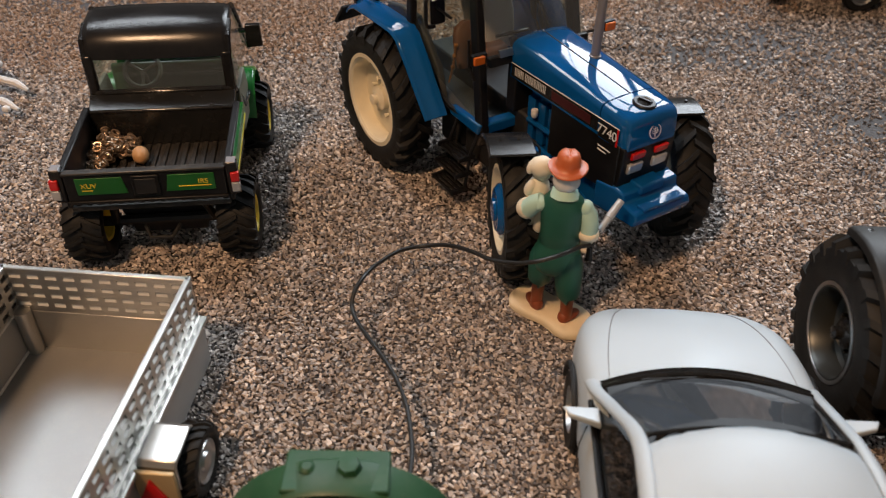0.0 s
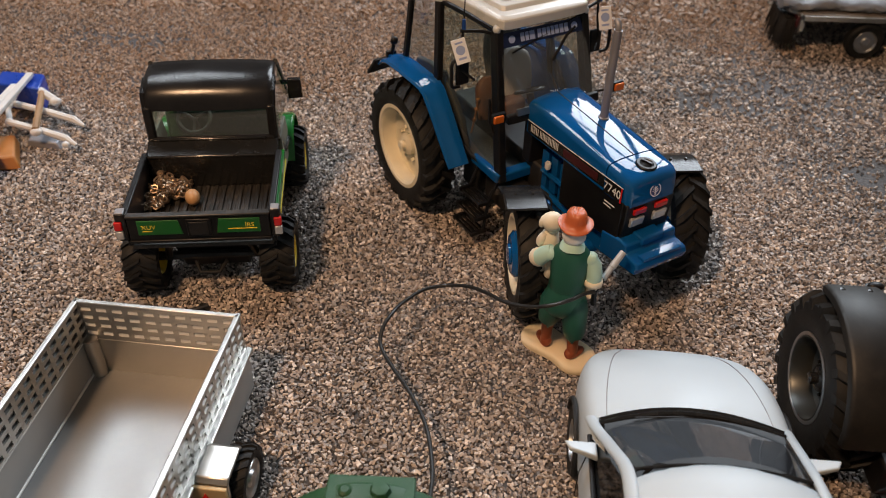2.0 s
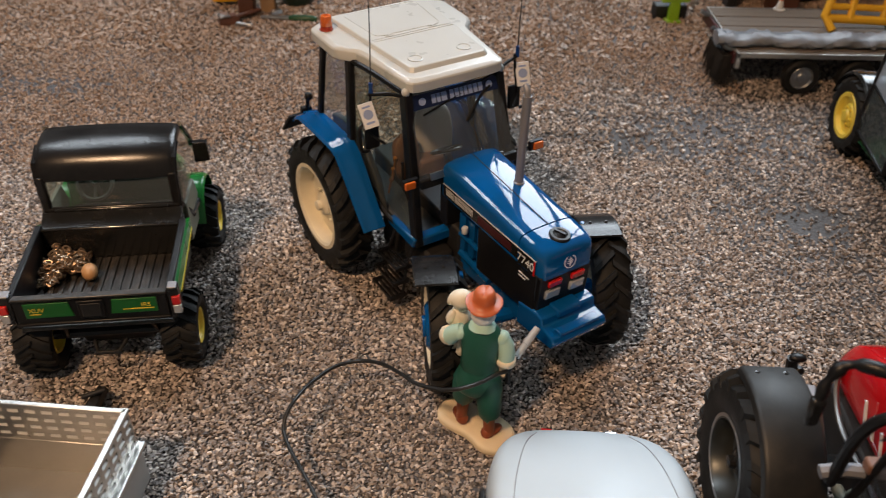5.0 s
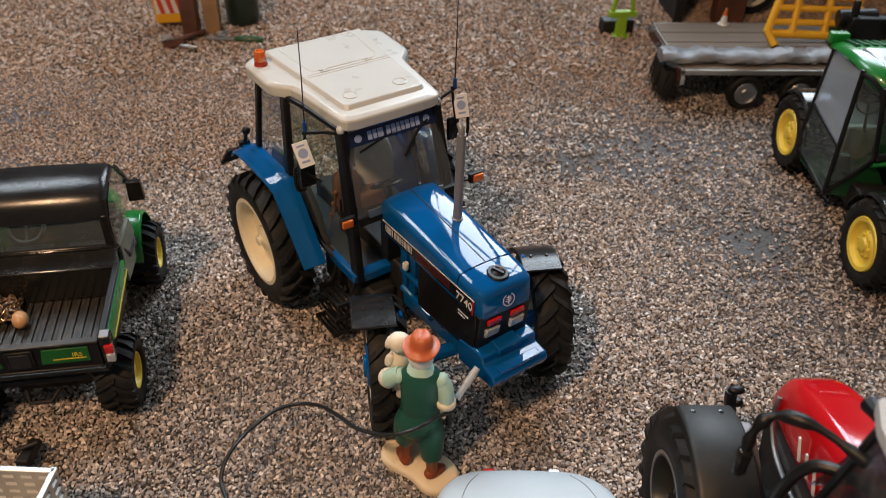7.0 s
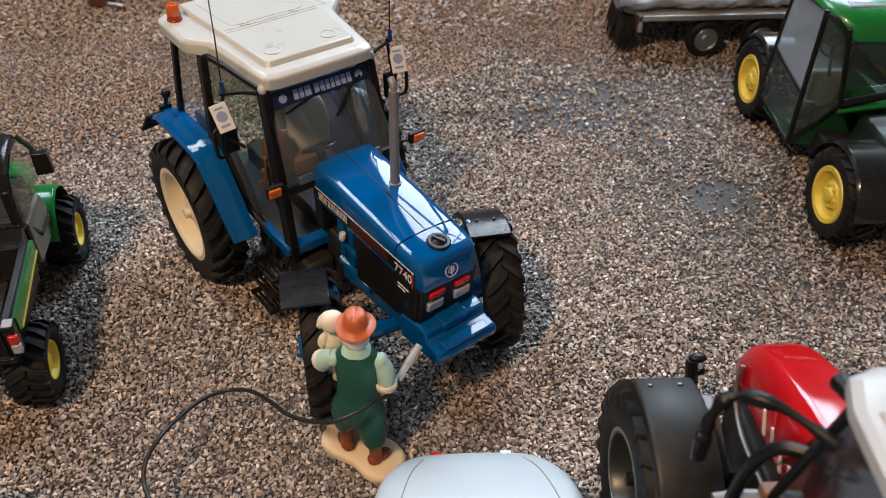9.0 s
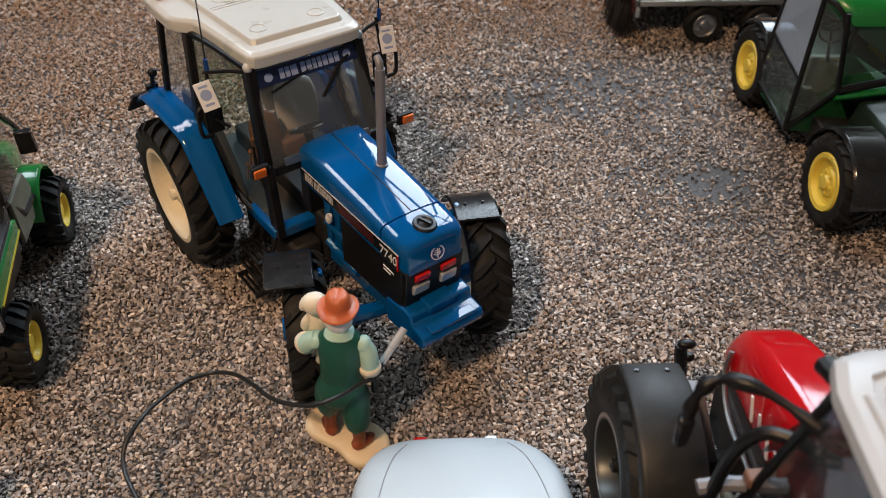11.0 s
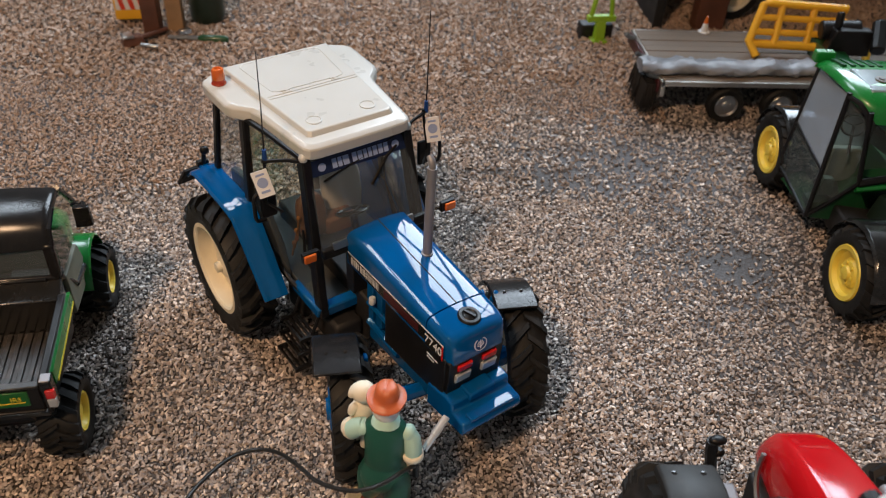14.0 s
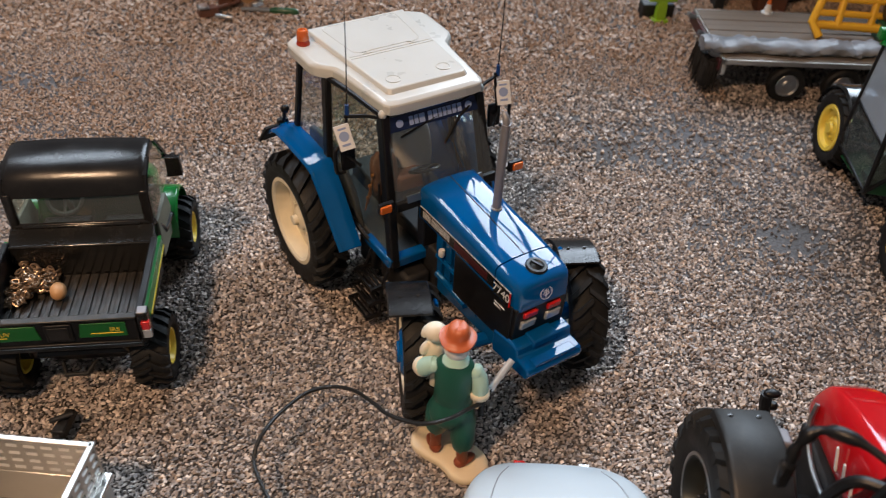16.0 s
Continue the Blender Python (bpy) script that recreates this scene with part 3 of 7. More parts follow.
            nut = part("wheel_nut", bm, hub_mat, tyre, at=at)
        else:
            same_part(nut, tyre, at)
    return tyre


# ---- the blue tractor ----
def blue_tractor():
    T = thing("tractor", 7.2, 273.3, -58, "blue model tractor with a cream-white cab roof parked on gravel", "tractor")
    FRONT = {-1: (72.4, -28.6), 1: (80.0, 26.8)}
    for s in (-1, 1):
        wheel(T, "rear_wheel", -2.6, s * 32.0, 24.2, 25.0, 15.4, 13.0, 22, 1.9, CREAM, CREAM, s, 0.5, "cream dished rim", face=1.0)
        wheel(T, "front_wheel", *FRONT[s], 21, 21.3, 12.6, 12, 20, 1.7, CREAM, BLUE, s, 0.22, "cream rim with a blue hub", face=1.0, turn=-26, hub_r=0.62, proud=2.4)
    # axles, gearbox and engine block
    bm = B()
    tube(bm, [(-2.6, -28, 24.2), (-2.6, 28, 24.2)], 4.2, 12)
    part("rear_axle", bm, DARK, T)
    bm = B()
    tube(bm, [(72.6, -26, 20), (76, -9, 19), (78, 6, 19), (80, 24, 20)], [3.0, 2.4, 2.4, 3.0], 10)
    part("front_axle", bm, BLUE, T)
    bm = B()
    prism(bm, [(-12, 18), (48, 16), (48, 34), (-12, 36)], "y", -8, 8)
    part("gearbox", bm, DARK, T, bevel=0.8)
    bm = B()
    box(bm, 46, 78, -5.2, 5.2, 17, 45)
    block = part("engine", bm, BLUE, T, "blue engine block with cast ribs and pipes", bevel=0.25)
    for s in (-1, 1):
        for k in range(5):
            bm = B()
            box(bm, 47 + k * 5.2, 50.5 + k * 5.2, s * 6.1 - 1.2, s * 6.1 + 1.2, 24 + (k % 2) * 3, 41)
            part("cylinder_rib", bm, BLUE, block, bevel=0.25)
        for line, r in (([(48, s * 7.2, 33), (60, s * 8.0, 34), (72, s * 7.4, 33)], 1.0), ([(49, s * 7.6, 26), (66, s * 7.6, 25)], 1.3)):
            bm = B()
            tube(bm, line, r, 8)
            part("engine_pipe", bm, BLUE, block)
    for s in (-1,):
        bm = B()
        lathe(bm, [(0.01, 3.0), (0.95, 3.0), (1.1, 2.6), (1.1, 0.9), (0.7, 0.2), (0.01, 0)], (52.6, s * 8.8, 36.0), "z", 16)
        part("oil_filter", bm, WHITE, T, "small white filter bowl")
    # chassis sides, front support and weight block
    bm = B()
    prism(bm, [(46, 17), (84, 20), (96, 25), (96, 31), (80, 30), (60, 26), (46, 26)], "y", -6.8, 6.8)
    part("front_chassis", bm, BLUE, T, bevel=0.6)
    bm = B()
    prism(bm, [(85, 24.0), (102, 26.0), (103, 28.5), (102, 30.5), (97, 31.0), (96.5, 33.8), (93.5, 34.2), (85, 32.5)], "y", -10.2, 10.2)
    box(bm, 86, 97.5, -4.5, 4.5, 32.0, 35.0)
    part("front_weight", bm, BLUE, T, "blue front weight carrier", bevel=0.6)
    bm = B()
    box(bm, 99.5, 102.6, -7.5, 7.5, 30.5, 31.6)
    part("tow_bracket", bm, BLUE, T, bevel=0.3)
    # bonnet: left half, right half and nose, with real gaps between them
    def section(x, w, top, low, side=0, crown=0.5):
        full = [(-w, low), (-w, top - 2.2), (-w + 0.25, top - 1.1), (-w + 0.9, top - 0.4), (-w + 2.2, top - 0.05), (-w * 0.5, top + crown * 0.7), (0, top + crown),
                (w * 0.5, top + crown * 0.7), (w - 2.2, top - 0.05), (w - 0.9, top - 0.4), (w - 0.25, top - 1.1), (w, top - 2.2), (w, low)]
        return [(x, y, z) for y, z in full]
    def bonnet_x(x):
        t = (x - 45) / 51
        return 10.2 - 0.3 * t, 58.4 - 3.5 * t - 0.4 * t * t
    rows = []
    for x in (41.5, 42.5, 46, 52, 60, 68, 76, 82.6):
        w, top = bonnet_x(x)
        rows.append(section(x, w, top - (1.0 if x == 41.5 else 0), 46.0))
    bm = B()
    loft(bm, rows)
    body = part("bonnet", bm, BLUE, T, "glossy blue bonnet with a centre crease", angle=50)
    rows = []
    for x, drop, dw in ((83.1, 0, 0), (87, 0, 0.1), (90.6, 0.1, 0.4), (92.4, 0.5, 0.8), (93.3, 1.4, 1.3), (93.8, 2.8, 1.7)):
        w, top = bonnet_x(x)
        rows.append(section(x, w - dw, top - drop, 45.6))
    bm = B()
    loft(bm, rows)
    part("bonnet_nose", bm, BLUE, T, "glossy blue bonnet nose", angle=50)
    bm = B()
    box(bm, 43, 82.8, -0.22, 0.22, 54.0, 55.2)
    pts = []
    for x in (42, 52, 63, 73, 82.8):
        w, top = bonnet_x(x)
        pts.append((x, 0.0, top + 0.46))
    tube(bm, pts, 0.22, 6)
    part("bonnet_seam", bm, BLACK, body, "dark seam along the bonnet")
    # black grille panels below the bonnet
    bm = B()
    for s in (-1, 1):
        prism(bm, [(62, 29), (91.4, 31), (91.8, 46.4), (62, 46.4)], "y", s * 9.4 - 0.4, s * 9.4 + 0.4)
    part("side_grille", bm, BLACK, T, bevel=0.3)
    bm = B()
    hull(bm, [(93.0, -9.2, 32.5), (95.6, -9.2, 32.5), (95.6, 9.2, 32.5), (93.0, 9.2, 32.5), (93.0, -9.4, 46.2), (96.4, -9.4, 46.2), (96.4, 9.4, 46.2), (93.0, 9.4, 46.2)])
    grille = part("front_grille", bm, BLACK, T, bevel=0.4, at=mm_pose(-2.9, 0, 0))
    for s in (-1, 1):
        bm = B()
        hull(bm, [(95.3, s * 4.5 - 2.7, 37.6), (96.5, s * 4.5 - 2.7, 37.6), (96.5, s * 4.5 + 2.7, 37.6), (95.3, s * 4.5 + 2.7, 37.6), (95.3, s * 4.5 - 2.7, 41.0), (96.9, s * 4.5 - 2.7, 41.0), (96.9, s * 4.5 + 2.7, 41.0), (95.3, s * 4.5 + 2.7, 41.0)])
        part("headlight", bm, LAMP_CLEAR, T, "clear rectangular headlight", bevel=0.5, at=mm_pose(-2.7, 0, 0))
        bm = B()
        hull(bm, [(95.8, s * 4.2 - 2.4, 42.2), (96.8, s * 4.2 - 2.4, 42.2), (96.8, s * 4.2 + 2.4, 42.2), (95.8, s * 4.2 + 2.4, 42.2), (95.8, s * 4.2 - 2.4, 44.4), (97.1, s * 4.2 - 2.4, 44.4), (97.1, s * 4.2 + 2.4, 44.4), (95.8, s * 4.2 + 2.4, 44.4)])
        part("grille_reflector", bm, LAMP_RED, T, "red-orange reflector", bevel=0.3, at=mm_pose(-2.7, 0, 0))
    # fuel cap and round badge
    bm = B()
    lathe(bm, [(3.3, -1.0), (3.3, 0.5), (3.0, 0.9), (2.2, 0.9), (1.9, 0.6), (1.5, 0.9), (0.01, 1.1)], (0, 0, 0), "z", 28)
    box(bm, -1.7, 1.7, -0.35, 0.35, 0.9, 1.6)
    part("filler_cap", bm, BLACK, T, "black round filler cap", at=mm_pose(88.3, -0.3, 55.2, 0, 6, 25))
    bm = B()
    lathe(bm, [(2.1, -0.3), (2.1, 0.25), (1.75, 0.25), (1.75, 0.1), (0.01, 0.1)], (0, 0, 0), "z", 28)
    badge = part("badge", bm, [BLUE_DEEP], T, "round badge with a white leaf mark", at=mm_pose(93.75, 0.3, 49.6, 0, 80, 0))
    bm = B()
    lathe(bm, [(2.15, 0.2), (2.15, 0.36), (1.85, 0.36), (1.85, 0.2)], (0, 0, 0), "z", 28)
    box(bm, -1.6, 1.6, -0.13, 0.13, 0.1, 0.3)
    for k in range(3):
        for s in (-1, 1):
            tube(bm, [(0.9 - k * 0.75, 0, 0.22), (0.2 - k * 0.55, s * (1.1 - 0.15 * k), 0.22)], 0.13, 5)
    part("badge_mark", bm, BADGE, badge)
    # stripes and lettering along the bonnet side
    for s in (-1, 1):
        def side_pt(x, up, off=0.12):
            w, top = bonnet_x(x)
            return (x, s * (w + off), top + up)
        def up(x):
            return 50.7 + 0.75 * (x - 46) / 45 - bonnet_x(x)[1]
        def band(bm, x0, x1, lo, hi, off):
            loft(bm, [[side_pt(x, up(x) + lo, off - 0.12), side_pt(x, up(x) + lo, off), side_pt(x, up(x) + hi, off), side_pt(x, up(x) + hi, off - 0.12)] for x in (x0, x1)])
        bm = B()
        band(bm, 42, 82.6, -4.3, 0, 0.12)
        band(bm, 83.2, 91.0, -5.4, 0, 0.12)
        stripe = part("side_stripe", bm, BLACK_GLOSS, T, "black decal stripe")
        bm = B()
        band(bm, 42, 91.2, -0.1, 0.22, 0.22)
        part("pinstripe", bm, STICKER_WHITE, stripe, "white pinstripe")
        bm = B()
        x = 44.0
        for w in (1.1, 0.8, 1.3, 0.0, 1.1, 1.1, 0.8, 0.8, 1.1, 1.1, 1.1):
            if w:
                band(bm, x, x + w * 0.3, -3.4, -0.8, 0.22)
                band(bm, x + w * 0.7, x + w, -3.4, -0.8, 0.22)
            x += w + 0.48
        part("lettering", bm, STICKER_WHITE, stripe, "row of white letter-sized bars")
        bm = B()
        band(bm, 62.0, 79.5, -3.7, -0.9, 0.2)
        part("red_decal", bm, DARK_RED, stripe, "dull red decal panel")
        w, top = bonnet_x(86.6)
        flat_text("model_number", "7740", 4.0, STICKER_WHITE, stripe, mm_pose(86.6, s * (w + 0.24), top + up(86.6) - 2.9, 0, 0, 0.4 if s < 0 else 179.6) @ pose(0, 0, 0, 90))
        bm = B()
        for zz in (43.0, 41.8):
            box(bm, 83.6, 88.6 if zz > 42.5 else 87, s * 9.85 - 0.08, s * 9.85 + 0.08, zz, zz + 0.35)
        part("small_lettering", bm, STICKER_WHITE, stripe)
        bm = B()
        band(bm, 90.4, 91.0, -5.4, -0.1, 0.24)
        part("red_edge", bm, LAMP_RED, stripe)
    # exhaust stack
    bm = B()
    tube(bm, [(62.2, 4.0, 56), (62.4, 3.9, 72), (63.0, 3.7, 87.5)], [1.35, 1.35, 1.35], 18)
    tube(bm, [(63.0, 3.7, 86), (63.0, 3.7, 88), (62.4, 3.8, 89.3), (61.2, 4.0, 90.0)], [1.0, 1.0, 1.0, 0.95], 12)
    lathe(bm, [(1.4, 0), (1.8, 0), (1.8, 0.6), (1.4, 0.8)], (62.2, 4.0, 57.2), "z", 18)
    part("exhaust", bm, GREYPIPE, T, "grey upright exhaust pipe")
    # front mudguards, which turn with the steered wheels
    for s in (-1, 1):
        steer = mm_pose(FRONT[s][0] + (2.4 if s < 0 else 0), FRONT[s][1] - (2.6 if s > 0 else 5.2), 0, 0, 0, -26)
        bm = B()
        arc = []
        for k in range(9):
            a = radians(150 - k * 8.8)
            reach = 23.0 if s > 0 else 24.6
            arc.append((reach * math.cos(a), 21 + reach * math.sin(a)))
        rings = [[(x, -6.6, z - 1.0), (x, -6.2, z), (x, 6.2, z), (x, 6.6, z - 1.0), (x, 6.0, z - 0.8), (x, -6.0, z - 0.8)] for x, z in arc]
        loft(bm, rings)
        guard = part("front_mudguard", bm, SATIN, T, "black front mudguard with bolts", bevel=0.2, at=steer)
        for x, z in (arc[6],):
            for y in (-2.6, 2.6):
                bm = B()
                lathe(bm, [(0.45, -0.2), (0.5, 0.3), (0.25, 0.5), (0.01, 0.5)], (x, y, z), "z", 10)
                part("bolt", bm, BLACK_GLOSS, guard)
        bm = B()
        tube(bm, [(0, -s * 7, 22), (-5, -s * 7.6, 34), (-3, -s * 5, 44)], 0.9, 8)
        hull(bm, [(-3, -s * 8.2 - 0.6, 24), (3, -s * 8.2 - 0.6, 22), (3, -s * 8.2 + 0.6, 22), (-3, -s * 8.2 + 0.6, 24), (-8, -s * 8.2 - 0.6, 41), (-4, -s * 8.2 - 0.6, 41), (-4, -s * 8.2 + 0.6, 41), (-8, -s * 8.2 + 0.6, 41)])
        part("mudguard_bracket", bm, BLUE, T, bevel=0.3, at=steer)
    # rear fenders
    for s in (-1, 1):
        top = [(-27, 47.6), (-24, 50.0), (-20, 51.4), (-10, 52.0), (0, 52.2), (6.4, 52.2), (9.6, 50.6), (16, 43.4), (22, 35.8), (27.4, 29.2)]
        rings = []
        for k, (x, z) in enumerate(top):
            j = min(k + 1, len(top) - 1)
            i = max(k - 1, 0)
            way = Vector((top[j][0] - top[i][0], 0, top[j][1] - top[i][1])).normalized()
            nrm = Vector((-way.z, 0, way.x)) * (1 if way.x >= 0 else 1)
            inn, out = 24.8, 34.0 if k < 6 else 34.0 - (k - 5) * 0.3
            def q(y, d):
                return (x + nrm.x * d, s * y, z + nrm.z * d)
            rings.append([q(inn, 0.6), q(inn + 2, 1.0), q(out - 4.5, 1.0), q(out - 3.6, 0.3), q(out - 0.8, 0.1), q(out, -0.8), q(out - 0.5, -1.4), q(out - 1.0, -0.6), q(inn, -0.4)])
        bm = B()
        loft(bm, rings)
        part("rear_fender", bm, BLUE, T, "blue rear wheel arch", bevel=0.2, angle=45)
        bm = B()
        prism(bm, [(-22, 30), (-22, 48), (-14, 50.8), (5, 51.2), (9, 48.4), (20, 36), (25, 29)], "y", s * 25.0 - 0.4, s * 25.0 + 0.4)
        part("fender_side", bm, BLUE, T)
        bm = B()
        box(bm, -27.5, -25.5, s * 28 - 2, s * 28 + 2, 49.0, 51.5)
        tube(bm, [(-26, s * 28, 50), (-24.6, s * 28, 53), (-24.6, s * 27.6, 56)], 0.8, 8)
        ball(bm, (-24.6, s * 27.4, 56.2), 1.4, 1.6, 1.7, 10, 7)
        part("rear_work_lamp", bm, BLACK, T, bevel=0.3)
        bm = B()
        hull(bm, [(-31.6, s * 25, 43), (-29.8, s * 25, 43), (-29.8, s * 36.5, 42), (-31.6, s * 36.5, 42), (-29.2, s * 25, 48.4), (-27.4, s * 25, 48.4), (-27.4, s * 34.2, 48.2), (-29.2, s * 34.2, 48.2)])
        part("tail_flap", bm, BLACK, T, bevel=0.4)
    # cab: sill, pillars, glazing, roof
    bm = B()
    for s in (-1, 1):
        prism(bm, [(24, 27.4), (41, 27.4), (42, 31.4), (24, 30.6)], "y", s * 20.4 - 1.4, s * 20.4 + 1.4)
    box(bm, 38, 42, -20, 20, 27.4, 31.2)
    part("cab_sill", bm, BLUE, T, bevel=0.6)
    bm = B()
    box(bm, -17, 40, -19.4, 19.4, 26.2, 29.6)
    part("cab_floor", bm, CAB_DARK, T, bevel=0.3)
    for s in (-1, 1):
        bm = B()
        prism(bm, [(-18, 29), (-18, 51), (-8, 53), (2, 53), (8, 48), (16, 40), (20, 29)], "y", s * 20.4 - 1.2, s * 20.4 + 1.2)
        # right arch blue, left arch in the dark interior colour
        part("inner_arch", bm, BLUE if s > 0 else CAB_DARK, T, "blue inner wheel arch" if s > 0 else "dark inner wheel arch", bevel=0.6)
    A0, A1, Bp0, Bp1, C0, C1 = (40.5, 19.6, 28), (29.0, 17.2, 79), (6.0, 25.6, 44), (1.0, 22.4, 80), (-19.0, 25.6, 50), (-15.5, 24.0, 80)
    for s in (-1, 1):
        for name, p, q, r in (("front_pillar", A0, A1, 2.1), ("door_pillar", Bp0, Bp1, 1.7), ("rear_pillar", C0, C1, 1.3)):
            bm = B()
            hull(bm, [(p[0] - r, s * p[1] - r * 0.7, p[2]), (p[0] + r, s * p[1] - r * 0.7, p[2]), (p[0] + r, s * p[1] + r * 0.7, p[2]), (p[0] - r, s * p[1] + r * 0.7, p[2]),
                      (q[0] - r, s * q[1] - r * 0.7, q[2]), (q[0] + r, s * q[1] - r * 0.7, q[2]), (q[0] + r, s * q[1] + r * 0.7, q[2]), (q[0] - r, s * q[1] + r * 0.7, q[2])])
            part(name, bm, BLACK, T, bevel=0.5)
        bm = B()
        tube(bm, [(40, s * 19.8, 29), (24, s * 21.5, 30), (14, s * 24, 36), (6.5, s * 25.6, 45)], 0.9, 8)
        part("door_frame", bm, BLACK, T)
        bm = B()
        tube(bm, [(29.5, s * 17.5, 78.6), (14, s * 20, 79.6), (1, s * 22.4, 80), (-15.5, s * 24, 80)], 1.0, 8)
        part("door_frame", bm, BLACK, T)
        bm = B()
        hull(bm, [(40, s * 19.7, 30), (8, s * 25.2, 44), (8, s * 24.9, 44), (40, s * 19.4, 30), (29.4, s * 17.3, 78), (2, s * 22.3, 79), (2, s * 22.0, 79), (29.4, s * 17.0, 78)])
        part("door_glass", bm, GLASS_DOOR, T, "clear faintly green door glazing").visible_shadow = False
        bm = B()
        hull(bm, [(4.5, s * 25.6, 50), (-18.5, s * 25.7, 51), (-18.5, s * 25.4, 51), (4.5, s * 25.3, 50), (0, s * 22.5, 79), (-15.3, s * 24.1, 79.5), (-15.3, s * 23.8, 79.5), (0, s * 22.2, 79)])
        part("side_glass", bm, GLASS, T, "clear side glazing").visible_shadow = False
        bm = B()
        tube(bm, [(36, s * 20.4, 44), (33, s * 20.6, 48), (32, s * 20.3, 56)], 0.45, 6)
        part("door_handle", bm, BLACK, T)
    bm = B()
    hull(bm, [(40.8, -18.6, 53), (40.5, -18.6, 53), (40.5, 18.6, 53), (40.8, 18.6, 53), (29.4, -16.4, 79), (29.1, -16.4, 79), (29.1, 16.4, 79), (29.4, 16.4, 79)])
    part("windscreen", bm, GLASS_SCREEN, T, "clear windscreen").visible_shadow = False
    bm = B()
    hull(bm, [(-19.4, -24.6, 51), (-19.1, -24.6, 51), (-19.1, 24.6, 51), (-19.4, 24.6, 51), (-15.9, -23, 79), (-15.6, -23, 79), (-15.6, 23, 79), (-15.9, 23, 79)])
    part("rear_glass", bm, GLASS, T, "clear rear window").visible_shadow = False
    bm = B()
    hull(bm, [(40.2, -19, 50.5), (42.2, -19, 50.5), (42.2, 19, 50.5), (40.2, 19, 50.5), (39.8, -19, 53.5), (41.6, -19, 53.5), (41.6, 19, 53.5), (39.8, 19, 53.5)])
    box(bm, 39, 43.5, -10, 9, 34, 52)
    part("cowl", bm, BLACK, T, bevel=0.4)
    # steel strip added to draw the highlight along the glass edge
    bm = B()
    hull(bm, [(41.6, -15.5, 53.2), (42.4, -15.5, 53.2), (42.4, 13, 53.2), (41.6, 13, 53.2), (41.0, -15.5, 55.2), (41.6, -15.5, 55.2), (41.6, 13, 55.2), (41.0, 13, 55.2)])
    part("screen_edge", bm, STEEL, T, "pale strip drawn as the highlight on the windscreen's lower edge")
    bm = B()
    tube(bm, [(35.2, 2.0, 66.5), (32.5, 9, 73), (31.5, 13, 75)], 0.5, 6)
    tube(bm, [(33, -13, 71.5), (30, 15, 78)], 0.35, 6)
    part("wiper", bm, BLACK, T)
    # sun visor sticker at the top of the windscreen
    t0, t1 = (32.0, 73.4), (30.2, 77.6)
    bm = B()
    hull(bm, [(t0[0] + .05, -16.2, t0[1]), (t0[0] + .2, -16.2, t0[1]), (t0[0] + .2, 16.2, t0[1]), (t0[0] + .05, 16.2, t0[1]), (t1[0] + .05, -15.6, t1[1]), (t1[0] + .2, -15.6, t1[1]), (t1[0] + .2, 15.6, t1[1]), (t1[0] + .05, 15.6, t1[1])])
    visor = part("visor_strip", bm, VISOR_BLUE, T, "dark blue sun strip with pale letter bars")
    bm = B()
    def on_visor(y, h):
        return (t0[0] + (t1[0] - t0[0]) * h + 0.32, y, t0[1] + (t1[1] - t0[1]) * h)
    y = -9.2
    for w in (1.5, 1.3, 2.0, 0.3, 1.5, 1.5, 1.2, 1.2, 1.5, 1.5, 1.5):
        if w > 0.5:
            p = [on_visor(y, 0.2), on_visor(y + w, 0.2), on_visor(y + w, 0.82), on_visor(y, 0.82)]
            loft(bm, [[Vector(a) for a in p], [Vector(a) + Vector((0.08, 0, 0.03)) for a in p]])
        y += w + 0.42
    for yy in (-12.6, 12.6):
        c = Vector(on_visor(yy, 0.5))
        ring = [c + Vector((-0.40 * math.sin(a), 1.3 * math.cos(a), 1.2 * math.sin(a))) * 1.0 for a in (2 * math.pi * k / 14 for k in range(14))]
        loft(bm, [ring, [p + Vector((0.08, 0, 0.03)) for p in ring]])
    part("visor_lettering", bm, STICKER, visor)
    # roof: straight edges, chamfered rear ears and a raised middle panel
    def roof_ring(grow, z):
        half = [(33.2, 0), (33.0, 14.0), (32.4, 16.6), (30.6, 17.9), (8.0, 20.6), (4.6, 21.6), (0.4, 25.6), (-2.6, 26.8), (-18.0, 27.0), (-20.0, 26.2), (-23.0, 22.0)]
        pts = [(x, -y) for x, y in half[1:]] + [(x, y) for x, y in reversed(half)]
        return [(4 + (x - 4) * (1 + grow / 27), y * (1 + grow / 23), z + 0.012 * (4 - x)) for x, y in pts]
    bm = B()
    loft(bm, [roof_ring(-1.3, 79.7), roof_ring(-0.1, 80.0), roof_ring(0, 82.9), roof_ring(-0.25, 83.4), roof_ring(-1.3, 84.2), roof_ring(-1.7, 84.3)])
    roof = part("roof", bm, OFFWHITE, T, "cream-white moulded cab roof", angle=24, bevel=0.22)
    bm = B()
    def deck(pts, z0, z1, k=0.955):
        loft(bm, [[(x, y, z0 + 0.012 * (4 - x)) for x, y in pts], [(4 + (x - 4) * k, y * k, z1 + 0.012 * (4 - x)) for x, y in pts]])
    deck([(28.2, -13.6), (27.2, -14.8), (-22.0, -19.4), (-22.0, 19.4), (27.2, 14.8), (28.2, 13.6)], 84.0, 85.75)
    part("roof_panel", bm, OFFWHITE, roof, angle=30, bevel=0.3)
    # moulded outlines on the panel: rear hatch, cross rib, two discs
    bm = B()
    def on_panel(x, y):
        return (x, y, 85.72 + 0.012 * (4 - x))
    path = []
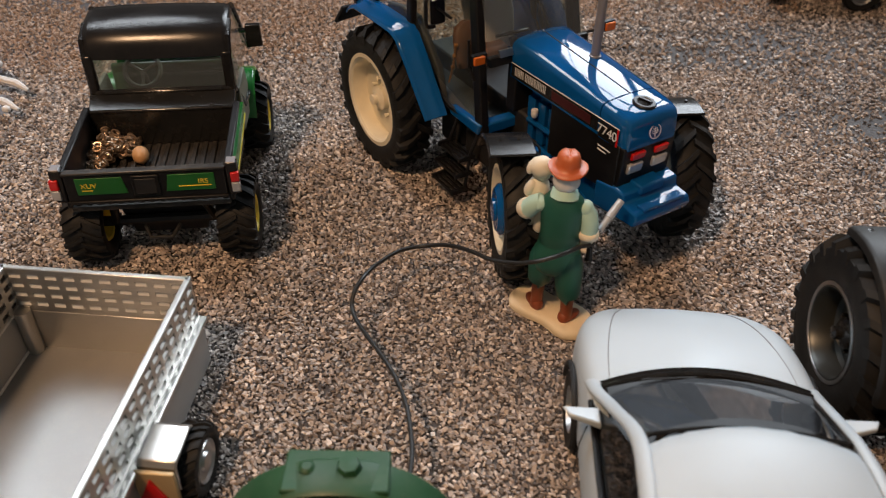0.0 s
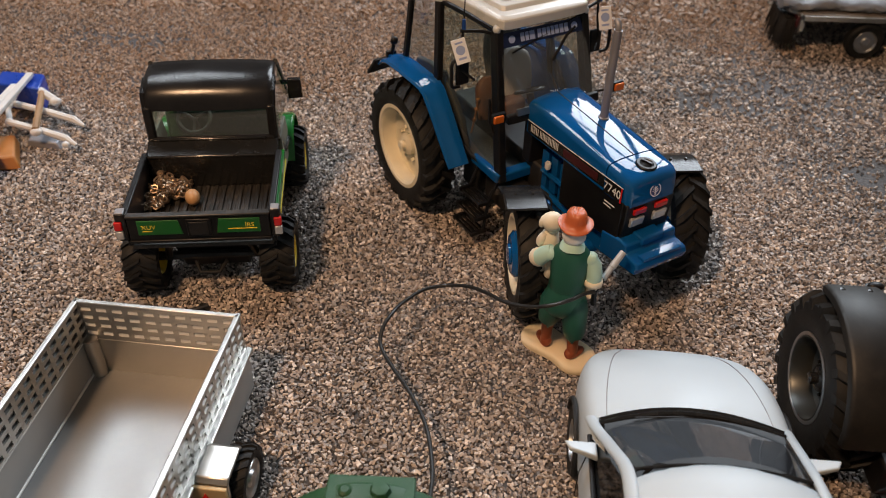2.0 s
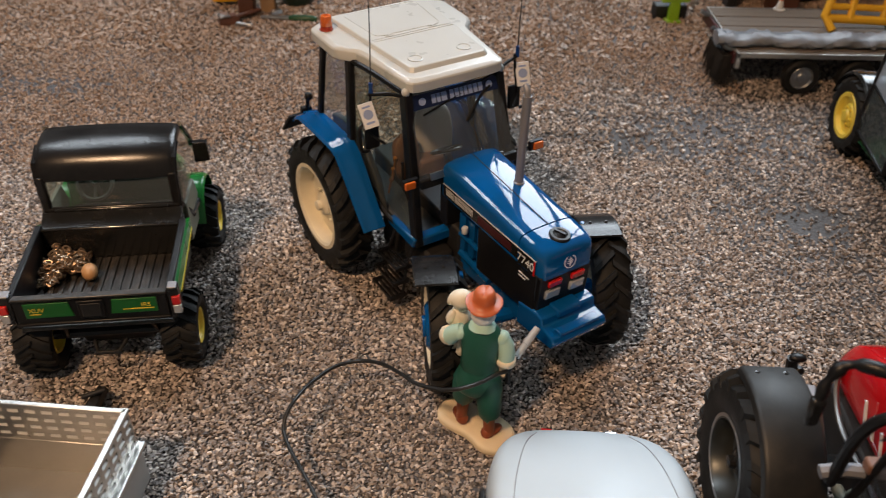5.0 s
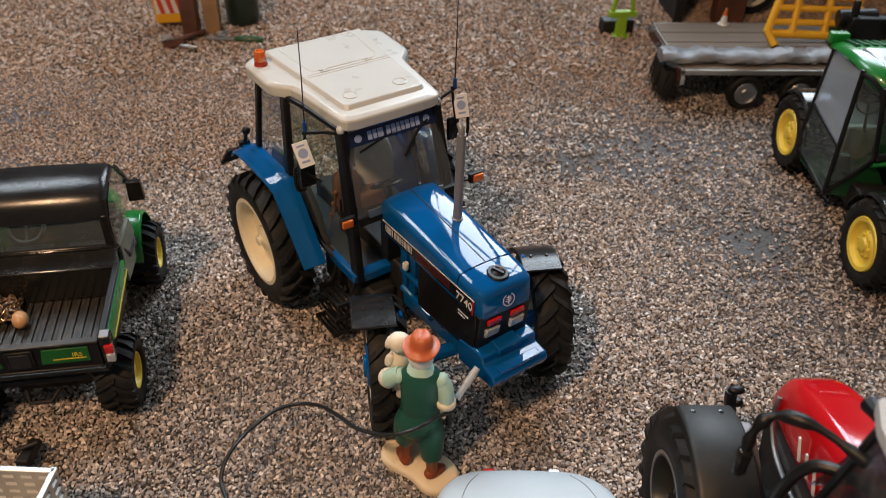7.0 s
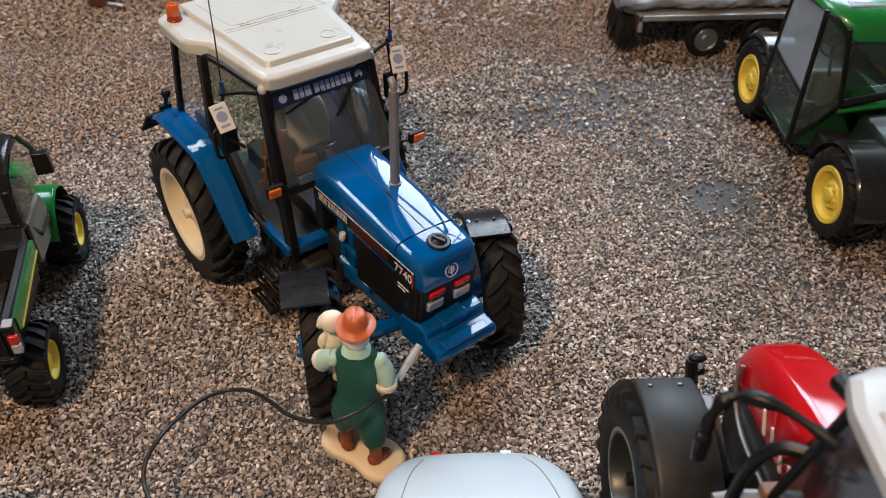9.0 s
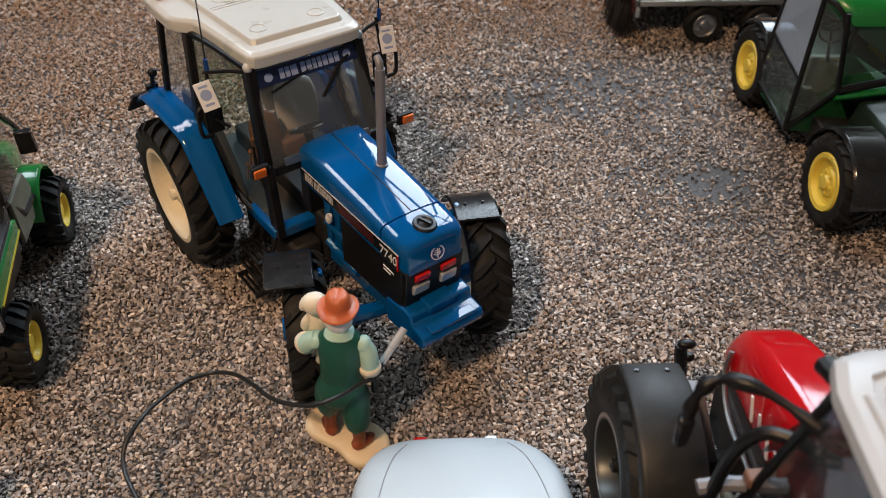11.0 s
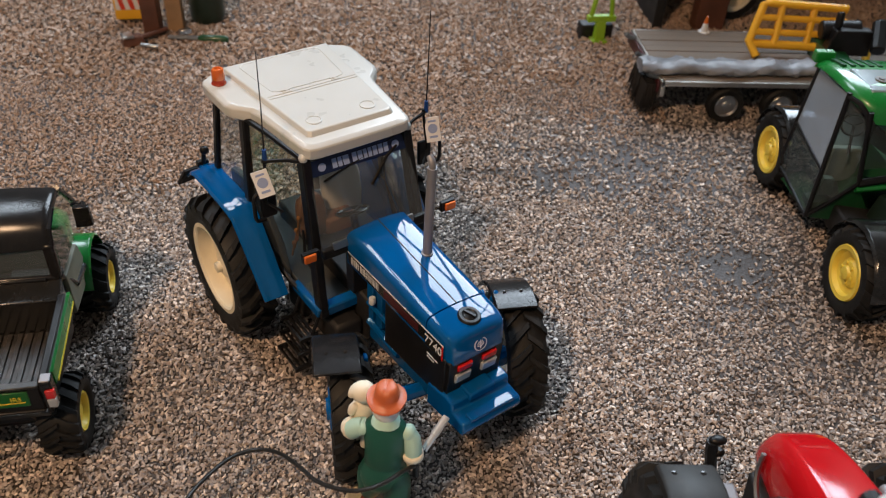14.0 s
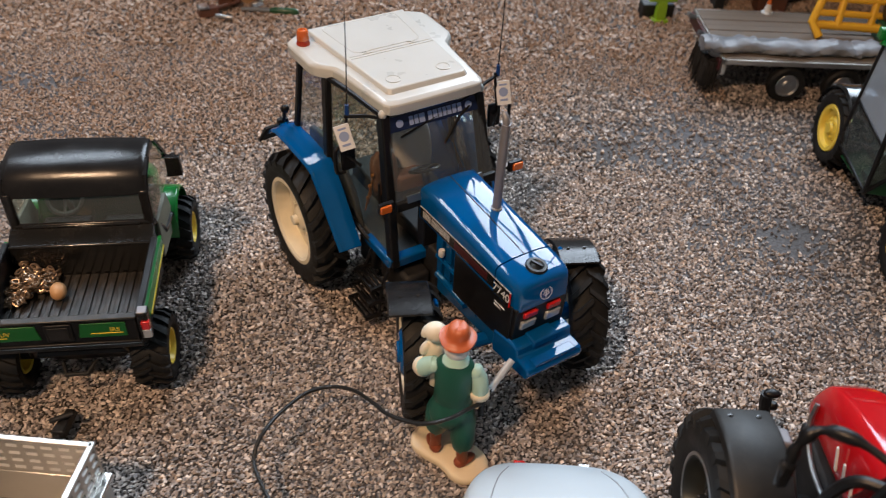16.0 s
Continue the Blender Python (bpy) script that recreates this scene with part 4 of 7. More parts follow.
    for cx, cy, a0 in ((-0.4, 10.4, 0), (-17.4, 12.0, 90), (-17.4, -12.0, 180), (-0.4, -10.4, 270)):
        for k in range(6):
            a = radians(a0 + 18 * k)
            path.append(on_panel(cx + 2.2 * math.cos(a), cy + 2.2 * math.sin(a)))
    tube(bm, path + [path[0]], 0.2, 5)
    part("hatch_outline", bm, OFFWHITE, roof)
    bm = B()
    for x in (3.6, 5.0):
        tube(bm, [on_panel(x, -15.2), on_panel(x, 15.2)], 0.2, 5)
    part("cross_rib", bm, OFFWHITE, roof)
    for x, y, r in ((22.0, -9.6, 2.4), (22.0, 8.6, 2.4)):
        bm = B()
        lathe(bm, [(r, 0), (r, 0.2), (r * 0.9, 0.3), (r * 0.82, 0.12), (0.01, 0.12)], on_panel(x, y), "z", 24)
        part("roof_disc", bm, OFFWHITE, roof)
    for y in (-8.4, 8.4):
        bm = B()
        for dx in (-0.7, 0.7):
            box(bm, 2.7 + dx - 0.35, 2.7 + dx + 0.35, y - 1.5, y + 1.5, 85.4, 86.1)
        box(bm, 2.2, 3.2, y - 0.5, y + 0.5, 85.4, 86.25)
        part("hatch_hinge", bm, OFFWHITE, roof, bevel=0.15)
    for s in (-1, 1):
        bm = B()
        ball(bm, (30.0, s * 17.8, 79.4), 1.5, 1.3, 1.5, 12, 8)
        part("roof_lug", bm, OFFWHITE, roof)
    # orange beacon: dark collar, clear amber drum with a flat top
    bm = B()
    lathe(bm, [(0.01, 0), (2.25, 0), (2.35, 0.5), (2.1, 0.8), (2.0, 1.8), (0.01, 1.8)], (-14.5, -22.9, 84.35), "z", 24)
    beacon = part("beacon", bm, BEACON_RED, T, "orange beacon on the roof corner")
    bm = B()
    lathe(bm, [(0.01, 1.7), (2.0, 1.8), (2.1, 2.0), (1.9, 4.7), (1.6, 5.1), (1.1, 5.1), (0.9, 4.7), (0.01, 4.6)], (-14.5, -22.9, 84.35), "z", 24)
    part("beacon_lens", bm, LAMP_AMBER, beacon, "clear amber beacon lens")
    # mirrors with aerials and tags
    for s in (-1, 1):
        bm = B()
        tube(bm, [(29, s * 17.5, 77.5), (27, s * 22, 78.6), (25, s * 28.4, 79.2)], 0.55, 6)
        tube(bm, [(25, s * 27.2, 80.2), (25.2, s * 28.2, 72), (26.5, s * 28.6, 66), (29.5, s * 25, 63)], 0.5, 6)
        part("mirror_arm", bm, BLACK, T)
        bm = B()
        hull(bm, [(25.3, s * 25.2, 60.5), (26.6, s * 25.2, 60.5), (26.6, s * 30.2, 60.5), (25.3, s * 30.2, 60.5), (24.8, s * 25.2, 69), (26.1, s * 25.2, 69), (26.1, s * 30.2, 69), (24.8, s * 30.2, 69)])
        part("mirror", bm, BLACK, T, bevel=0.6)
        bm = B()
        tube(bm, spline([(26.4, s * 28.2, 70.6), (27.0, s * 32.2, 69.6), (27.4, s * 32.8, 66), (27.4, s * 32.4, 61.5), (27.0, s * 29.5, 60.6)], 5), 0.6, 7)
        part("mirror_bracket", bm, BLACK, T)
        bm = B()
        box(bm, -0.3, 0, -2.35, 2.35, -4.0, 4.0)
        tag = part("mirror_tag", bm, LABEL_WHITE, T, "white tag with a blue mark", bevel=0.1, at=mm_pose(27.2, 29.8 if s > 0 else -29.4, 73.2, 6 if s > 0 else 16, -22, -25))
        bm = B()
        lathe(bm, [(1.55, 0), (1.55, 0.1), (0.01, 0.12)], (0, 0, 0.3), "x", 18)
        box(bm, 0, 0.12, -1.3, 1.3, -2.7, -2.0)
        box(bm, 0, 0.12, -1.3, 1.3, 2.4, 3.0)
        part("tag_mark", bm, STICKER, tag)
        bm = B()
        tube(bm, [(25, 28.4 if s > 0 else -27.2, 79.0), (25, 28.4 if s > 0 else -27.2, 82.8)], [0.75, 0.6], 8)
        part("aerial_base", bm, BLUE_DEEP, T)
        bm = B()
        ya = 28.4 if s > 0 else -27.2
        tube(bm, [(25, ya, 82.5), (24.4, ya + 0.6, 96), (23.6, ya + (1.2 if s > 0 else 1.0), 111.5)], [0.24, 0.2, 0.13], 5)
        part("aerial", bm, BLACK, T, "thin black aerial")
        bm = B()
        yi = 25.0 if s > 0 else 24.0
        tube(bm, [(39, s * 19.0, 52.5), (43.6, s * yi, 55)], 0.5, 6)
        box(bm, 42.4, 44.0, s * yi - 2.6, s * yi + 2.6, 53.6, 57.0)
        part("indicator_housing", bm, BLACK, T, bevel=0.3)
        bm = B()
        box(bm, 43.6, 44.8, s * (yi + 0.5) - 1.9, s * (yi + 0.5) + 1.9, 54.0, 56.6)
        part("indicator", bm, LAMP_ORANGE, T, "orange indicator lamp", bevel=0.3)
    # inside the cab: seats, wheel, controls
    bm = B()
    hull(bm, [(1, -3, 34), (14, -3, 34), (14, 9, 34), (1, 9, 34), (1, -3, 42), (14, -2.5, 41), (14, 8.5, 41), (1, 9, 42)])
    part("seat", bm, SEAT_BROWN, T, "brown moulded driver seat", bevel=1.2)
    def cushion(name, mat, label, cx, cy, z0, z1, w, d, lean, side=0.0):
        """An upright padded back with a rounded outline, thicker in its middle."""
        bm = B()
        rows = []
        for k in range(9):
            t = k / 8
            z = z0 + (z1 - z0) * t
            ww = w * (0.86 + 0.14 * math.sin(math.pi * t)) * (1 - 0.55 * max(0.0, (t - 0.8) / 0.2) ** 2)
            dd = d * (0.7 + 0.3 * math.sin(math.pi * t)) * (1 - 0.5 * max(0.0, (t - 0.85) / 0.15) ** 2)
            rows.append([(cx - lean * t + dd * math.copysign(abs(math.cos(a)) ** 0.6, math.cos(a)), cy + side * t + ww * math.copysign(abs(math.sin(a)) ** 0.6, math.sin(a)), z) for a in (2 * math.pi * i / 20 for i in range(20))])
        loft(bm, rows)
        return part(name, bm, mat, T, label, angle=50)
    cushion("seat_back", SEAT_GREY, "light grey moulded seat back", 8.0, 7.5, 38, 57.5, 7.4, 2.6, 4.0)
    cushion("headrest_shell", GREY_SEAT, "grey upper seat shell", 1.0, 5.5, 46, 65, 7.8, 2.0, 3.0)
    cushion("passenger_seat_back", SEAT_BROWN, "red-brown seat back", 12.0, -6.5, 36, 51, 5.2, 2.2, 3.0)
    bm = B()
    tube(bm, [(35, 0, 34), (27, 0, 51)], 1.4, 10)
    lathe(bm, [(5.2, -0.5), (5.7, 0), (5.2, 0.5), (4.7, 0)], (0, 0, 0), "z", 28)
    ring = [v for v in bm.verts if abs(v.co.x) < 8 and abs(v.co.z) < 2]
    bmesh.ops.transform(bm, matrix=Matrix.Translation((26.5, 0, 52)) @ Euler((0, radians(-28), 0)).to_matrix().to_4x4(), verts=ring)
    for a in (0, 2.1, 4.2):
        p = Euler((0, radians(-28), 0)).to_matrix() @ Vector((5.2 * math.cos(a), 5.2 * math.sin(a), 0))
        tube(bm, [(26.5, 0, 51.6), (26.5 + p.x, p.y, 52 + p.z)], 0.4, 6)
    part("steering_wheel", bm, BLACK, T)
    for k, y in enumerate((-12, -14.5, -17)):
        bm = B()
        tube(bm, [(10 + 3 * k, y, 34), (12 + 3 * k, y, 44 - 2 * k)], 0.35, 6)
        ball(bm, (12 + 3 * k, y, 44.5 - 2 * k), 0.8, 0.8, 0.9, 8, 6)
        part("lever", bm, RUST_ORANGE, T, "control lever with an orange knob")
    # steps and fuel tank below the door
    for s in (-1, 1):
        for k, z in enumerate((6.5, 12.5, 18.5)):
            y = s * (26.8 - k * 1.2)
            bm = B()
            box(bm, 26.4, 27.4, y - 3.2, y + 3.2, z - 0.3, z + 1.2)
            step = part("step", bm, BLACK, T, "black open tread step")
            bm = B()
            box(bm, 38.6, 39.6, y - 3.2, y + 3.2, z - 0.3, z + 1.2)
            part("end_bar", bm, BLACK, step)
            for j in range(4):
                bm = B()
                box(bm, 27 + 0.5 * k, 39, y - 3.0 + 1.6 * j, y - 2.2 + 1.6 * j, z, z + 0.9)
                part("tread_bar", bm, BLACK, step)
        for x in (26.9, 39.1):
            bm = B()
            tube(bm, [(x, s * 25, 6), (x, s * 23, 20), (x, s * 20, 27)], 0.6, 6)
            part("step_hanger", bm, BLACK, T)
        bm = B()
        box(bm, 14, 25, s * 13 - 6, s * 13 + 6, 13, 26)
        box(bm, 28, 46, s * 13 - 5, s * 13 + 5, 14, 25)
        part("fuel_tank", bm, DARK, T, bevel=1.5)
    for ob in T.children:
        if ob.name.split(".")[0] in ("bonnet", "bonnet_nose", "side_grille", "front_grille", "headlight", "grille_reflector", "badge", "side_stripe", "front_weight", "tow_bracket"):
            ob.matrix_basis = mm_pose(0, -0.5, 0) @ ob.matrix_basis
    return T


blue_tractor()

# ---- the green and black utility vehicle (local y is forward) ----
def utility_vehicle():
    G = thing("utility_vehicle", -83.6, 195.9, 7.0, "black and green utility vehicle with an open cargo bed", "utility vehicle")
    G.matrix_world = G.matrix_world @ Matrix.Diagonal((1.0, 0.957, 0.957, 1))
    def side_wheel(name, x, y, s):
        bm = B()
        tyre_mesh(bm, 12.6, 6.4, 11.5, 1.2)
        t = part(name, bm, RUBBER, G, "chunky black tyre on a yellow rim", angle=40, at=mm_pose(x, y, 13.1, 0, 0, 90))
        tread(t, 12.6, 11.5, 18, 1.2, face=-1.0)
        bm = B()
        o = -s
        lathe(bm, [(6.4, o * 4.4), (6.0, o * 5.0), (5.5, o * 4.7), (5.0, o * 3.2), (2.4, o * 2.8), (2.2, o * 4.0), (0.01, o * 4.1)], (0, 0, 0), "y", 28)
        lathe(bm, [(6.4, -o * 4.4), (6.0, -o * 5.0), (5.2, -o * 4.7), (4.8, -o * 1.6), (0.01, -o * 1.6)], (0, 0, 0), "y", 28)
        part("rim", bm, YELLOW, t, "yellow rim")
    for s in (-1, 1):
        side_wheel("rear_wheel", s * 22.0, 5.2, s)
        side_wheel("front_wheel", s * 22.4, 69.5, s)
    for y in (5.2, 69.5):
        bm = B()
        tube(bm, [(-20, y, 4.4), (20, y, 4.4)], 1.6, 8)
        part("axle", bm, DARK, G)
    bm = B()
    hull(bm, [(-11, 9, -3.5), (11, 9, -3.5), (13, 76, -2), (-13, 76, -2), (-15, 4, 17), (15, 4, 17), (15, 76, 17), (-15, 76, 17)])
    part("chassis", bm, DARK, G, bevel=0.8)
    for s in (-1, 1):
        bm = B()
        tube(bm, [(s * 12.5, -1, 16.5), (s * 14.5, 4, 5.2)], 1.2, 8)
        part("damper", bm, BLACK, G)
    bm = B()
    tube(bm, [(-5, 0, 5.4), (-3, -5, 4.4), (3, -5, 4.4), (5, 0, 5.4)], 0.7, 8)
    part("tow_loop", bm, DARK, G)
    # cargo bed: floor with ribs, side walls, front wall, tailgate
    bm = B()
    box(bm, -22, 22, -6, 29, 16.4, 17.9)
    bed = part("bed_floor", bm, BED_DUSTY, G, "dusty black ribbed bed floor")
    for k in range(15):
        bm = B()
        x = -20.3 + k * 2.9
        box(bm, x - 0.75, x + 0.75, -5, 27.6, 17.8, 18.6)
        part("floor_rib", bm, BED_DUSTY, bed, bevel=0.2)
    for s in (-1, 1):
        bm = B()
        prism(bm, [(-6, 17.5), (30, 16.5), (30, 30.6), (-6, 29.6)], "x", s * 22.4 - 0.8, s * 22.4 + 0.8)
        prism(bm, [(-6.5, 29.2), (30, 30.2), (30, 31.6), (-6.5, 30.6)], "x", s * 22.5 - 1.0, s * 22.5 + 1.0)
        part("bed_side", bm, BLACK, G, bevel=0.35)
        bm = B()
        prism(bm, [(0, 23), (33, 25.5), (33, 29.5), (0, 28)], "x", s * 23.6 - 0.5, s * 23.6 + 0.5)
        stripe = part("side_decal", bm, GREEN, G, "green and yellow side decal")
        bm = B()
        prism(bm, [(2, 22.2), (33, 24.8), (33, 25.6), (2, 23.0)], "x", s * 24.0 - 0.3, s * 24.0 + 0.3)
        part("decal_edge", bm, STICKER_YELLOW, stripe)
    bm = B()
    prism(bm, [(28, 16), (35.6, 16), (36, 33), (34.6, 33.4), (29.6, 30.6), (28, 30.2)], "x", -22, 22)
    tube(bm, [(-21.8, 28.4, 30.4), (21.8, 28.4, 30.4)], 0.7, 8)
    tube(bm, [(-18, 35.0, 33.6), (18, 35.0, 33.6)], 0.7, 8)
    part("bed_front", bm, BLACK_GLOSS, G, bevel=0.3)
    bm = B()
    box(bm, -21.8, 21.8, -7.2, -5.4, 20.4, 29.8)
    gate = part("tailgate", bm, BLACK, G, "black tailgate with green panels", bevel=0.35)
    for x0, x1, y0, y1, z0, z1 in ((-22.0, 22.0, -7.6, -5.0, 29.5, 30.4), (-22.0, 22.0, -7.8, -4.6, 19.8, 20.8), (-3.8, 3.8, -7.9, -7.0, 22.0, 28.9)):
        bm = B()
        box(bm, x0, x1, y0, y1, z0, z1)
        part("tailgate_rail" if x1 > 10 else "latch_plate", bm, BED_DUSTY if z0 > 28 else BLACK, gate, bevel=0.35)
    bm = B()
    box(bm, -2.8, 2.8, -8.2, -7.8, 22.8, 28.0)
    part("tailgate_latch", bm, DARK, gate, bevel=0.2)
    for s in (-1, 1):
        bm = B()
        x0, x1 = (s * 12 - 6.8, s * 12 + 6.8)
        inner = x0 if s > 0 else x1
        lean = [x - 1.0 * s * (x == inner) * -1.0 for x in (x0, x1)]
        hull(bm, [(x0, -7.6, 23.0), (x1, -7.6, 23.0), (x1, -7.1, 23.0), (x0, -7.1, 23.0), (lean[0], -7.6, 28.6), (lean[1], -7.6, 28.6), (lean[1], -7.1, 28.6), (lean[0], -7.1, 28.6)])
        panel = part("tailgate_panel", bm, GREEN_PANEL, gate, "green printed panel", bevel=0.15)
        bm = B()
        if s > 0:
            box(bm, s * 12 - 3.2, s * 12 + 5.8, -7.75, -7.6, 24.5, 24.8)
        else:
            box(bm, -17.4, -14.4, -7.75, -7.6, 24.4, 24.7)
        part("panel_lettering", bm, STICKER_YELLOW, panel)
        flat_text("panel_word", "IRS" if s > 0 else "XUV", 2.2, STICKER_YELLOW, panel, mm_pose(15.6 if s > 0 else -15.4, -7.66, 26.0, 90, 0, 0))
        bm = B()
        box(bm, s * 23.6 - 1.6, s * 23.6 + 1.6, -7.2, -3.6, 20.4, 31.2)
        part("bed_corner_post", bm, SATIN, G, bevel=0.5)
        bm = B()
        box(bm, s * 24.4 - 1.2, s * 24.4 + 1.2, -8.0, -6.4, 25.2, 28.4)
        lamp = part("tail_lamp", bm, LAMP_RED, G, "red and clear tail lamp", bevel=0.3)
        bm = B()
        box(bm, s * 24.4 - 1.2, s * 24.4 + 1.2, -8.1, -6.4, 21.8, 25.0)
        part("reversing_lens", bm, LAMP_CLEAR, lamp, "clear lens", bevel=0.3)
        bm = B()
        box(bm, s * 23.6 - 1.3, s * 23.6 + 1.3, -7.0, -3.8, 31.2, 31.6)
        part("post_cap", bm, GREYPIPE, G, bevel=0.2)
    # cab: curved roof shell that runs down behind into the window frame
    prof = [(36.0, 31.5), (36.2, 44.6), (36.8, 47.4), (38.8, 50.6), (42.0, 52.8), (46.5, 54.0), (52, 54.4), (56, 54.0), (58, 52.8)]
    bm = B()
    rows = []
    for k, (y, z) in enumerate(prof):
        w = 21.8 if z > 45 else 22.0
        inner = 1.1
        j, i = min(k + 1, len(prof) - 1), max(k - 1, 0)
        way = Vector((prof[j][0] - prof[i][0], prof[j][1] - prof[i][1])).normalized()
        ny, nz = -way.y, way.x
        if k < 1:
            continue
        pts = []
        for x, d in ((-w, -3.0), (-w, -1.2), (-w + 0.6, -0.35), (-w + 2.2, 0.0), (-w * 0.5, 0.45), (0, 0.6), (w * 0.5, 0.45), (w - 2.2, 0.0), (w - 0.6, -0.35), (w, -1.2), (w, -3.0), (w - 1.2, -2.6), (w - 2.4, -1.2), (-w + 2.4, -1.2), (-w + 1.2, -2.6)):
            pts.append((x, y + ny * d, z + nz * d))
        rows.append(pts)
    loft(bm, rows)
    part("roof", bm, SATIN, G, "satin black moulded roof", angle=60)
    bm = B()
    for s in (-1, 1):
        prism(bm, [(35.6, 31), (37.4, 31), (38.4, 46), (35.8, 46)], "x", s * 20.6 - 1.6, s * 20.6 + 1.6)
    box(bm, -21, 21, 35.4, 37.2, 31, 34.2)
    part("rear_frame", bm, SATIN, G, bevel=0.8)
    bm = B()
    box(bm, -19.5, 19.5, 36.4, 36.7, 34, 45)
    part("rear_window", bm, GLASS_HAZE, G, "clear rear window").visible_shadow = False
    for s in (-1, 1):
        bm = B()
        tube(bm, [(s * 21.5, 57, 53), (s * 21.8, 66, 43), (s * 22, 75, 31)], 1.0, 8)
        tube(bm, [(s * 21.4, 37, 33), (s * 22.6, 46, 22), (s * 23, 60, 20)], 1.1, 8)
        tube(bm, [(s * 21.4, 37, 45), (s * 21.6, 39, 50), (s * 21.6, 46, 52.4)], 0.9, 8)
        part("cab_pillar", bm, SATIN, G)
        bm = B()
        hull(bm, [(s * 22.0, 38, 33), (s * 22.4, 38, 33), (s * 22.6, 74, 32), (s * 22.2, 74, 32), (s * 21.4, 40, 50), (s * 21.8, 40, 50), (s * 21.8, 57, 52), (s * 21.4, 57, 52)])
        part("side_window", bm, GLASS, G, "clear side window").visible_shadow = False
        bm = B()
        prism(bm, [(38, 16), (56, 14), (60, 22), (56, 31), (38, 32)], "x", s * 22.2 - 0.7, s * 22.2 + 0.7)
        part("door", bm, GREY_ENGINE, G, "dull grey-green half door", bevel=0.4)
        bm = B()
        rows = []
        for k in range(9):
            a = radians(8 + k * 20)
            y, z = 66 + 13 * math.cos(a), 10 + 15.5 * math.sin(a)
            rows.append([(s * 17, y, z), (s * 24.5, y, z - 0.3), (s * 25.2, y, z - 1.4), (s * 24.5, y, z - 1.2), (s * 17, y, z - 1.0)])
        loft(bm, rows)
        part("front_fender", bm, GREEN, G, "green front wheel arch", bevel=0.3)
        if s < 0:
            continue
        bm = B()
        tube(bm, [(s * 22, 66, 40), (s * 25, 64, 41), (s * 26.5, 63, 42.5)], 0.9, 8)
        hull(bm, [(s * 25, 54, 38.8), (s * 30.2, 54, 39.3), (s * 30.2, 56.4, 39.3), (s * 25, 56.4, 38.8), (s * 25.2, 53.6, 47), (s * 29.9, 53.6, 47), (s * 29.9, 56, 47), (s * 25.2, 56, 47)])
        tube(bm, [(s * 26.5, 63, 42.5), (s * 27, 56, 42.5)], 0.9, 8)
        part("mirror", bm, SATIN, G, bevel=0.7)
    bm = B()
    rows = []
    for y, w, z in ((60, 19, 32), (68, 18.5, 31.6), (78, 16.5, 29.5), (86, 14, 26), (90, 11.5, 21)):
        rows.append([(-w, y, 12), (-w, y, z - 3), (-w + 2.5, y, z - 0.6), (0, y, z + 0.6), (w - 2.5, y, z - 0.6), (w, y, z - 3), (w, y, 12)])
    loft(bm, rows)
    part("bonnet", bm, GREEN, G, "green bonnet", angle=50)
    for s in (-1, 1):
        bm = B()
        hull(bm, [(s * 10 - 8, 42, 19), (s * 10 + 8, 42, 19), (s * 10 + 8, 54, 19), (s * 10 - 8, 54, 19), (s * 10 - 8, 42, 24), (s * 10 + 8, 42, 24), (s * 10 + 8, 54, 24), (s * 10 - 8, 54, 24)])
        hull(bm, [(s * 10 - 8, 39, 24), (s * 10 + 8, 39, 24), (s * 10 + 8, 43, 24), (s * 10 - 8, 43, 24), (s * 10 - 7, 38.4, 28), (s * 10 + 7, 38.4, 28), (s * 10 + 7, 40.4, 28), (s * 10 - 7, 40.4, 28)])
        part("seat", bm, BLACK, G, bevel=1.0)
    bm = B()
    box(bm, -20.5, 20.5, 57.5, 59.6, 12, 33)
    hull(bm, [(-20, 55, 20), (20, 55, 20), (20, 58, 20), (-20, 58, 20), (-20, 56, 27), (20, 56, 27), (20, 58, 31), (-20, 58, 31)])
    part("dashboard", bm, GREEN_DARK, G, bevel=1.0)
    bm = B()
    ring = []
    for k in range(29):
        a = 2 * math.pi * k / 28
        ring.append((-9 + 5.7 * math.cos(a), 52 + 3.6 * math.sin(a), 33 + 4.2 * math.sin(a)))
    tube(bm, ring, 0.75, 7)
    for a in (0.5, 2.6, 4.7):
        tube(bm, [(-9, 52.4, 32.4), (-9 + 5.7 * math.cos(a), 52 + 3.6 * math.sin(a), 33 + 4.2 * math.sin(a))], 0.5, 6)
    tube(bm, [(-9, 52.4, 32.4), (-9, 57, 24)], 0.9, 8)
    part("steering_wheel", bm, GREY_ENGINE, G)
    bm = B()
    hull(bm, [(-19, 59.7, 31), (19, 59.7, 31), (19, 63, 31), (-19, 63, 31), (-18.6, 60.2, 35.6), (18.6, 60.2, 35.6), (18.6, 62.6, 35.2), (-18.6, 62.6, 35.2)])
    part("scuttle", bm, GREEN, G, bevel=0.6)
    # the body stands high on its wheels
    for ob in G.children:
        if "wheel" not in ob.name or "steering" in ob.name:
            ob.matrix_basis = Matrix.Translation((0, 0, 8.66 * MM)) @ ob.matrix_basis
    return G


utility_vehicle()

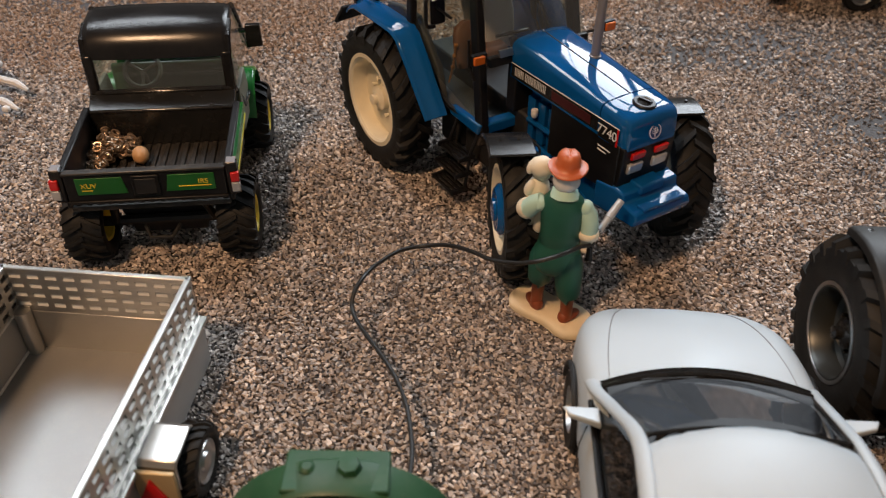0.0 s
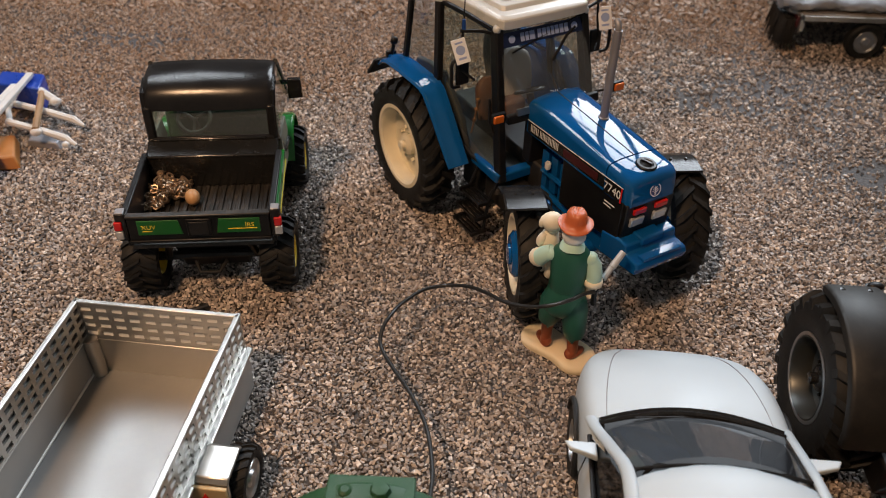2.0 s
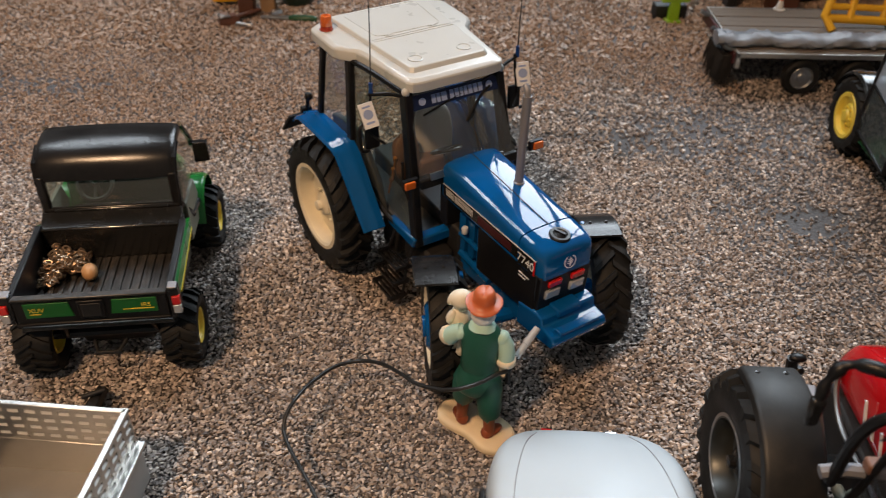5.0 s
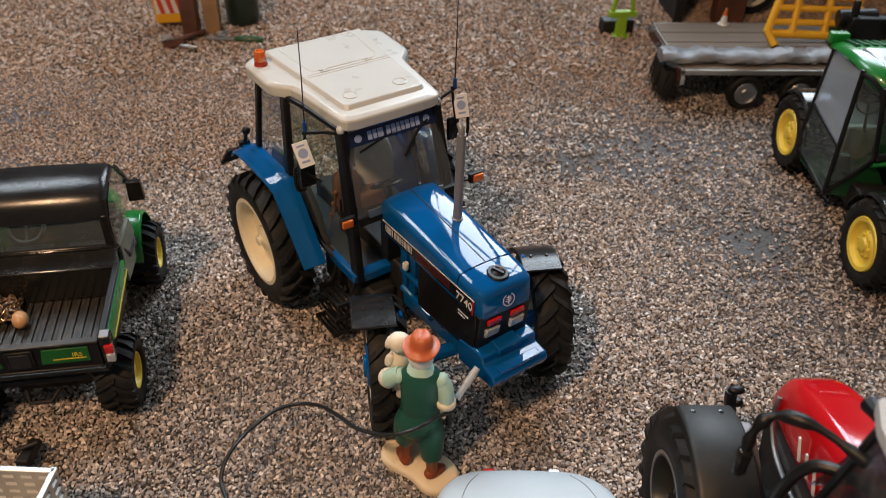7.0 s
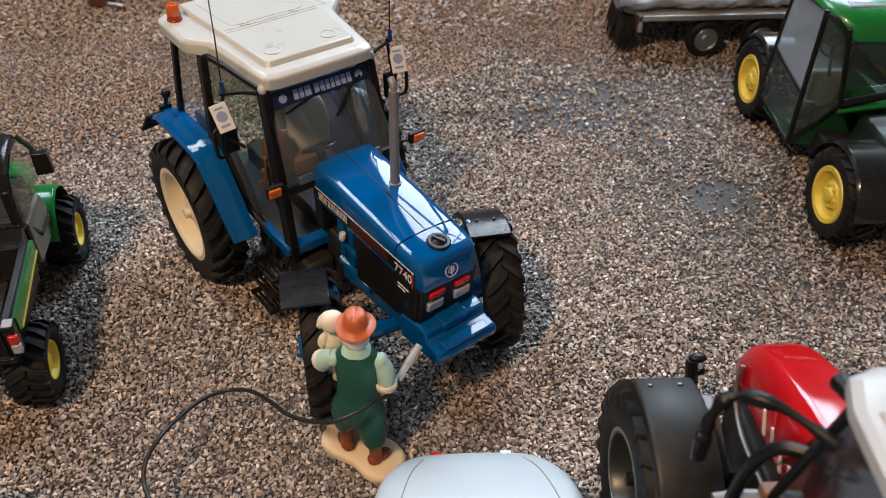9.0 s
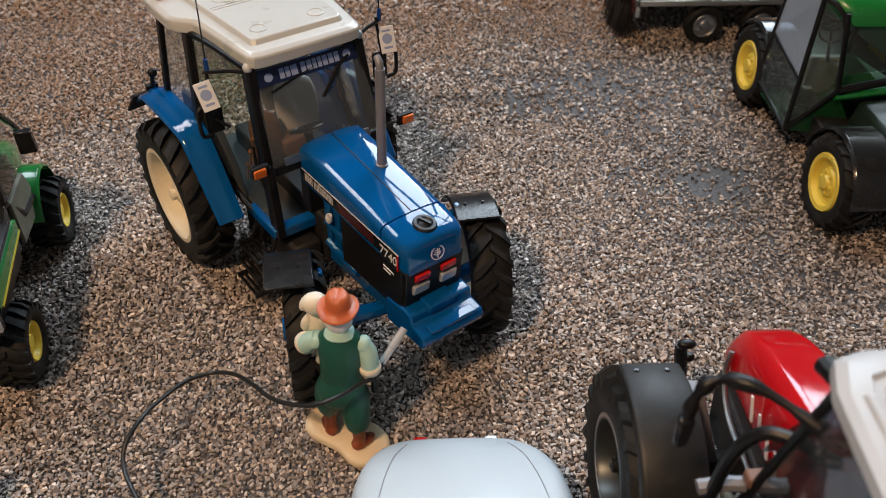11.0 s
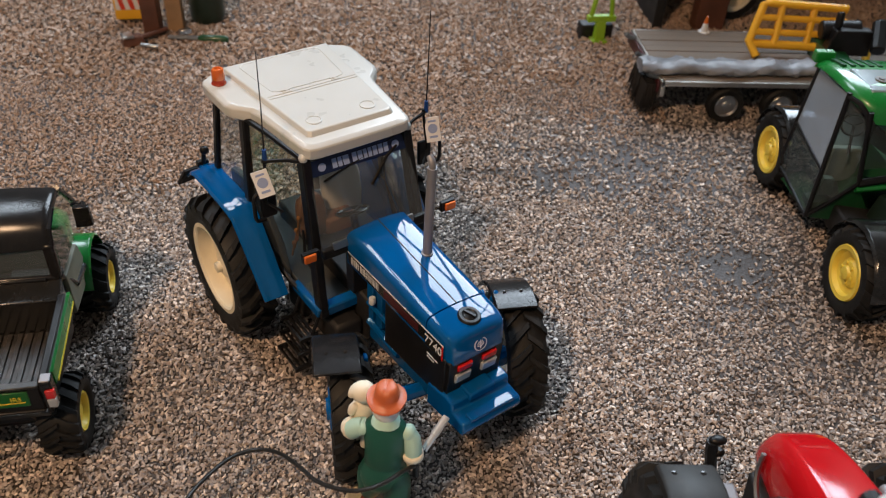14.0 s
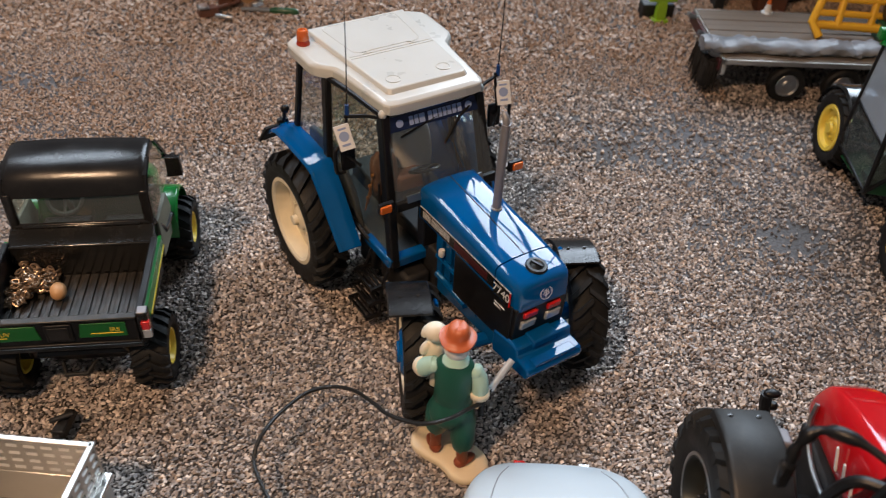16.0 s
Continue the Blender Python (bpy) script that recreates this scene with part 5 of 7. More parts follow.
# bronze chain heap and wooden bead lying in its bed
rng = random.Random(4)
C = thing("chain", -101.0, 213.6, 12, "heap of bronze-coloured chain in the cargo bed", "chain", z=26.2)
px, py, pz = -7.0, -8.0, 0.9
way = 0.4
link = None
for k in range(240):
    if link is None:
        bm = B()
        ring = [(1.2 * math.cos(a), 0.72 * math.sin(a), 0) for a in (2 * math.pi * i / 12 for i in range(13))]
        tube(bm, ring, 0.34, 6)
        link = part("link", bm, BRONZE, C)
    row, col = divmod(k % 169, 13)
    x = -7.6 + 1.2 * (col if row % 2 == 0 else 12 - col) + rng.uniform(-0.6, 0.6)
    y = -6.5 + 1.15 * row + rng.uniform(-0.7, 0.7)
    high = max(0.0, 1 - (x ** 2 + (y - 1) ** 2) / 90)
    if y < -3 and x > 0 or (y > 5 and x < -4):
        x, y = x * 0.35, y * 0.6 + 2
        high = 1.0
    m = mm_pose(x, y, 0.95 + high * rng.uniform(0.2, 5.5), rng.uniform(-70, 70), rng.uniform(-60, 60), rng.uniform(0, 360))
    if k == 0:
        link.matrix_basis = m
    else:
        same_part(link, C, m)
bm = B()
ball(bm, (0, 0, 2.6), 2.5, 3.3, 2.6, 18, 12)
tagged(part("bead", bm, BEAD, None, at=mm_pose(-91.6, 210.6, 26.1, 0, 0, 20)), "tan egg-shaped wooden bead in the cargo bed", "bead")


# ---- the silver livestock trailer (origin at the middle of its front edge, local y forward) ----
def perforated(bm, length, z0, z1, thick, cols, rows_n, holes_w, holes_h, skew=0.0):
    """An upright panel along x with rows of slots cut right through it."""
    px, pz = length / cols, (z1 - z0) / rows_n
    for r in range(rows_n):
        zc = z0 + (r + 0.5) * pz
        xs = [0.0]
        for c in range(cols):
            xc = (c + 0.5) * px
            a, b = xc - holes_w / 2, xc + holes_w / 2
            if a < 0.6 or b > length - 0.6:
                continue
            xs += [a, b]
        xs.append(length)
        for i in range(0, len(xs) - 1, 2):
            box(bm, xs[i], xs[i + 1], -thick / 2, thick / 2, zc - holes_h / 2, zc + holes_h / 2)
        box(bm, 0, length, -thick / 2, thick / 2, z0 + r * pz, zc - holes_h / 2)
        box(bm, 0, length, -thick / 2, thick / 2, zc + holes_h / 2, z0 + (r + 1) * pz)


def stock_trailer():
    T = thing("livestock_trailer", -86.0, 154.6, -4.5, "silver metal livestock trailer with perforated sides and an empty bed", "trailer")
    W, Ln = 24.2, 100.0
    bm = B()
    box(bm, -W + 0.5, W - 0.5, -Ln, -1, 1.6, 3.0)
    part("bed_floor", bm, ALU_FLOOR, T, "bright metal trailer floor")
    for s in (-1, 1):
        bm = B()
        prism(bm, [(-Ln, 1.6), (0, 1.6), (0, 16.0), (-Ln, 16.0)], "x", s * W - 0.6, s * W + 0.6)
        part("lower_side", bm, ALU_SOFT, T, bevel=0.2)
        # thin whitened beads draw the pale lines along floor and ledge
        for name, x, z, r in (("floor_bead", W - 0.8, 3.2, 0.4), ("ledge_bead", W - 0.7, 16.2, 0.45)):
            bm = B()
            tube(bm, [(s * x, -Ln, z), (s * x, -1.4, z)], r, 8)
            part(name, bm, SLOT_LIP, T, "whitened bead along an inner edge")
        bm = B()
        prism(bm, [(-Ln, 15.6), (0.6, 15.6), (0.6, 17.0), (-Ln, 17.0)], "x", s * (W + 1.0) - 1.5, s * (W + 1.0) + 1.0)
        part("ledge_rail", bm, ALU, T, bevel=0.35)
        bm = B()
        perforated(bm, Ln, 17.0, 29.2, 1.3, 22, 4, 2.9, 1.6)
        part("perforated_side", bm, ALU, T, "slotted metal side panel", at=mm_pose(s * (W - 0.6), -Ln, 0, 0, 0, 90))
        # sheet closing the slots, coloured dark for the shade in them
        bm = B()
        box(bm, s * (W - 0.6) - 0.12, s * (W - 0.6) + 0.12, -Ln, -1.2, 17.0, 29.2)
        part("slot_backing", bm, SLOT_GREY, T, "sheet inside the slots, darkened to stand for their shade")
        # wedges whose white colour paints the lit lower edge of each slot row
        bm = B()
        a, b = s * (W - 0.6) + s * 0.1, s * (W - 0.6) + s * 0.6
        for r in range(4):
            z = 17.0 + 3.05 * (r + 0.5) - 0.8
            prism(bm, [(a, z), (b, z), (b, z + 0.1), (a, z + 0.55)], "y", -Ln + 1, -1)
        part("slot_lip", bm, SLOT_LIP, T, "sloping lower slot lips, whitened to look lit", kind="stuff")
        bm = B()
        prism(bm, [(-Ln, 29.0), (0.6, 29.0), (0.6, 30.2), (-Ln, 30.2)], "x", s * (W - 0.6) - 0.8, s * (W - 0.6) + 0.8)
        part("top_rail", bm, ALU, T, bevel=0.35)
        bm = B()
        tube(bm, [(s * (W - 2.6), -2.6, 2.6), (s * (W - 2.6), -2.6, 17.2)], 2.1, 12)
        part("corner_post", bm, ALU, T)
        # mudguard, its end plate with a red triangle, wheel
        bm = B()
        prism(bm, [(-46.5, 10), (-46.5, 17.4), (-45.5, 18.6), (-36.5, 19.2), (-35.1, 18.2), (-35.1, 17.4), (-36.7, 18.2), (-45.1, 17.6), (-45.7, 17.0), (-45.7, 10)], "x", s * (W + 1.6), s * (W + 10.2))
        guard = part("mudguard", bm, ALU, T, "flat silver mudguard", bevel=0.3)
        bm = B()
        prism(bm, [(s * (W + 0.9), 7.5), (s * (W + 10.0), 7.5), (s * (W + 10.0), 17.0), (s * (W + 0.9), 17.0)], "y", -47.9, -46.7)
        part("lamp_plate", bm, BRASS_PALE, guard, "pale brass lamp plate", bevel=0.3)
        bm = B()
        prism(bm, [(s * (W + 1.4), 8.6), (s * (W + 7.8), 8.6), (s * (W + 4.6), 15.4)], "y", -48.5, -47.8)
        part("triangle_reflector", bm, LAMP_RED, guard, "red triangle reflector", bevel=0.2)
        bm = B()
        tyre_mesh(bm, 8.9, 5.2, 6.6, 0.7)
        t = part("wheel", bm, RUBBER, T, "", at=mm_pose(s * (W + 9.6), -37.4, 8.6, 0, 0, 90))
        tread(t, 8.9, 6.6, 20, 0.7)
        bm = B()
        o = -s
        lathe(bm, [(5.4, o * 2.4), (5.0, o * 3.1), (4.4, o * 2.5), (2.6, o * 2.4), (2.2, o * 3.2), (0.01, o * 3.4)], (0, 0, 0), "y", 28)
        lathe(bm, [(4.4, -o * 2.4), (3.6, -o * 2.0), (0.01, -o * 2.0)], (0, 0, 0), "y", 24)
        part("rim", bm, STEEL, t)
    bm = B()
    prism(bm, [(-W, 1.6), (W, 1.6), (W, 16.0), (-W, 16.0)], "y", -1.2, 0)
    part("lower_front", bm, ALU, T, bevel=0.2)
    bm = B()
    perforated(bm, 2 * W - 2, 17.0, 29.2, 1.3, 10, 4, 3.0, 1.35)
    part("perforated_front", bm, ALU, T, "slotted metal front panel", at=mm_pose(-W + 1, -0.5, 0))
    # same shade-coloured sheet inside the front slots
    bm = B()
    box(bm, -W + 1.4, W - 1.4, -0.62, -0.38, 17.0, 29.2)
    part("slot_backing", bm, SLOT_GREY, T, "sheet inside the slots, darkened to stand for their shade")
    # front slot rows: white wedges painting the lit lower edges
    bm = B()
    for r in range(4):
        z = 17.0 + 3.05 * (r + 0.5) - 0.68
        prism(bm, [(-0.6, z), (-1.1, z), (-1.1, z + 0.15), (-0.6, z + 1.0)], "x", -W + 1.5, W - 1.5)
    part("slot_lip", bm, SLOT_LIP, T, "sloping lower slot lips, whitened to look lit", kind="stuff")
    bm = B()
    box(bm, -W, W, -1.3, 0.3, 29.0, 30.2)
    box(bm, -W, W, -1.0, 0.2, 15.8, 17.2)
    part("front_rail", bm, ALU, T, bevel=0.3)
    bm = B()
    tube(bm, [(W + 0.4, -37.4, 8.3), (W + 7, -37.4, 8.3)], 1.2, 8)
    tube(bm, [(-W - 0.4, -37.4, 8.3), (-W - 7, -37.4, 8.3)], 1.2, 8)
    box(bm, -18, -15, -Ln, -2, 0.9, 1.7)
    box(bm, 15, 18, -Ln, -2, 0.9, 1.7)
    part("underframe", bm, DARK, T)
    bm = B()
    tube(bm, [(-16, 0.8, 4.4), (0, 18, 4.6), (0, 23, 4.6)], 1.3, 8)
    tube(bm, [(16, 0.8, 4.4), (0, 18, 4.6)], 1.3, 8)
    tube(bm, [(0, 14, 1), (0, 14, 9)], 0.9, 8)
    part("drawbar", bm, DARK, T)
    bm = B()
    hull(bm, [(-2.2, 19, 4), (2.2, 19, 4), (1.6, 29, 4), (-1.6, 29, 4), (-1.8, 19, 7), (1.8, 19, 7), (1.2, 28, 6.6), (-1.2, 28, 6.6)])
    tube(bm, [(-3.4, 22, 7.6), (3.0, 25, 8.6)], 0.8, 8)
    part("coupling", bm, DARK, T, "dark metal coupling head", bevel=0.6)


stock_trailer()


# ---- the silver car (local y forward) ----
def silver_car():
    K = thing("car", 57.0, 100.0, -2.5, "silver rounded model coupe car with dark windows", "car")
    K.matrix_world = K.matrix_world @ Matrix.Diagonal((1.02, 1.0, 0.97, 1))
    def ring(y, w, sh, zc, low=6.0):
        half = [(0, low), (w * 0.82, low), (w * 0.97, low + 2.0), (w * 1.0, low + (sh - low) * 0.45), (w * 0.985, low + (sh - low) * 0.78), (w * 0.93, sh - 0.6), (w * 0.84, sh + 0.35), (w * 0.70, sh + 0.1 + (zc - sh) * 0.35), (w * 0.40, zc - (zc - sh) * 0.25), (0, zc)]
        return [(x, y, z) for x, z in half] + [(-x, y, z) for x, z in half[-2:0:-1]]
    st = [(-64, 11, 15, 15.5), (-61, 18, 19, 20), (-54, 23.5, 23.5, 25), (-44, 26.4, 26.2, 28), (-30, 27.4, 27.4, 29), (-10, 27.0, 27.6, 29), (8, 26.6, 27.4, 29), (18, 26.4, 27.2, 29.4), (26, 26.6, 27.0, 29.2),
          (36, 26.6, 25.6, 27.8), (45, 25.6, 23.4, 25.4), (53, 23.0, 20.0, 21.8), (59, 18.4, 16.0, 17.4), (62.5, 12, 12.6, 13.2)]
    bm = B()
    loft(bm, [ring(*s) for s in st])
    body = part("body", bm, SILVER, K, "silver metallic body", subdiv=2)
    # shut lines of the bonnet
    def top(y, x):
        rows = [s for s in st]
        for a, b in zip(rows, rows[1:]):
            if a[0] <= y <= b[0]:
                t = (y - a[0]) / (b[0] - a[0])
                w, sh, zc = (a[i] + (b[i] - a[i]) * t for i in (1, 2, 3))
                u = abs(x) / w
                prof = [(0, zc), (0.40, zc - (zc - sh) * 0.25), (0.70, sh + 0.1 + (zc - sh) * 0.35), (0.84, sh + 0.35), (0.93, sh - 0.6), (0.985, 6 + (sh - 6) * 0.78)]
                for p, q in zip(prof, prof[1:]):
                    if p[0] <= u <= q[0]:
                        return p[1] + (q[1] - p[1]) * (u - p[0]) / (q[0] - p[0])
        return 20
    for s in (-1, 1):
        bm = B()
        line = spline([(s * x, y, top(y, x) - 0.02) for x, y in ((20.3, 23), (19.6, 32), (18.0, 42), (15.6, 51), (12.5, 57))], 5)
        tube(bm, line, 0.13, 5)
        part("bonnet_gap", bm, GREYPIPE, body)
        bm = B()
        tube(bm, [(s * 26.8, 12, 9), (s * 26.9, 11.4, 20), (s * 26.0, 11, 26.5)], 0.16, 5)
        part("door_gap", bm, DARK, body)
    # cowl gap, windscreen and its black surround
    b0, b1, t1, t0 = (-22.2, 20.0, 27.6), (22.2, 20.0, 27.6), (18.4, -3.5, 42.4), (-18.4, -3.5, 42.4)
    bm = B()
    patch(bm, b0, b1, t1, t0, (0, 4.0, 1.6), 16, 8, 0.0)
    part("windscreen", bm, GLASS_CAR, K, "dark tinted windscreen").visible_shadow = False
    def edge(a, b, k, e, bulge=(0, 4.0, 1.6)):
        a, b, w = Vector(a), Vector(b), Vector(bulge)
        return [a * (1 - u) + b * u + w * (4 * u * (1 - u)) * e + Vector(k) for u in (i / 14 for i in range(15))]
    bm = B()
    tube(bm, edge(b0, b1, (0, 0.6, 0.2), 1.0), 0.9, 8)
    tube(bm, edge(b0, b1, (0, 2.0, 0.2), 1.0), 0.6, 8)
    tube(bm, edge(t0, t1, (0, 0.2, 0.0), 0.5), 0.45, 8)
    for s in (-1, 1):
        tube(bm, [(s * 22.2, 20, 27.6), (s * 20.5, 8, 35.4), (s * 18.4, -3.5, 42.4)], 0.6, 8)
    part("screen_seal", bm, BLACK_GLOSS, K, "black windscreen surround and cowl")
    bm = B()
    front = [(x, 19.6 + 16.0 * (0.25 - (x / 44.4) ** 2)) for x in (21.6, 16, 10, 4, -4, -10, -16, -21.6)]
    outline = [(-22, -42), (22, -42)] + front
    loft(bm, [[(x, y, 27.6) for x, y in outline], [(x, y, 29.3 + 0.4 * (1 - (x / 22) ** 2)) for x, y in outline]])
    part("cabin_trim", bm, BLACK, K, "black cabin trim", bevel=0.3)
    bm = B()
    tube(bm, [(4, 24.6, 29.2), (-14, 21.6, 30.2)], 0.22, 6)
    part("wiper", bm, DARK, K)
    # roof, pillars, side glass
    def cap(y, w, ze, zc):
        xs = (-1, -0.92, -0.75, -0.4, 0, 0.4, 0.75, 0.92, 1)
        bow = 2.2 * max(0.0, (y + 30) / 26.4)
        hi = [(w * u, y + bow * (1 - u * u), ze + (zc - ze) * (1 - abs(u) ** 2.4)) for u in xs]
        return hi + [(w * u * 0.97, y + bow * (1 - u * u), ze - 0.9 + (zc - ze) * (1 - abs(u) ** 2.4)) for u in xs[::-1]]
    bm = B()
    loft(bm, [cap(y + (0.0), w, ze, zc) for y, w, ze, zc in ((-3.6, 18.8, 42.6, 46.0), (-8, 19.6, 43.6, 47.4), (-18, 20.2, 44.4, 48.4), (-30, 19.8, 42.6, 46.6), (-42, 18.2, 37.6, 41.4), (-52, 16.0, 30.6, 34.0), (-58, 13.0, 24.6, 27.0))])
    part("roof", bm, SILVER, K, "silver domed roof", subdiv=1)
    for s in (-1, 1):
        bm = B()
        path = spline([(s * 24.0, 24.0, 25.8), (s * 23.4, 18.5, 28.8), (s * 21.7, 8.5, 35.2), (s * 19.9, -4, 42.4), (s * 20.3, -18, 44.2), (s * 20.4, -34, 41.4), (s * 21.6, -48, 29.6)], 6)
        wide, thick = Vector((s * 0.86, 0.14, -0.48)).normalized(), Vector((s * 0.42, 0.38, 0.82)).normalized()
        loft(bm, [[p + wide * (1.6 * math.cos(a)) + thick * (0.9 * math.sin(a)) for a in (2 * math.pi * k / 14 for k in range(14))] for p in path])
        part("roof_pillar", bm, SILVER, K)
        bm = B()
        poly = [(16, 27.8), (6, 35.0), (-5, 41.4), (-18, 43.6), (-32, 41.4), (-42, 33.5), (-44, 28)]
        lo = [bm.verts.new((s * (24.6 - (z - 27.5) * 0.26), y, z)) for y, z in poly]
        bm.faces.new(lo)
        part("side_window", bm, GLASS_BLACK, K, "dark side window").visible_shadow = False
        bm = B()
        tube(bm, [(s * 24.9, 17, 27.6), (s * 25.1, 0, 27.9), (s * 24.9, -44, 28)], 0.6, 8)
        tube(bm, [(s * 22.2, -12, 28), (s * 20.4, -14, 43.4)], 0.9, 8)
        part("window_trim", bm, BLACK, K)
        bm = B()
        hull(bm, [(s * 23.6, 7.6, 29.4), (s * 30.4, 8.8, 31.4), (s * 31.6, 11.4, 31.8), (s * 23.6, 12.8, 29.4), (s * 24.0, 7.8, 31.4), (s * 30.4, 9.0, 32.6), (s * 31.6, 11.2, 32.5), (s * 24.0, 12.2, 31.2)])
        part("door_mirror", bm, SILVER, K, "flat silver door mirror", bevel=0.5)
        for nm, y in (("front_wheel", 29), ("rear_wheel", -42)):
            bm = B()
            lathe(bm, [(5.8, -3), (9.2, -3.2), (10.2, -2.0), (10.2, 2.0), (9.2, 3.2), (5.8, 3)], (0, 0, 0), "x", 36)
            t = part(nm, bm, RUBBER, K, at=mm_pose(s * 24.0, y, 10.2))
            bm = B()
            lathe(bm, [(6.2, s * 2.6), (5.6, s * 3.0), (5.2, s * 1.5), (1.5, s * 1.8), (1.4, s * 2.6), (0.01, s * 2.7)], (0, 0, 0), "x", 28)
            part("rim", bm, STEEL, t)
            bm = B()
            arc = [(s * 27.05, y + 11.4 * math.cos(a), 10.2 + 11.4 * math.sin(a)) for a in (math.pi * k / 16 for k in range(17))]
            tube(bm, arc, 0.7, 6)
            part("wheel_arch", bm, DARK, body)
        bm = B()
        ball(bm, (s * 16.6, 57.0, 13.2), 3.2, 2.0, 2.8, 16, 10)
        part("headlight", bm, LAMP_CLEAR, K, "round clear headlight")
        bm = B()
        box(bm, s * 9 - 1.6, s * 9 + 1.6, 60.6, 62.9, 11.6, 13.0)
        part("front_marker", bm, LAMP_RED if s < 0 else LAMP_CLEAR, K, "small bumper lamp", bevel=0.3)
    # inside
    bm = B()
    hull(bm, [(-20, 8, 24), (20, 8, 24), (20, 21, 24), (-20, 21, 24), (-20, 9, 29.2), (20, 9, 29.2), (18, 21, 28), (-18, 21, 28)])
    part("dashboard", bm, GREY_SEAT, K, bevel=1.0)
    for s in (-1, 1):
        bm = B()
        hull(bm, [(s * 9 - 7, -16, 14), (s * 9 + 7, -16, 14), (s * 9 + 7, 0, 14), (s * 9 - 7, 0, 14), (s * 9 - 7, -16, 21), (s * 9 + 7, -16, 21), (s * 9 + 7, 0, 21), (s * 9 - 7, 0, 21)])
        hull(bm, [(s * 9 - 6.5, -17, 20), (s * 9 + 6.5, -17, 20), (s * 9 + 6.5, -12, 20), (s * 9 - 6.5, -12, 20), (s * 9 - 5, -22, 38), (s * 9 + 5, -22, 38), (s * 9 + 5, -19, 38), (s * 9 - 5, -19, 38)])
        part("seat", bm, BLACK, K, bevel=1.2)
    bm = B()
    ring2 = [(-9 + 4.6 * math.cos(a), 4.6 + 1.8 * math.sin(a), 28 + 4.2 * math.sin(a)) for a in (2 * math.pi * k / 20 for k in range(21))]
    tube(bm, ring2, 0.5, 6)
    part("steering_wheel", bm, BLACK, K)


silver_car()

# ---- the red tractor (local x forward) ----
def red_tractor():
    R = thing("tractor", 127.9, 54.6, 88, "red model tractor with a white ridged cab roof and black mudguards", "tractor")
    for s in (-1, 1):
        tyre = wheel(R, "front_wheel", 88, s * 30.5, 23.5, 24, 11.4, 15, 20, 2.3, RIM_GREY, BLACK_GLOSS, s, 0.42, "dark grey rim with a bright lip", face=1.0, turn=0, hub_r=0.34)
        bm = B()
        lathe(bm, [(12.6, s * 6.3), (12.6, s * 6.75), (11.7, s * 6.8), (11.3, s * 6.2), (11.3, s * 5.6)], (0, 0, 0), "y", 40)
        part("rim_lip", bm, STEEL, tyre, "bright metal rim lip")
        wheel(R, "rear_wheel", 0, s * 33.5, 30, 30.5, 18, 17, 22, 2.2, RIM_GREY, BLACK_GLOSS, s, 0.4, "brushed silver rim", face=1.0)
        # wide smooth front mudguard
        bm = B()
        rows = []
        for k in range(13):
            a = radians(66 + k * 9.0)
            x, z, r = 88 + 26.2 * math.cos(a), 23.5 + 26.2 * math.sin(a), 1.0
            ex, ez = math.cos(a), math.sin(a)
            rows.append([(x, s * 22.0, z), (x + ex * 0.4, s * 23, z + ez * 0.4), (x + ex * 0.5, s * 35.4, z + ez * 0.5), (x, s * 36.4, z), (x - ex * 1.6, s * 36.8, z - ez * 1.6), (x - ex * 1.4, s * 35.8, z - ez * 1.4), (x - ex * 0.9, s * 22.5, z - ez * 0.9)])
        loft(bm, rows)
        guard = part("front_mudguard", bm, GUARD_DUSTY, R, "smooth dusty black front mudguard", angle=50, bevel=0.2)
        for y in (26, 33):
            bm = B()
            a = radians(74)
            lathe(bm, [(0.7, 0), (0.7, 0.3), (0.01, 0.45)], (88 + 26.6 * math.cos(a), s * y, 23.5 + 26.5 * math.sin(a)), "z", 10)
            part("bolt", bm, BLACK_GLOSS, guard)
        bm = B()
        hull(bm, [(86, s * 10, 22), (91, s * 10, 22), (91, s * 24, 22), (86, s * 24, 22), (90, s * 18, 46), (95, s * 18, 46), (95, s * 23.5, 47), (90, s * 23.5, 47)])
        part("mudguard_bracket", bm, GREYPIPE, R, bevel=0.6)
        # work lamp or pipe standing at the mudguard
        bm = B()
        tube(bm, spline([(117.6, s * 9.5, 12), (118.0, s * 10.8, 22), (118.4, s * 12.2, 29), (118.4, s * 12.5, 32)], 5), 1.7, 10)
        ball(bm, (118.4, s * 11.2, 32.2), 1.6, 2.5, 1.2, 12, 8)
        ball(bm, (118.2, s * 9.8, 27.4), 1.5, 1.7, 1.4, 10, 7)
        tube(bm, [(104, s * 8, 20), (116, s * 12, 16), (118, s * 12, 14)], 1.6, 8)
        part("front_hook", bm, BLACK, R, "black upright hook at the nose")
    # bonnet
    def sec(x, w, top, low):
        return [(x, -w, low), (x, -w * 1.0, low + (top - low) * 0.5), (x, -w * 0.96, top - 4.2), (x, -w * 0.74, top - 0.9), (x, -w * 0.62, top - 0.15), (x, -w * 0.54, top), (x, 0, top + 0.1), (x, w * 0.54, top), (x, w * 0.62, top - 0.15), (x, w * 0.74, top - 0.9), (x, w * 0.96, top - 4.2), (x, w, low + (top - low) * 0.5), (x, w, low)]
    bm = B()
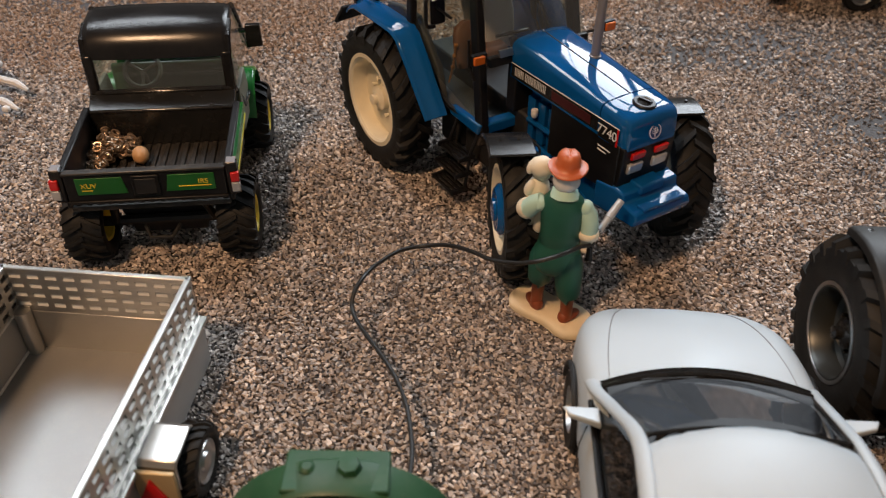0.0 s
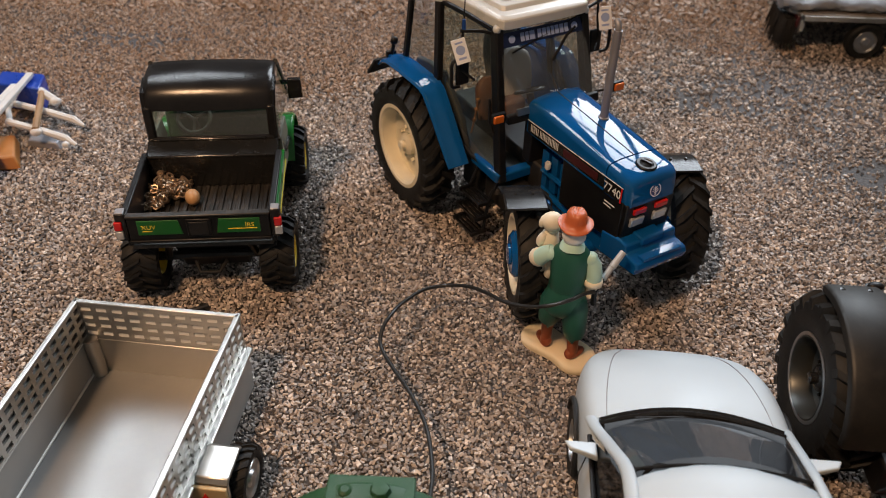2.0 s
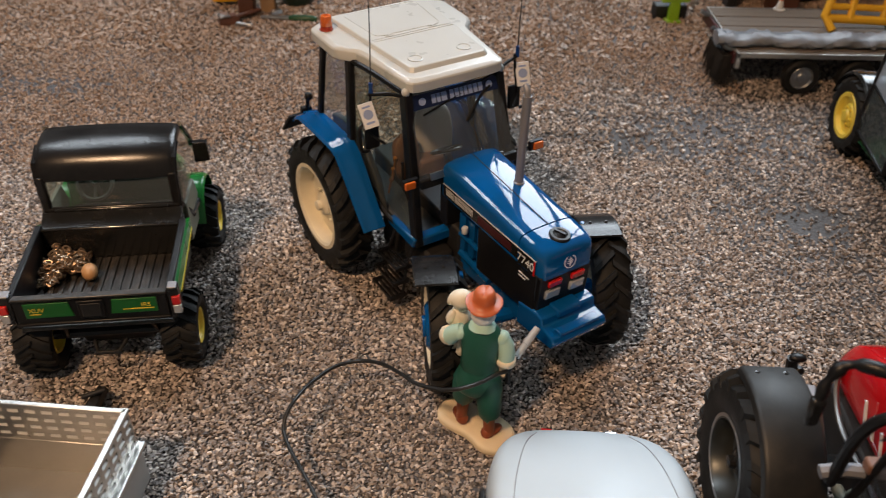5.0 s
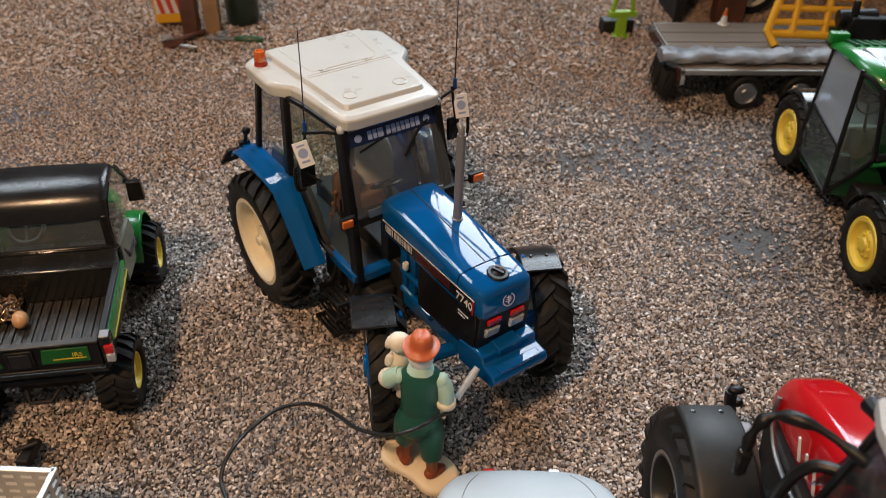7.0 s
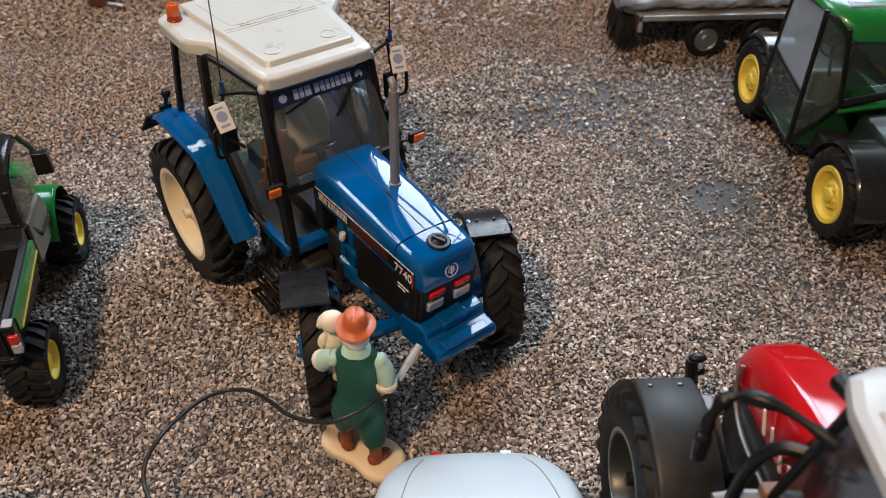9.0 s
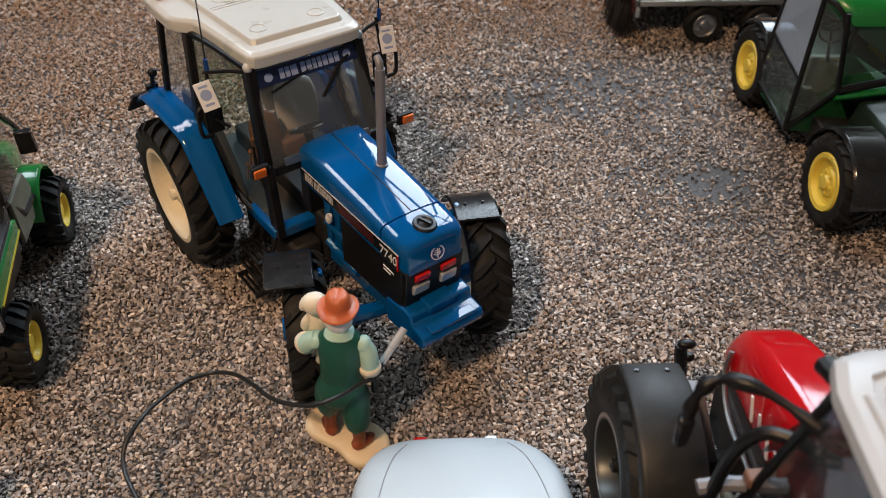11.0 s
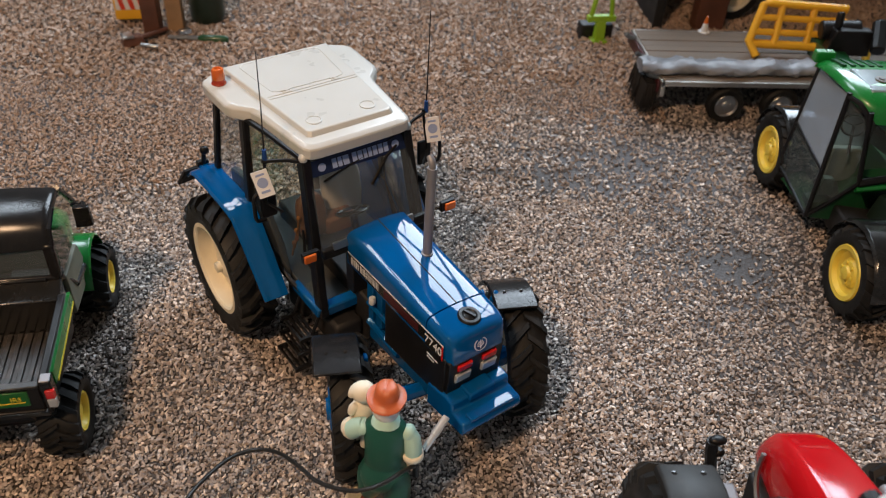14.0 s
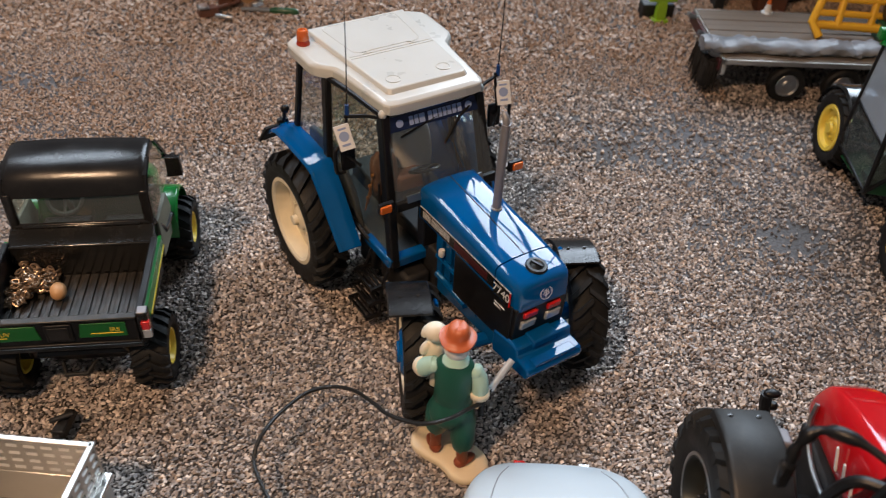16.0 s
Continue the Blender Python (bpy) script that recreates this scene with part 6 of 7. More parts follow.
    loft(bm, [sec(x, w, t, l) for x, w, t, l in ((66, 11.2, 60.0, 34), (70, 11.1, 59.6, 34), (80, 10.7, 57.6, 34), (92, 10.1, 54.6, 33), (102, 9.4, 51.4, 32), (108, 8.5, 48.2, 31), (112, 7.2, 44.2, 31), (113.6, 5.6, 38.4, 31), (114, 4.6, 35, 31))])
    part("bonnet", bm, RED, R, "glossy red sloping bonnet", subdiv=2, at=mm_pose(0, -3.0, 0))
    for s in (-1, 1):
        for k in range(4):
            bm = B()
            x = 70 + k * 5
            c = 11.7 - 0.02 * (x - 70)
            hull(bm, [(x, s * c - 3.25, 43), (x + 0.8, s * c - 3.25, 43), (x + 0.8, s * c - 2.75, 43), (x, s * c - 2.75, 43), (x + 3, s * c - 3.25, 48), (x + 3.6, s * c - 3.25, 48), (x + 3.6, s * c - 2.75, 48), (x + 3, s * c - 2.75, 48)])
            part("bonnet_flash", bm, STICKER_WHITE, R, "slanted white flash")
    bm = B()
    for s in (-1, 1):
        tube(bm, spline([(64, s * 12.6 - 3, 36), (74, s * 12.4 - 3, 35.5), (92, s * 11.8 - 3, 34), (102, s * 10.8 - 3, 38), (105, s * 9.6 - 3, 44)], 5), 0.7, 7)
    part("bonnet_trim", bm, STEEL, R, "grey trim line along the bonnet")
    bm = B()
    hull(bm, [(30, -8, 18), (104, -7, 18), (104, 7, 18), (30, 8, 18), (30, -9, 36), (106, -8, 36), (106, 8, 36), (30, 9, 36)])
    part("engine", bm, DARK, R, bevel=1.0)
    for s in (-1, 1):
        bm = B()
        box(bm, 60, 74, s * 11 - 2.0, s * 11 + 2.0, 22, 33)
        tube(bm, [(58, s * 13, 30), (78, s * 13, 28)], 1.6, 8)
        ball(bm, (70, s * 13.5, 34), 2.6, 2.0, 2.0, 10, 7)
        part("engine_pipe", bm, GREY_ENGINE, R, bevel=0.5)
    bm = B()
    tube(bm, [(88, -28, 23), (88, 28, 23)], 3.2, 10)
    part("front_axle", bm, DARK, R)
    bm = B()
    tube(bm, [(8, -30, 30), (8, 30, 30)], 4.5, 10)
    part("rear_axle", bm, DARK, R)
    # cab
    bm = B()
    prism(bm, [(-16, 32), (-16, 54), (4, 56), (16, 38), (46, 34), (46, 28), (-10, 28)], "y", -23, 23)
    part("cab_base", bm, DARK, R, bevel=1.0)
    for s in (-1, 1):
        for nm, p, q in (("front_pillar", (46, 19, 34), (33, 20, 93)), ("door_pillar", (6, 25, 50), (4, 23, 93)), ("rear_pillar", (-18, 25, 52), (-20, 23, 93))):
            bm = B()
            tube(bm, [(p[0], s * p[1], p[2]), (q[0], s * q[1], q[2])], 1.0, 8)
            part(nm, bm, BLACK, R)
        bm = B()
        hull(bm, [(45.6, s * 19.2, 36), (6, s * 25.2, 52), (6, s * 24.9, 52), (45.6, s * 18.9, 36), (33, s * 20.2, 92), (4, s * 23.2, 92), (4, s * 22.9, 92), (33, s * 19.9, 92)])
        part("door_glass", bm, GLASS_CAR, R, "clear door glazing").visible_shadow = False
        # rear fender
        bm = B()
        rows = []
        for k in range(9):
            a = radians(20 + k * 17)
            x, z = 33 * math.cos(a), 30 + 33 * math.sin(a)
            rows.append([(x, s * 23, z), (x, s * 40, z), (x, s * 41, z - 1.5), (x, s * 23, z - 1.2)])
        loft(bm, rows)
        part("rear_fender", bm, BLACK, R, "black rear wheel arch", bevel=0.4)
        # looping mirror arm with mirror at the front pillar
        bm = B()
        tube(bm, spline([(33, s * 19, 82), (40, s * 27, 84), (43.8, s * 33, 82.5), (43.2, s * 36.2, 78.5), (42, s * 37.0, 74)], 6), [1.5, 1.5, 1.2, 0.8, 0.8, 0.8, 1.0, 1.4, 1.5, 1.5, 1.4, 0.9, 0.85, 1.1, 1.5, 1.5, 1.2, 0.9, 0.9, 1.1, 1.3, 1.3, 1.2, 1.1, 1.0], 12)
        part("mirror_arm", bm, BLACK, R, "black jointed mirror arm")
        bm = B()
        hull(bm, [(40.4, s * 36.0, 68), (42.0, s * 36.0, 68), (42.0, s * 38.6, 68), (40.4, s * 38.6, 68), (40.8, s * 35.6, 75), (43.0, s * 35.6, 75), (43.0, s * 38.8, 75), (40.8, s * 38.8, 75)])
        part("mirror", bm, SATIN, R, bevel=1.1)
        bm = B()
        tube(bm, spline([(34, s * 12, 71), (39, s * 19, 72), (41.5, s * 23.5, 70), (42.5, s * 26, 62), (43, s * 26.6, 48)], 6), 1.3, 10)
        part("hand_rail", bm, BLACK, R, "black bent hand rail")
        bm = B()
        tube(bm, [(43, s * 12, 51), (44, s * 24, 51), (44, s * 29, 50)], 1.6, 8)
        part("rail_bracket", bm, GREYPIPE, R, "grey bracket at the hand rail")
        bm = B()
        box(bm, 41.4, 44.6, s * 18.7 - 2.2, s * 18.7 + 2.2, 52.4, 55.4)
        part("side_marker", bm, SEAT_BROWN, R, bevel=0.6)
        bm = B()
        tube(bm, [(33, s * 20, 93), (36, s * 20, 92.4), (38.5, s * 20, 92)], [1.2, 1.5, 1.9], 10)
        part("roof_lamp", bm, BLACK, R)
    bm = B()
    hull(bm, [(46.4, -18, 58), (46.1, -18, 58), (46.1, 18, 58), (46.4, 18, 58), (33.6, -19, 92), (33.3, -19, 92), (33.3, 19, 92), (33.6, 19, 92)])
    part("windscreen", bm, GLASS_CAR, R, "clear windscreen").visible_shadow = False
    bm = B()
    box(bm, 2, 16, -8, 8, 42, 48)
    hull(bm, [(0, -8, 48), (5, -8, 48), (5, 8, 48), (0, 8, 48), (-5, -7, 70), (-1, -7, 70), (-1, 7, 70), (-5, 7, 70)])
    part("seat", bm, GREY_SEAT, R, bevel=1.2)
    # the white roof, stepped in ridges
    def ring(d, z):
        pts = [(38, -15.5), (36.2, -20.8), (30, -23.0), (-16, -26), (-24, -21), (-24, 21), (-16, 26), (30, 23.0), (36.2, 20.8), (38, 15.5)]
        return [(6 + (x - 6) * (1 - d / 30), y * (1 - d / 26), z) for x, y in pts]
    bm = B()
    loft(bm, [ring(1.2, 92.4), ring(0, 93.2), ring(0, 95.6), ring(1.4, 96.6), ring(4.2, 97.0), ring(4.6, 96.2), ring(5.8, 96.2), ring(6.4, 97.4), ring(9.4, 97.8), ring(9.9, 97.0), ring(11.0, 97.0), ring(11.6, 98.0), ring(15, 98.2)])
    roof = part("roof", bm, WHITE_ROOF, R, "white cab roof with stepped ridges", angle=25)
    for s in (-1, 1):
        for k in range(2):
            bm = B()
            x = 22 - k * 24
            hull(bm, [(x - 9, s * 19.7 - 1.4, 96.4), (x + 7, s * 19.2 - 1.4, 96.4), (x + 7, s * 19.2 + 1.4, 96.4), (x - 9, s * 19.7 + 1.4, 96.4), (x - 8, s * 19.6 - 0.9, 97.7), (x + 6, s * 19.1 - 0.9, 97.7), (x + 6, s * 19.1 + 0.9, 97.7), (x - 8, s * 19.6 + 0.9, 97.7)])
            part("roof_ridge", bm, WHITE_ROOF, roof, bevel=0.4)
    for y in (-8, 8):
        bm = B()
        hull(bm, [(32.5, y - 5, 96.4), (35.5, y - 5, 96.4), (35.5, y + 5, 96.4), (32.5, y + 5, 96.4), (33, y - 4, 97.6), (35, y - 4, 97.6), (35, y + 4, 97.6), (33, y + 4, 97.6)])
        part("roof_ridge", bm, WHITE_ROOF, roof, bevel=0.4)
    # low red hose loop and black box beside the cab step
    bm = B()
    box(bm, 50, 60, 16, 24, 14, 26)
    box(bm, 40, 52, 16, 25, 10, 20)
    part("step_box", bm, BLACK, R, bevel=0.8)
    bm = B()
    tube(bm, spline([(24, 24, 14), (27, 29, 15), (32, 29, 14), (35, 24, 12)], 6), 0.9, 10)
    part("red_hose", bm, LAMP_RED, R, "short red hose loop")

    for ob in R.children:
        if ob.name.split(".")[0] in ("cab_base", "front_pillar", "door_pillar", "rear_pillar", "door_glass", "mirror_arm", "mirror", "hand_rail", "rail_bracket", "side_marker", "roof_lamp", "windscreen", "seat", "roof", "step_box", "red_hose"):
            ob.matrix_basis = mm_pose(19.5, 0, 2) @ ob.matrix_basis
        if ob.name.split(".")[0] in ("rear_wheel", "rear_fender"):
            ob.matrix_basis = mm_pose(8, 0, 0) @ ob.matrix_basis


red_tractor()


# ---- the green telehandler (local y forward) ----
def telehandler():
    J = thing("telehandler", 238.2, 308.6, -2.6, "green model telehandler with yellow rims and a glazed cab", "telehandler")
    for s in (-1, 1):
        for nm, y in (("rear_wheel", -49.5), ("front_wheel", 37)):
            bm = B()
            tyre_mesh(bm, 17.8, 10.6, 12.0, 1.5)
            t = part(nm, bm, RUBBER, J, "", angle=40, at=mm_pose(s * 28.0, y, 17.0, 0, 0, 90))
            tread(t, 17.8, 12.0, 18, 1.5)
            bm = B()
            o = -s
            lathe(bm, [(11.0, o * 4.6), (10.5, o * 5.6), (8.9, o * 5.4), (8.2, o * 3.6), (5.8, o * 3.0), (4.8, o * 4.2), (3.0, o * 4.4), (2.4, o * 5.4), (1.0, o * 5.6), (0.01, o * 5.6)], (0, 0, 0), "y", 36)
            lathe(bm, [(10.0, -o * 4.6), (9, -o * 4.2), (0.01, -o * 4)], (0, 0, 0), "y", 36)
            for k in range(6):
                a = 2 * math.pi * k / 6
                lathe(bm, [(0.7, o * 4.0), (0.7, o * 4.9), (0.01, o * 5.0)], (3.9 * math.cos(a), 0, 3.9 * math.sin(a)), "y", 8)
            part("rim", bm, YELLOW, t, "yellow dished rim")
            bm = B()
            rows = []
            for k in range(9):
                a = radians(10 + k * 20)
                yy, zz = y + 20.4 * math.cos(a), 17.0 + 20.4 * math.sin(a)
                rows.append([(s * 19, yy, zz), (s * 32, yy, zz), (s * 33.2, yy, zz - 1.2), (s * 32.6, yy, zz - 1.6), (s * 19, yy, zz - 1.2)])
            loft(bm, rows)
            part("mudguard", bm, BLACK_GLOSS, J, bevel=0.3)
    bm = B()
    hull(bm, [(-22, -58, 9), (24, -58, 9), (24, 62, 9), (-22, 62, 9), (-24, -58, 22), (26, -58, 22), (26, 62, 22), (-24, 62, 22)])
    part("chassis", bm, DARK, J, bevel=1.0)
    bm = B()
    hull(bm, [(-14, -60, 20), (30, -60, 20), (30, -18, 20), (-14, -18, 20), (-12, -58, 33), (28, -58, 35), (28, -18, 36), (-12, -18, 32)])
    part("engine_cover", bm, DARK_GREEN_BLACK, J, "dark green engine cover", bevel=1.5)
    bm = B()
    hull(bm, [(-32, -62, 17), (-20, -62, 17), (-20, -56, 17), (-32, -56, 17), (-32, -62, 25), (-20, -62, 25), (-20, -56, 26), (-32, -56, 26)])
    box(bm, -20, 30, -63, -58, 14, 24)
    tail = part("rear_bumper", bm, BLACK, J, "black rear bumper", bevel=0.6)
    # cab: sharp lower corner, glazed faces, green roof
    bm = B()
    hull(bm, [(-31.6, -9, 13), (-5, -14, 13), (-5, 24, 13), (-32.4, 24, 13), (-31.6, -9.5, 15.5), (-20, -16, 33.5), (4, -16, 37), (4, 24, 30), (-32.4, 24, 18)])
    part("cab_base", bm, GREEN_DARK, J, bevel=0.4)
    near, far = ((-32.2, -9.6, 14), (-33.4, -8.5, 70)), ((-33.0, 24, 18), (-32.0, 21, 66))
    mid, inner = ((-20.8, -17, 35.5), (-27.6, -17, 66.5)), ((3, -17, 44), (1, -16, 67))
    def along(post, z):
        p, q = post
        k = (z - p[2]) / (q[2] - p[2])
        return Vector([p[i] + (q[i] - p[i]) * k for i in range(3)])
    for p, q in (near, far, mid, inner, ((2, 24, 30), (1, 21, 66))):
        bm = B()
        tube(bm, [p, q], 1.0, 8)
        part("cab_pillar", bm, BLACK, J)
    for line, r in (([along(near, 36), along(far, 40)], 0.8), ([near[0], far[0]], 0.8), ([near[0], (-26, -13.5, 25), mid[0]], 0.9), ([mid[0], (3, -17, 41)], 1.6),
                    ([along(near, 68.5), (-30.8, -13.0, 68), (-28.0, -16.2, 65), along(mid, 60)], 1.0)):
        bm = B()
        tube(bm, line, r, 8)
        part("cab_rail", bm, BLACK, J)
    bm = B()
    tube(bm, [(-21, -16.6, 32.6), (8, -16.6, 36.6)], 1.5, 8)
    part("cab_sill", bm, GREEN, J, "green sill under the cab window")
    def pane(name, corners, mat, label):
        bm = B()
        n = (corners[1] - corners[0]).cross(corners[2] - corners[0]).normalized() * 0.15
        hull(bm, [c + n for c in corners] + [c - n for c in corners])
        part(name, bm, mat, J, label).visible_shadow = False
    pane("upper_side_glass", [along(near, 36.5), along(far, 40.5), along(far, 65.5), along(near, 69)], GLASS_GREY, "window glazing veiled pale for a reflected window")
    pane("lower_side_glass", [along(near, 15), along(far, 19), along(far, 39.5), along(near, 35.5)], GLASS_GREEN, "green-tinted lower glazing")
    pane("end_glass", [along(near, 16), along(mid, 36), along(mid, 61), along(near, 68)], GLASS_CLEAR_GREEN, "clear green-tinted end window")
    pane("quarter_glass", [along(mid, 42), along(inner, 45), along(inner, 66), along(mid, 65.5)], GLASS_CLEAR_GREEN, "clear green-tinted quarter window")
    # green roof, falling away to its front and drooping at its back edge
    crest = ((-18.5, -25.5, 64.6), (-16.5, -27.5, 67.6), (-13, -31.0, 69.6), (-7, -34.0, 71.2), (2, -35.0, 71.6), (12, -35.0, 70.4), (20, -34.6, 68.4), (24, -33.0, 66.4))
    bm = B()
    rows = []
    for y, xl, z in crest:
        rows.append([(xl, y, z - 1.8), (xl + 0.5, y, z - 0.4), (xl + 2.5, y, z + 0.7), (xl + 7, y, z + 1.3), (-14, y, z + 1.6), (-4, y, z + 1.3), (4, y, z + 0.4), (6, y, z - 1.4), (4.6, y, z - 2.2), (xl + 1.4, y, z - 2.4)])
    loft(bm, rows)
    roof = part("roof", bm, GREEN, J, "glossy green cab roof", angle=50)
    bm = B()
    hull(bm, [(-27, -11, 70.6), (-2, -11, 70.6), (-2, 5, 72.0), (-30, 5, 72.0), (-26, -10.4, 72.2), (-3, -10.4, 72.2), (-3, 4.4, 73.6), (-29, 4.4, 73.6)])
    part("roof_hatch", bm, GLASS_GREY, roof, "pale translucent roof hatch", bevel=0.4)
    bm = B()
    lathe(bm, [(2.4, 0), (2.4, 0.5), (1.2, 0.5), (1.2, 0.9), (0.01, 0.9)], (-20, -3, 72.8), "z", 18)
    part("roof_knob", bm, GREY_SEAT, roof)
    for k in range(5):
        bm = B()
        x = -30 + 3.6 * k
        hull(bm, [(x, 9, 71.4), (x + 1.8, 9, 71.4), (x + 1.8, 19, 69.4), (x, 19, 69.4), (x, 9, 72.9), (x + 1.8, 9, 72.9), (x + 1.8, 19, 70.7), (x, 19, 70.7)])
        part("roof_vent", bm, GREEN_DARK, roof, bevel=0.2)
    bm = B()
    box(bm, -35, -27, 21, 25, 67.5, 72)
    part("roof_lamp", bm, GREEN, roof, bevel=0.6)
    bm = B()
    hull(bm, [(-24, 4, 22), (-10, 4, 22), (-10, 16, 22), (-24, 16, 22), (-24, 4, 38), (-10, 4, 38), (-10, 8, 38), (-24, 8, 38)])
    part("seat", bm, GREY_SEAT, J, bevel=1.2)
    bm = B()
    box(bm, -32, -6, -8.5, -1, 17, 20)
    hull(bm, [(-30, -6, 22), (-22, -6, 22), (-22, -2, 22), (-30, -2, 22), (-28, -6, 30), (-24, -6, 30), (-24, -3, 30), (-28, -3, 30)])
    part("cab_floor", bm, DARK_GREEN_BLACK, J, bevel=0.4)
    bm = B()
    tube(bm, [(-21 + 5 * math.cos(a), 1 + 2 * math.sin(a), 51 + 3.6 * math.sin(a)) for a in (2 * math.pi * k / 20 for k in range(21))], 0.5, 6)
    tube(bm, [(-21, 1, 51), (-21, -3, 40)], 0.7, 6)
    for a in (0.4, 2.7, 4.7):
        tube(bm, [(-21, 1, 51), (-21 + 5 * math.cos(a), 1 + 2 * math.sin(a), 51 + 3.6 * math.sin(a))], 0.35, 6)
    part("steering_wheel", bm, BLACK, J)
    # boom and yellow fork frame reaching over the flatbed trailer
    bm = B()
    hull(bm, [(14, -50, 40), (28, -50, 40), (28, 90, 24), (14, 90, 24), (14, -50, 54), (28, -50, 54), (28, 90, 36), (14, 90, 36)])
    hull(bm, [(16, 88, 25), (26, 88, 25), (26, 128, 24), (16, 128, 24), (16, 88, 34), (26, 88, 34), (26, 128, 34), (16, 128, 34)])
    part("boom", bm, GREEN_DARK, J, "dark green telescopic boom", bevel=0.8)
    bm = B()
    hull(bm, [(24, 124, 24), (48, 124, 24), (48, 132, 24), (24, 132, 24), (26, 124, 38), (46, 124, 38), (46, 131, 38), (26, 131, 38)])
    tube(bm, [(22, 134, 34), (42, 132, 36)], 5.0, 14)
    tube(bm, [(28, 128, 38), (28, 130, 46)], 2.2, 8)
    tube(bm, [(48, 118, 30), (52, 132, 40)], 4.0, 10)
    part("headstock", bm, BLACK, J, "black tool headstock", bevel=0.8, at=mm_pose(-7.1, -11.0, 8.3) @ Matrix.Scale(0.96, 4))
    fork = B()
    tube(fork, [(-3.6, 134, 18), (-7.6, 140, 24), (-1.5, 148, 42), (2, 148, 43), (44, 146, 42)], 2.3, 10)
    tube(fork, [(-6, 142, 29), (44, 141, 29)], 1.9, 8)
    tube(fork, [(-4, 145, 36), (44, 143.5, 36)], 1.9, 8)
    tube(fork, [(-7.4, 140, 23), (58, 137, 23)], 2.4, 10)
    for x in (6, 24, 40):
        tube(fork, [(x, 138.6, 23), (x + 2.5, 147, 42)], 2.0, 8)
    tube(fork, [(34, 131, 18), (35, 137, 23)], 2.2, 10)
    tube(fork, [(57, 132, 18), (58, 137, 23)], 2.2, 10)
    part("fork_frame", fork, FORK_YELLOW, J, "yellow tubular fork frame", at=mm_pose(-11.6, -11.0, 7.7) @ Matrix.Scale(0.96, 4))


telehandler()


# ---- the flatbed trailer ----
def flatbed():
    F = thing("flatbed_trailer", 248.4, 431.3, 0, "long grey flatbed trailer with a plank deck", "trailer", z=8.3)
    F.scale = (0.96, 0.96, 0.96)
    bm = B()
    box(bm, -81, 90, -33, -31.4, 12.8, 15.6)
    box(bm, -81, -78.6, -33.2, -30.4, 7.0, 12.0)
    box(bm, -81, 90, 31.4, 33, 12.0, 15.6)
    box(bm, -81, -79, -33, 33, 11.0, 15.6)
    box(bm, -78, 90, -14, -11, 8, 12.6)
    box(bm, -78, 90, 11, 14, 8, 12.6)
    part("frame", bm, ALU, F, "pale metal side rails", bevel=0.3)
    for k in range(9):
        bm = B()
        y = -31 + k * 6.9
        box(bm, -80, 90, y, y + 6.4, 14.2, 15.9 + 0.25 * (k % 2))
        part("deck_plank", bm, WOOD_GREY, F, bevel=0.2)
    bm = B()
    box(bm, -82.4, -81, -31, 31, 8.5, 14.5)
    board = part("tail_board", bm, DARK_RED, F, "dark red tail board", bevel=0.3)
    for y in (-26, -2, 22):
        bm = B()
        tube(bm, [(-81, y, 14.5), (-85, y, 15.5), (-87, y, 17.0)], 1.4, 8)
        part("tie_ring", bm, STEEL, F)
    for x in (-43, -13):
        for s in (-1, 1):
            bm = B()
            lathe(bm, [(6.2, -2.6), (9.0, -3.1), (10.0, -1.8), (10.0, 1.8), (9.0, 3.1), (6.2, 2.6)], (0, 0, 0), "y", 36)
            t = part("wheel", bm, RUBBER, F, at=mm_pose(x, s * 30.0, 1.7))
            bm = B()
            lathe(bm, [(6.5, s * 2.2), (6.0, s * 2.8), (5.3, s * 1.8), (2.6, s * 1.9), (1.9, s * 2.8), (0.01, s * 3.0)], (0, 0, 0), "y", 28)
            part("rim", bm, STEEL, t, "bright silver rim")
    bm = B()
    rng = random.Random(9)
    for k in range(420):
        y = rng.uniform(-30, -4)
        x = -84 + rng.uniform(-4.0, 3.0)
        tube(bm, [(x, y, 12.5), (x - rng.uniform(-0.6, 2.2), y + rng.uniform(-1.2, 1.2), rng.uniform(-6.0, 2.0))], [0.4, 0.15], 4)
    part("brush", bm, BRUSH, F, "dark bristle fringe under the tail", kind="stuff")


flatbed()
bm = B()
rngw = random.Random(3)
rows = []
for k in range(64):
    x = -87 + k * 2.55
    a0 = 6.6 + 0.8 * math.sin(k * 0.42) + rngw.uniform(-0.7, 0.7)
    b0 = 3.3 + 0.4 * math.sin(k * 0.7 + 1) + rngw.uniform(-0.3, 0.3)
    rows.append([(x, a0 * math.cos(t) + 0.6 * math.sin(k * 0.23), b0 * math.sin(t) + b0 * 0.92) for t in (2 * math.pi * j / 24 for j in range(24))])
for row in rows:
    for j, (x, y, z) in enumerate(row):
        fold = rngw.uniform(-0.55, 0.55) + 0.5 * math.sin(0.5 * x + j * 1.3)
        row[j] = (x + rngw.uniform(-0.6, 0.6), y + fold * 0.8, max(0.0, z + fold * 0.6))
loft(bm, rows)
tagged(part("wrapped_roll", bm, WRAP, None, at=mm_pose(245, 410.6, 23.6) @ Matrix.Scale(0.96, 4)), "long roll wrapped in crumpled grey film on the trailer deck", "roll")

# ---- small things at the far edge ----
bm = B()
lathe(bm, [(3.4, 0), (3.4, 0.6), (2.2, 0.8), (0.5, 9.5), (0.01, 9.6)], (0, 0, 0), "z", 18)
cone = thing("traffic_cone", 210.8, 459.2, 0, "small orange and white traffic cone on the trailer deck", "cone", z=23.8)
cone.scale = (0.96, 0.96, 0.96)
part("cone_body", bm, WHITE, cone)
bm = B()
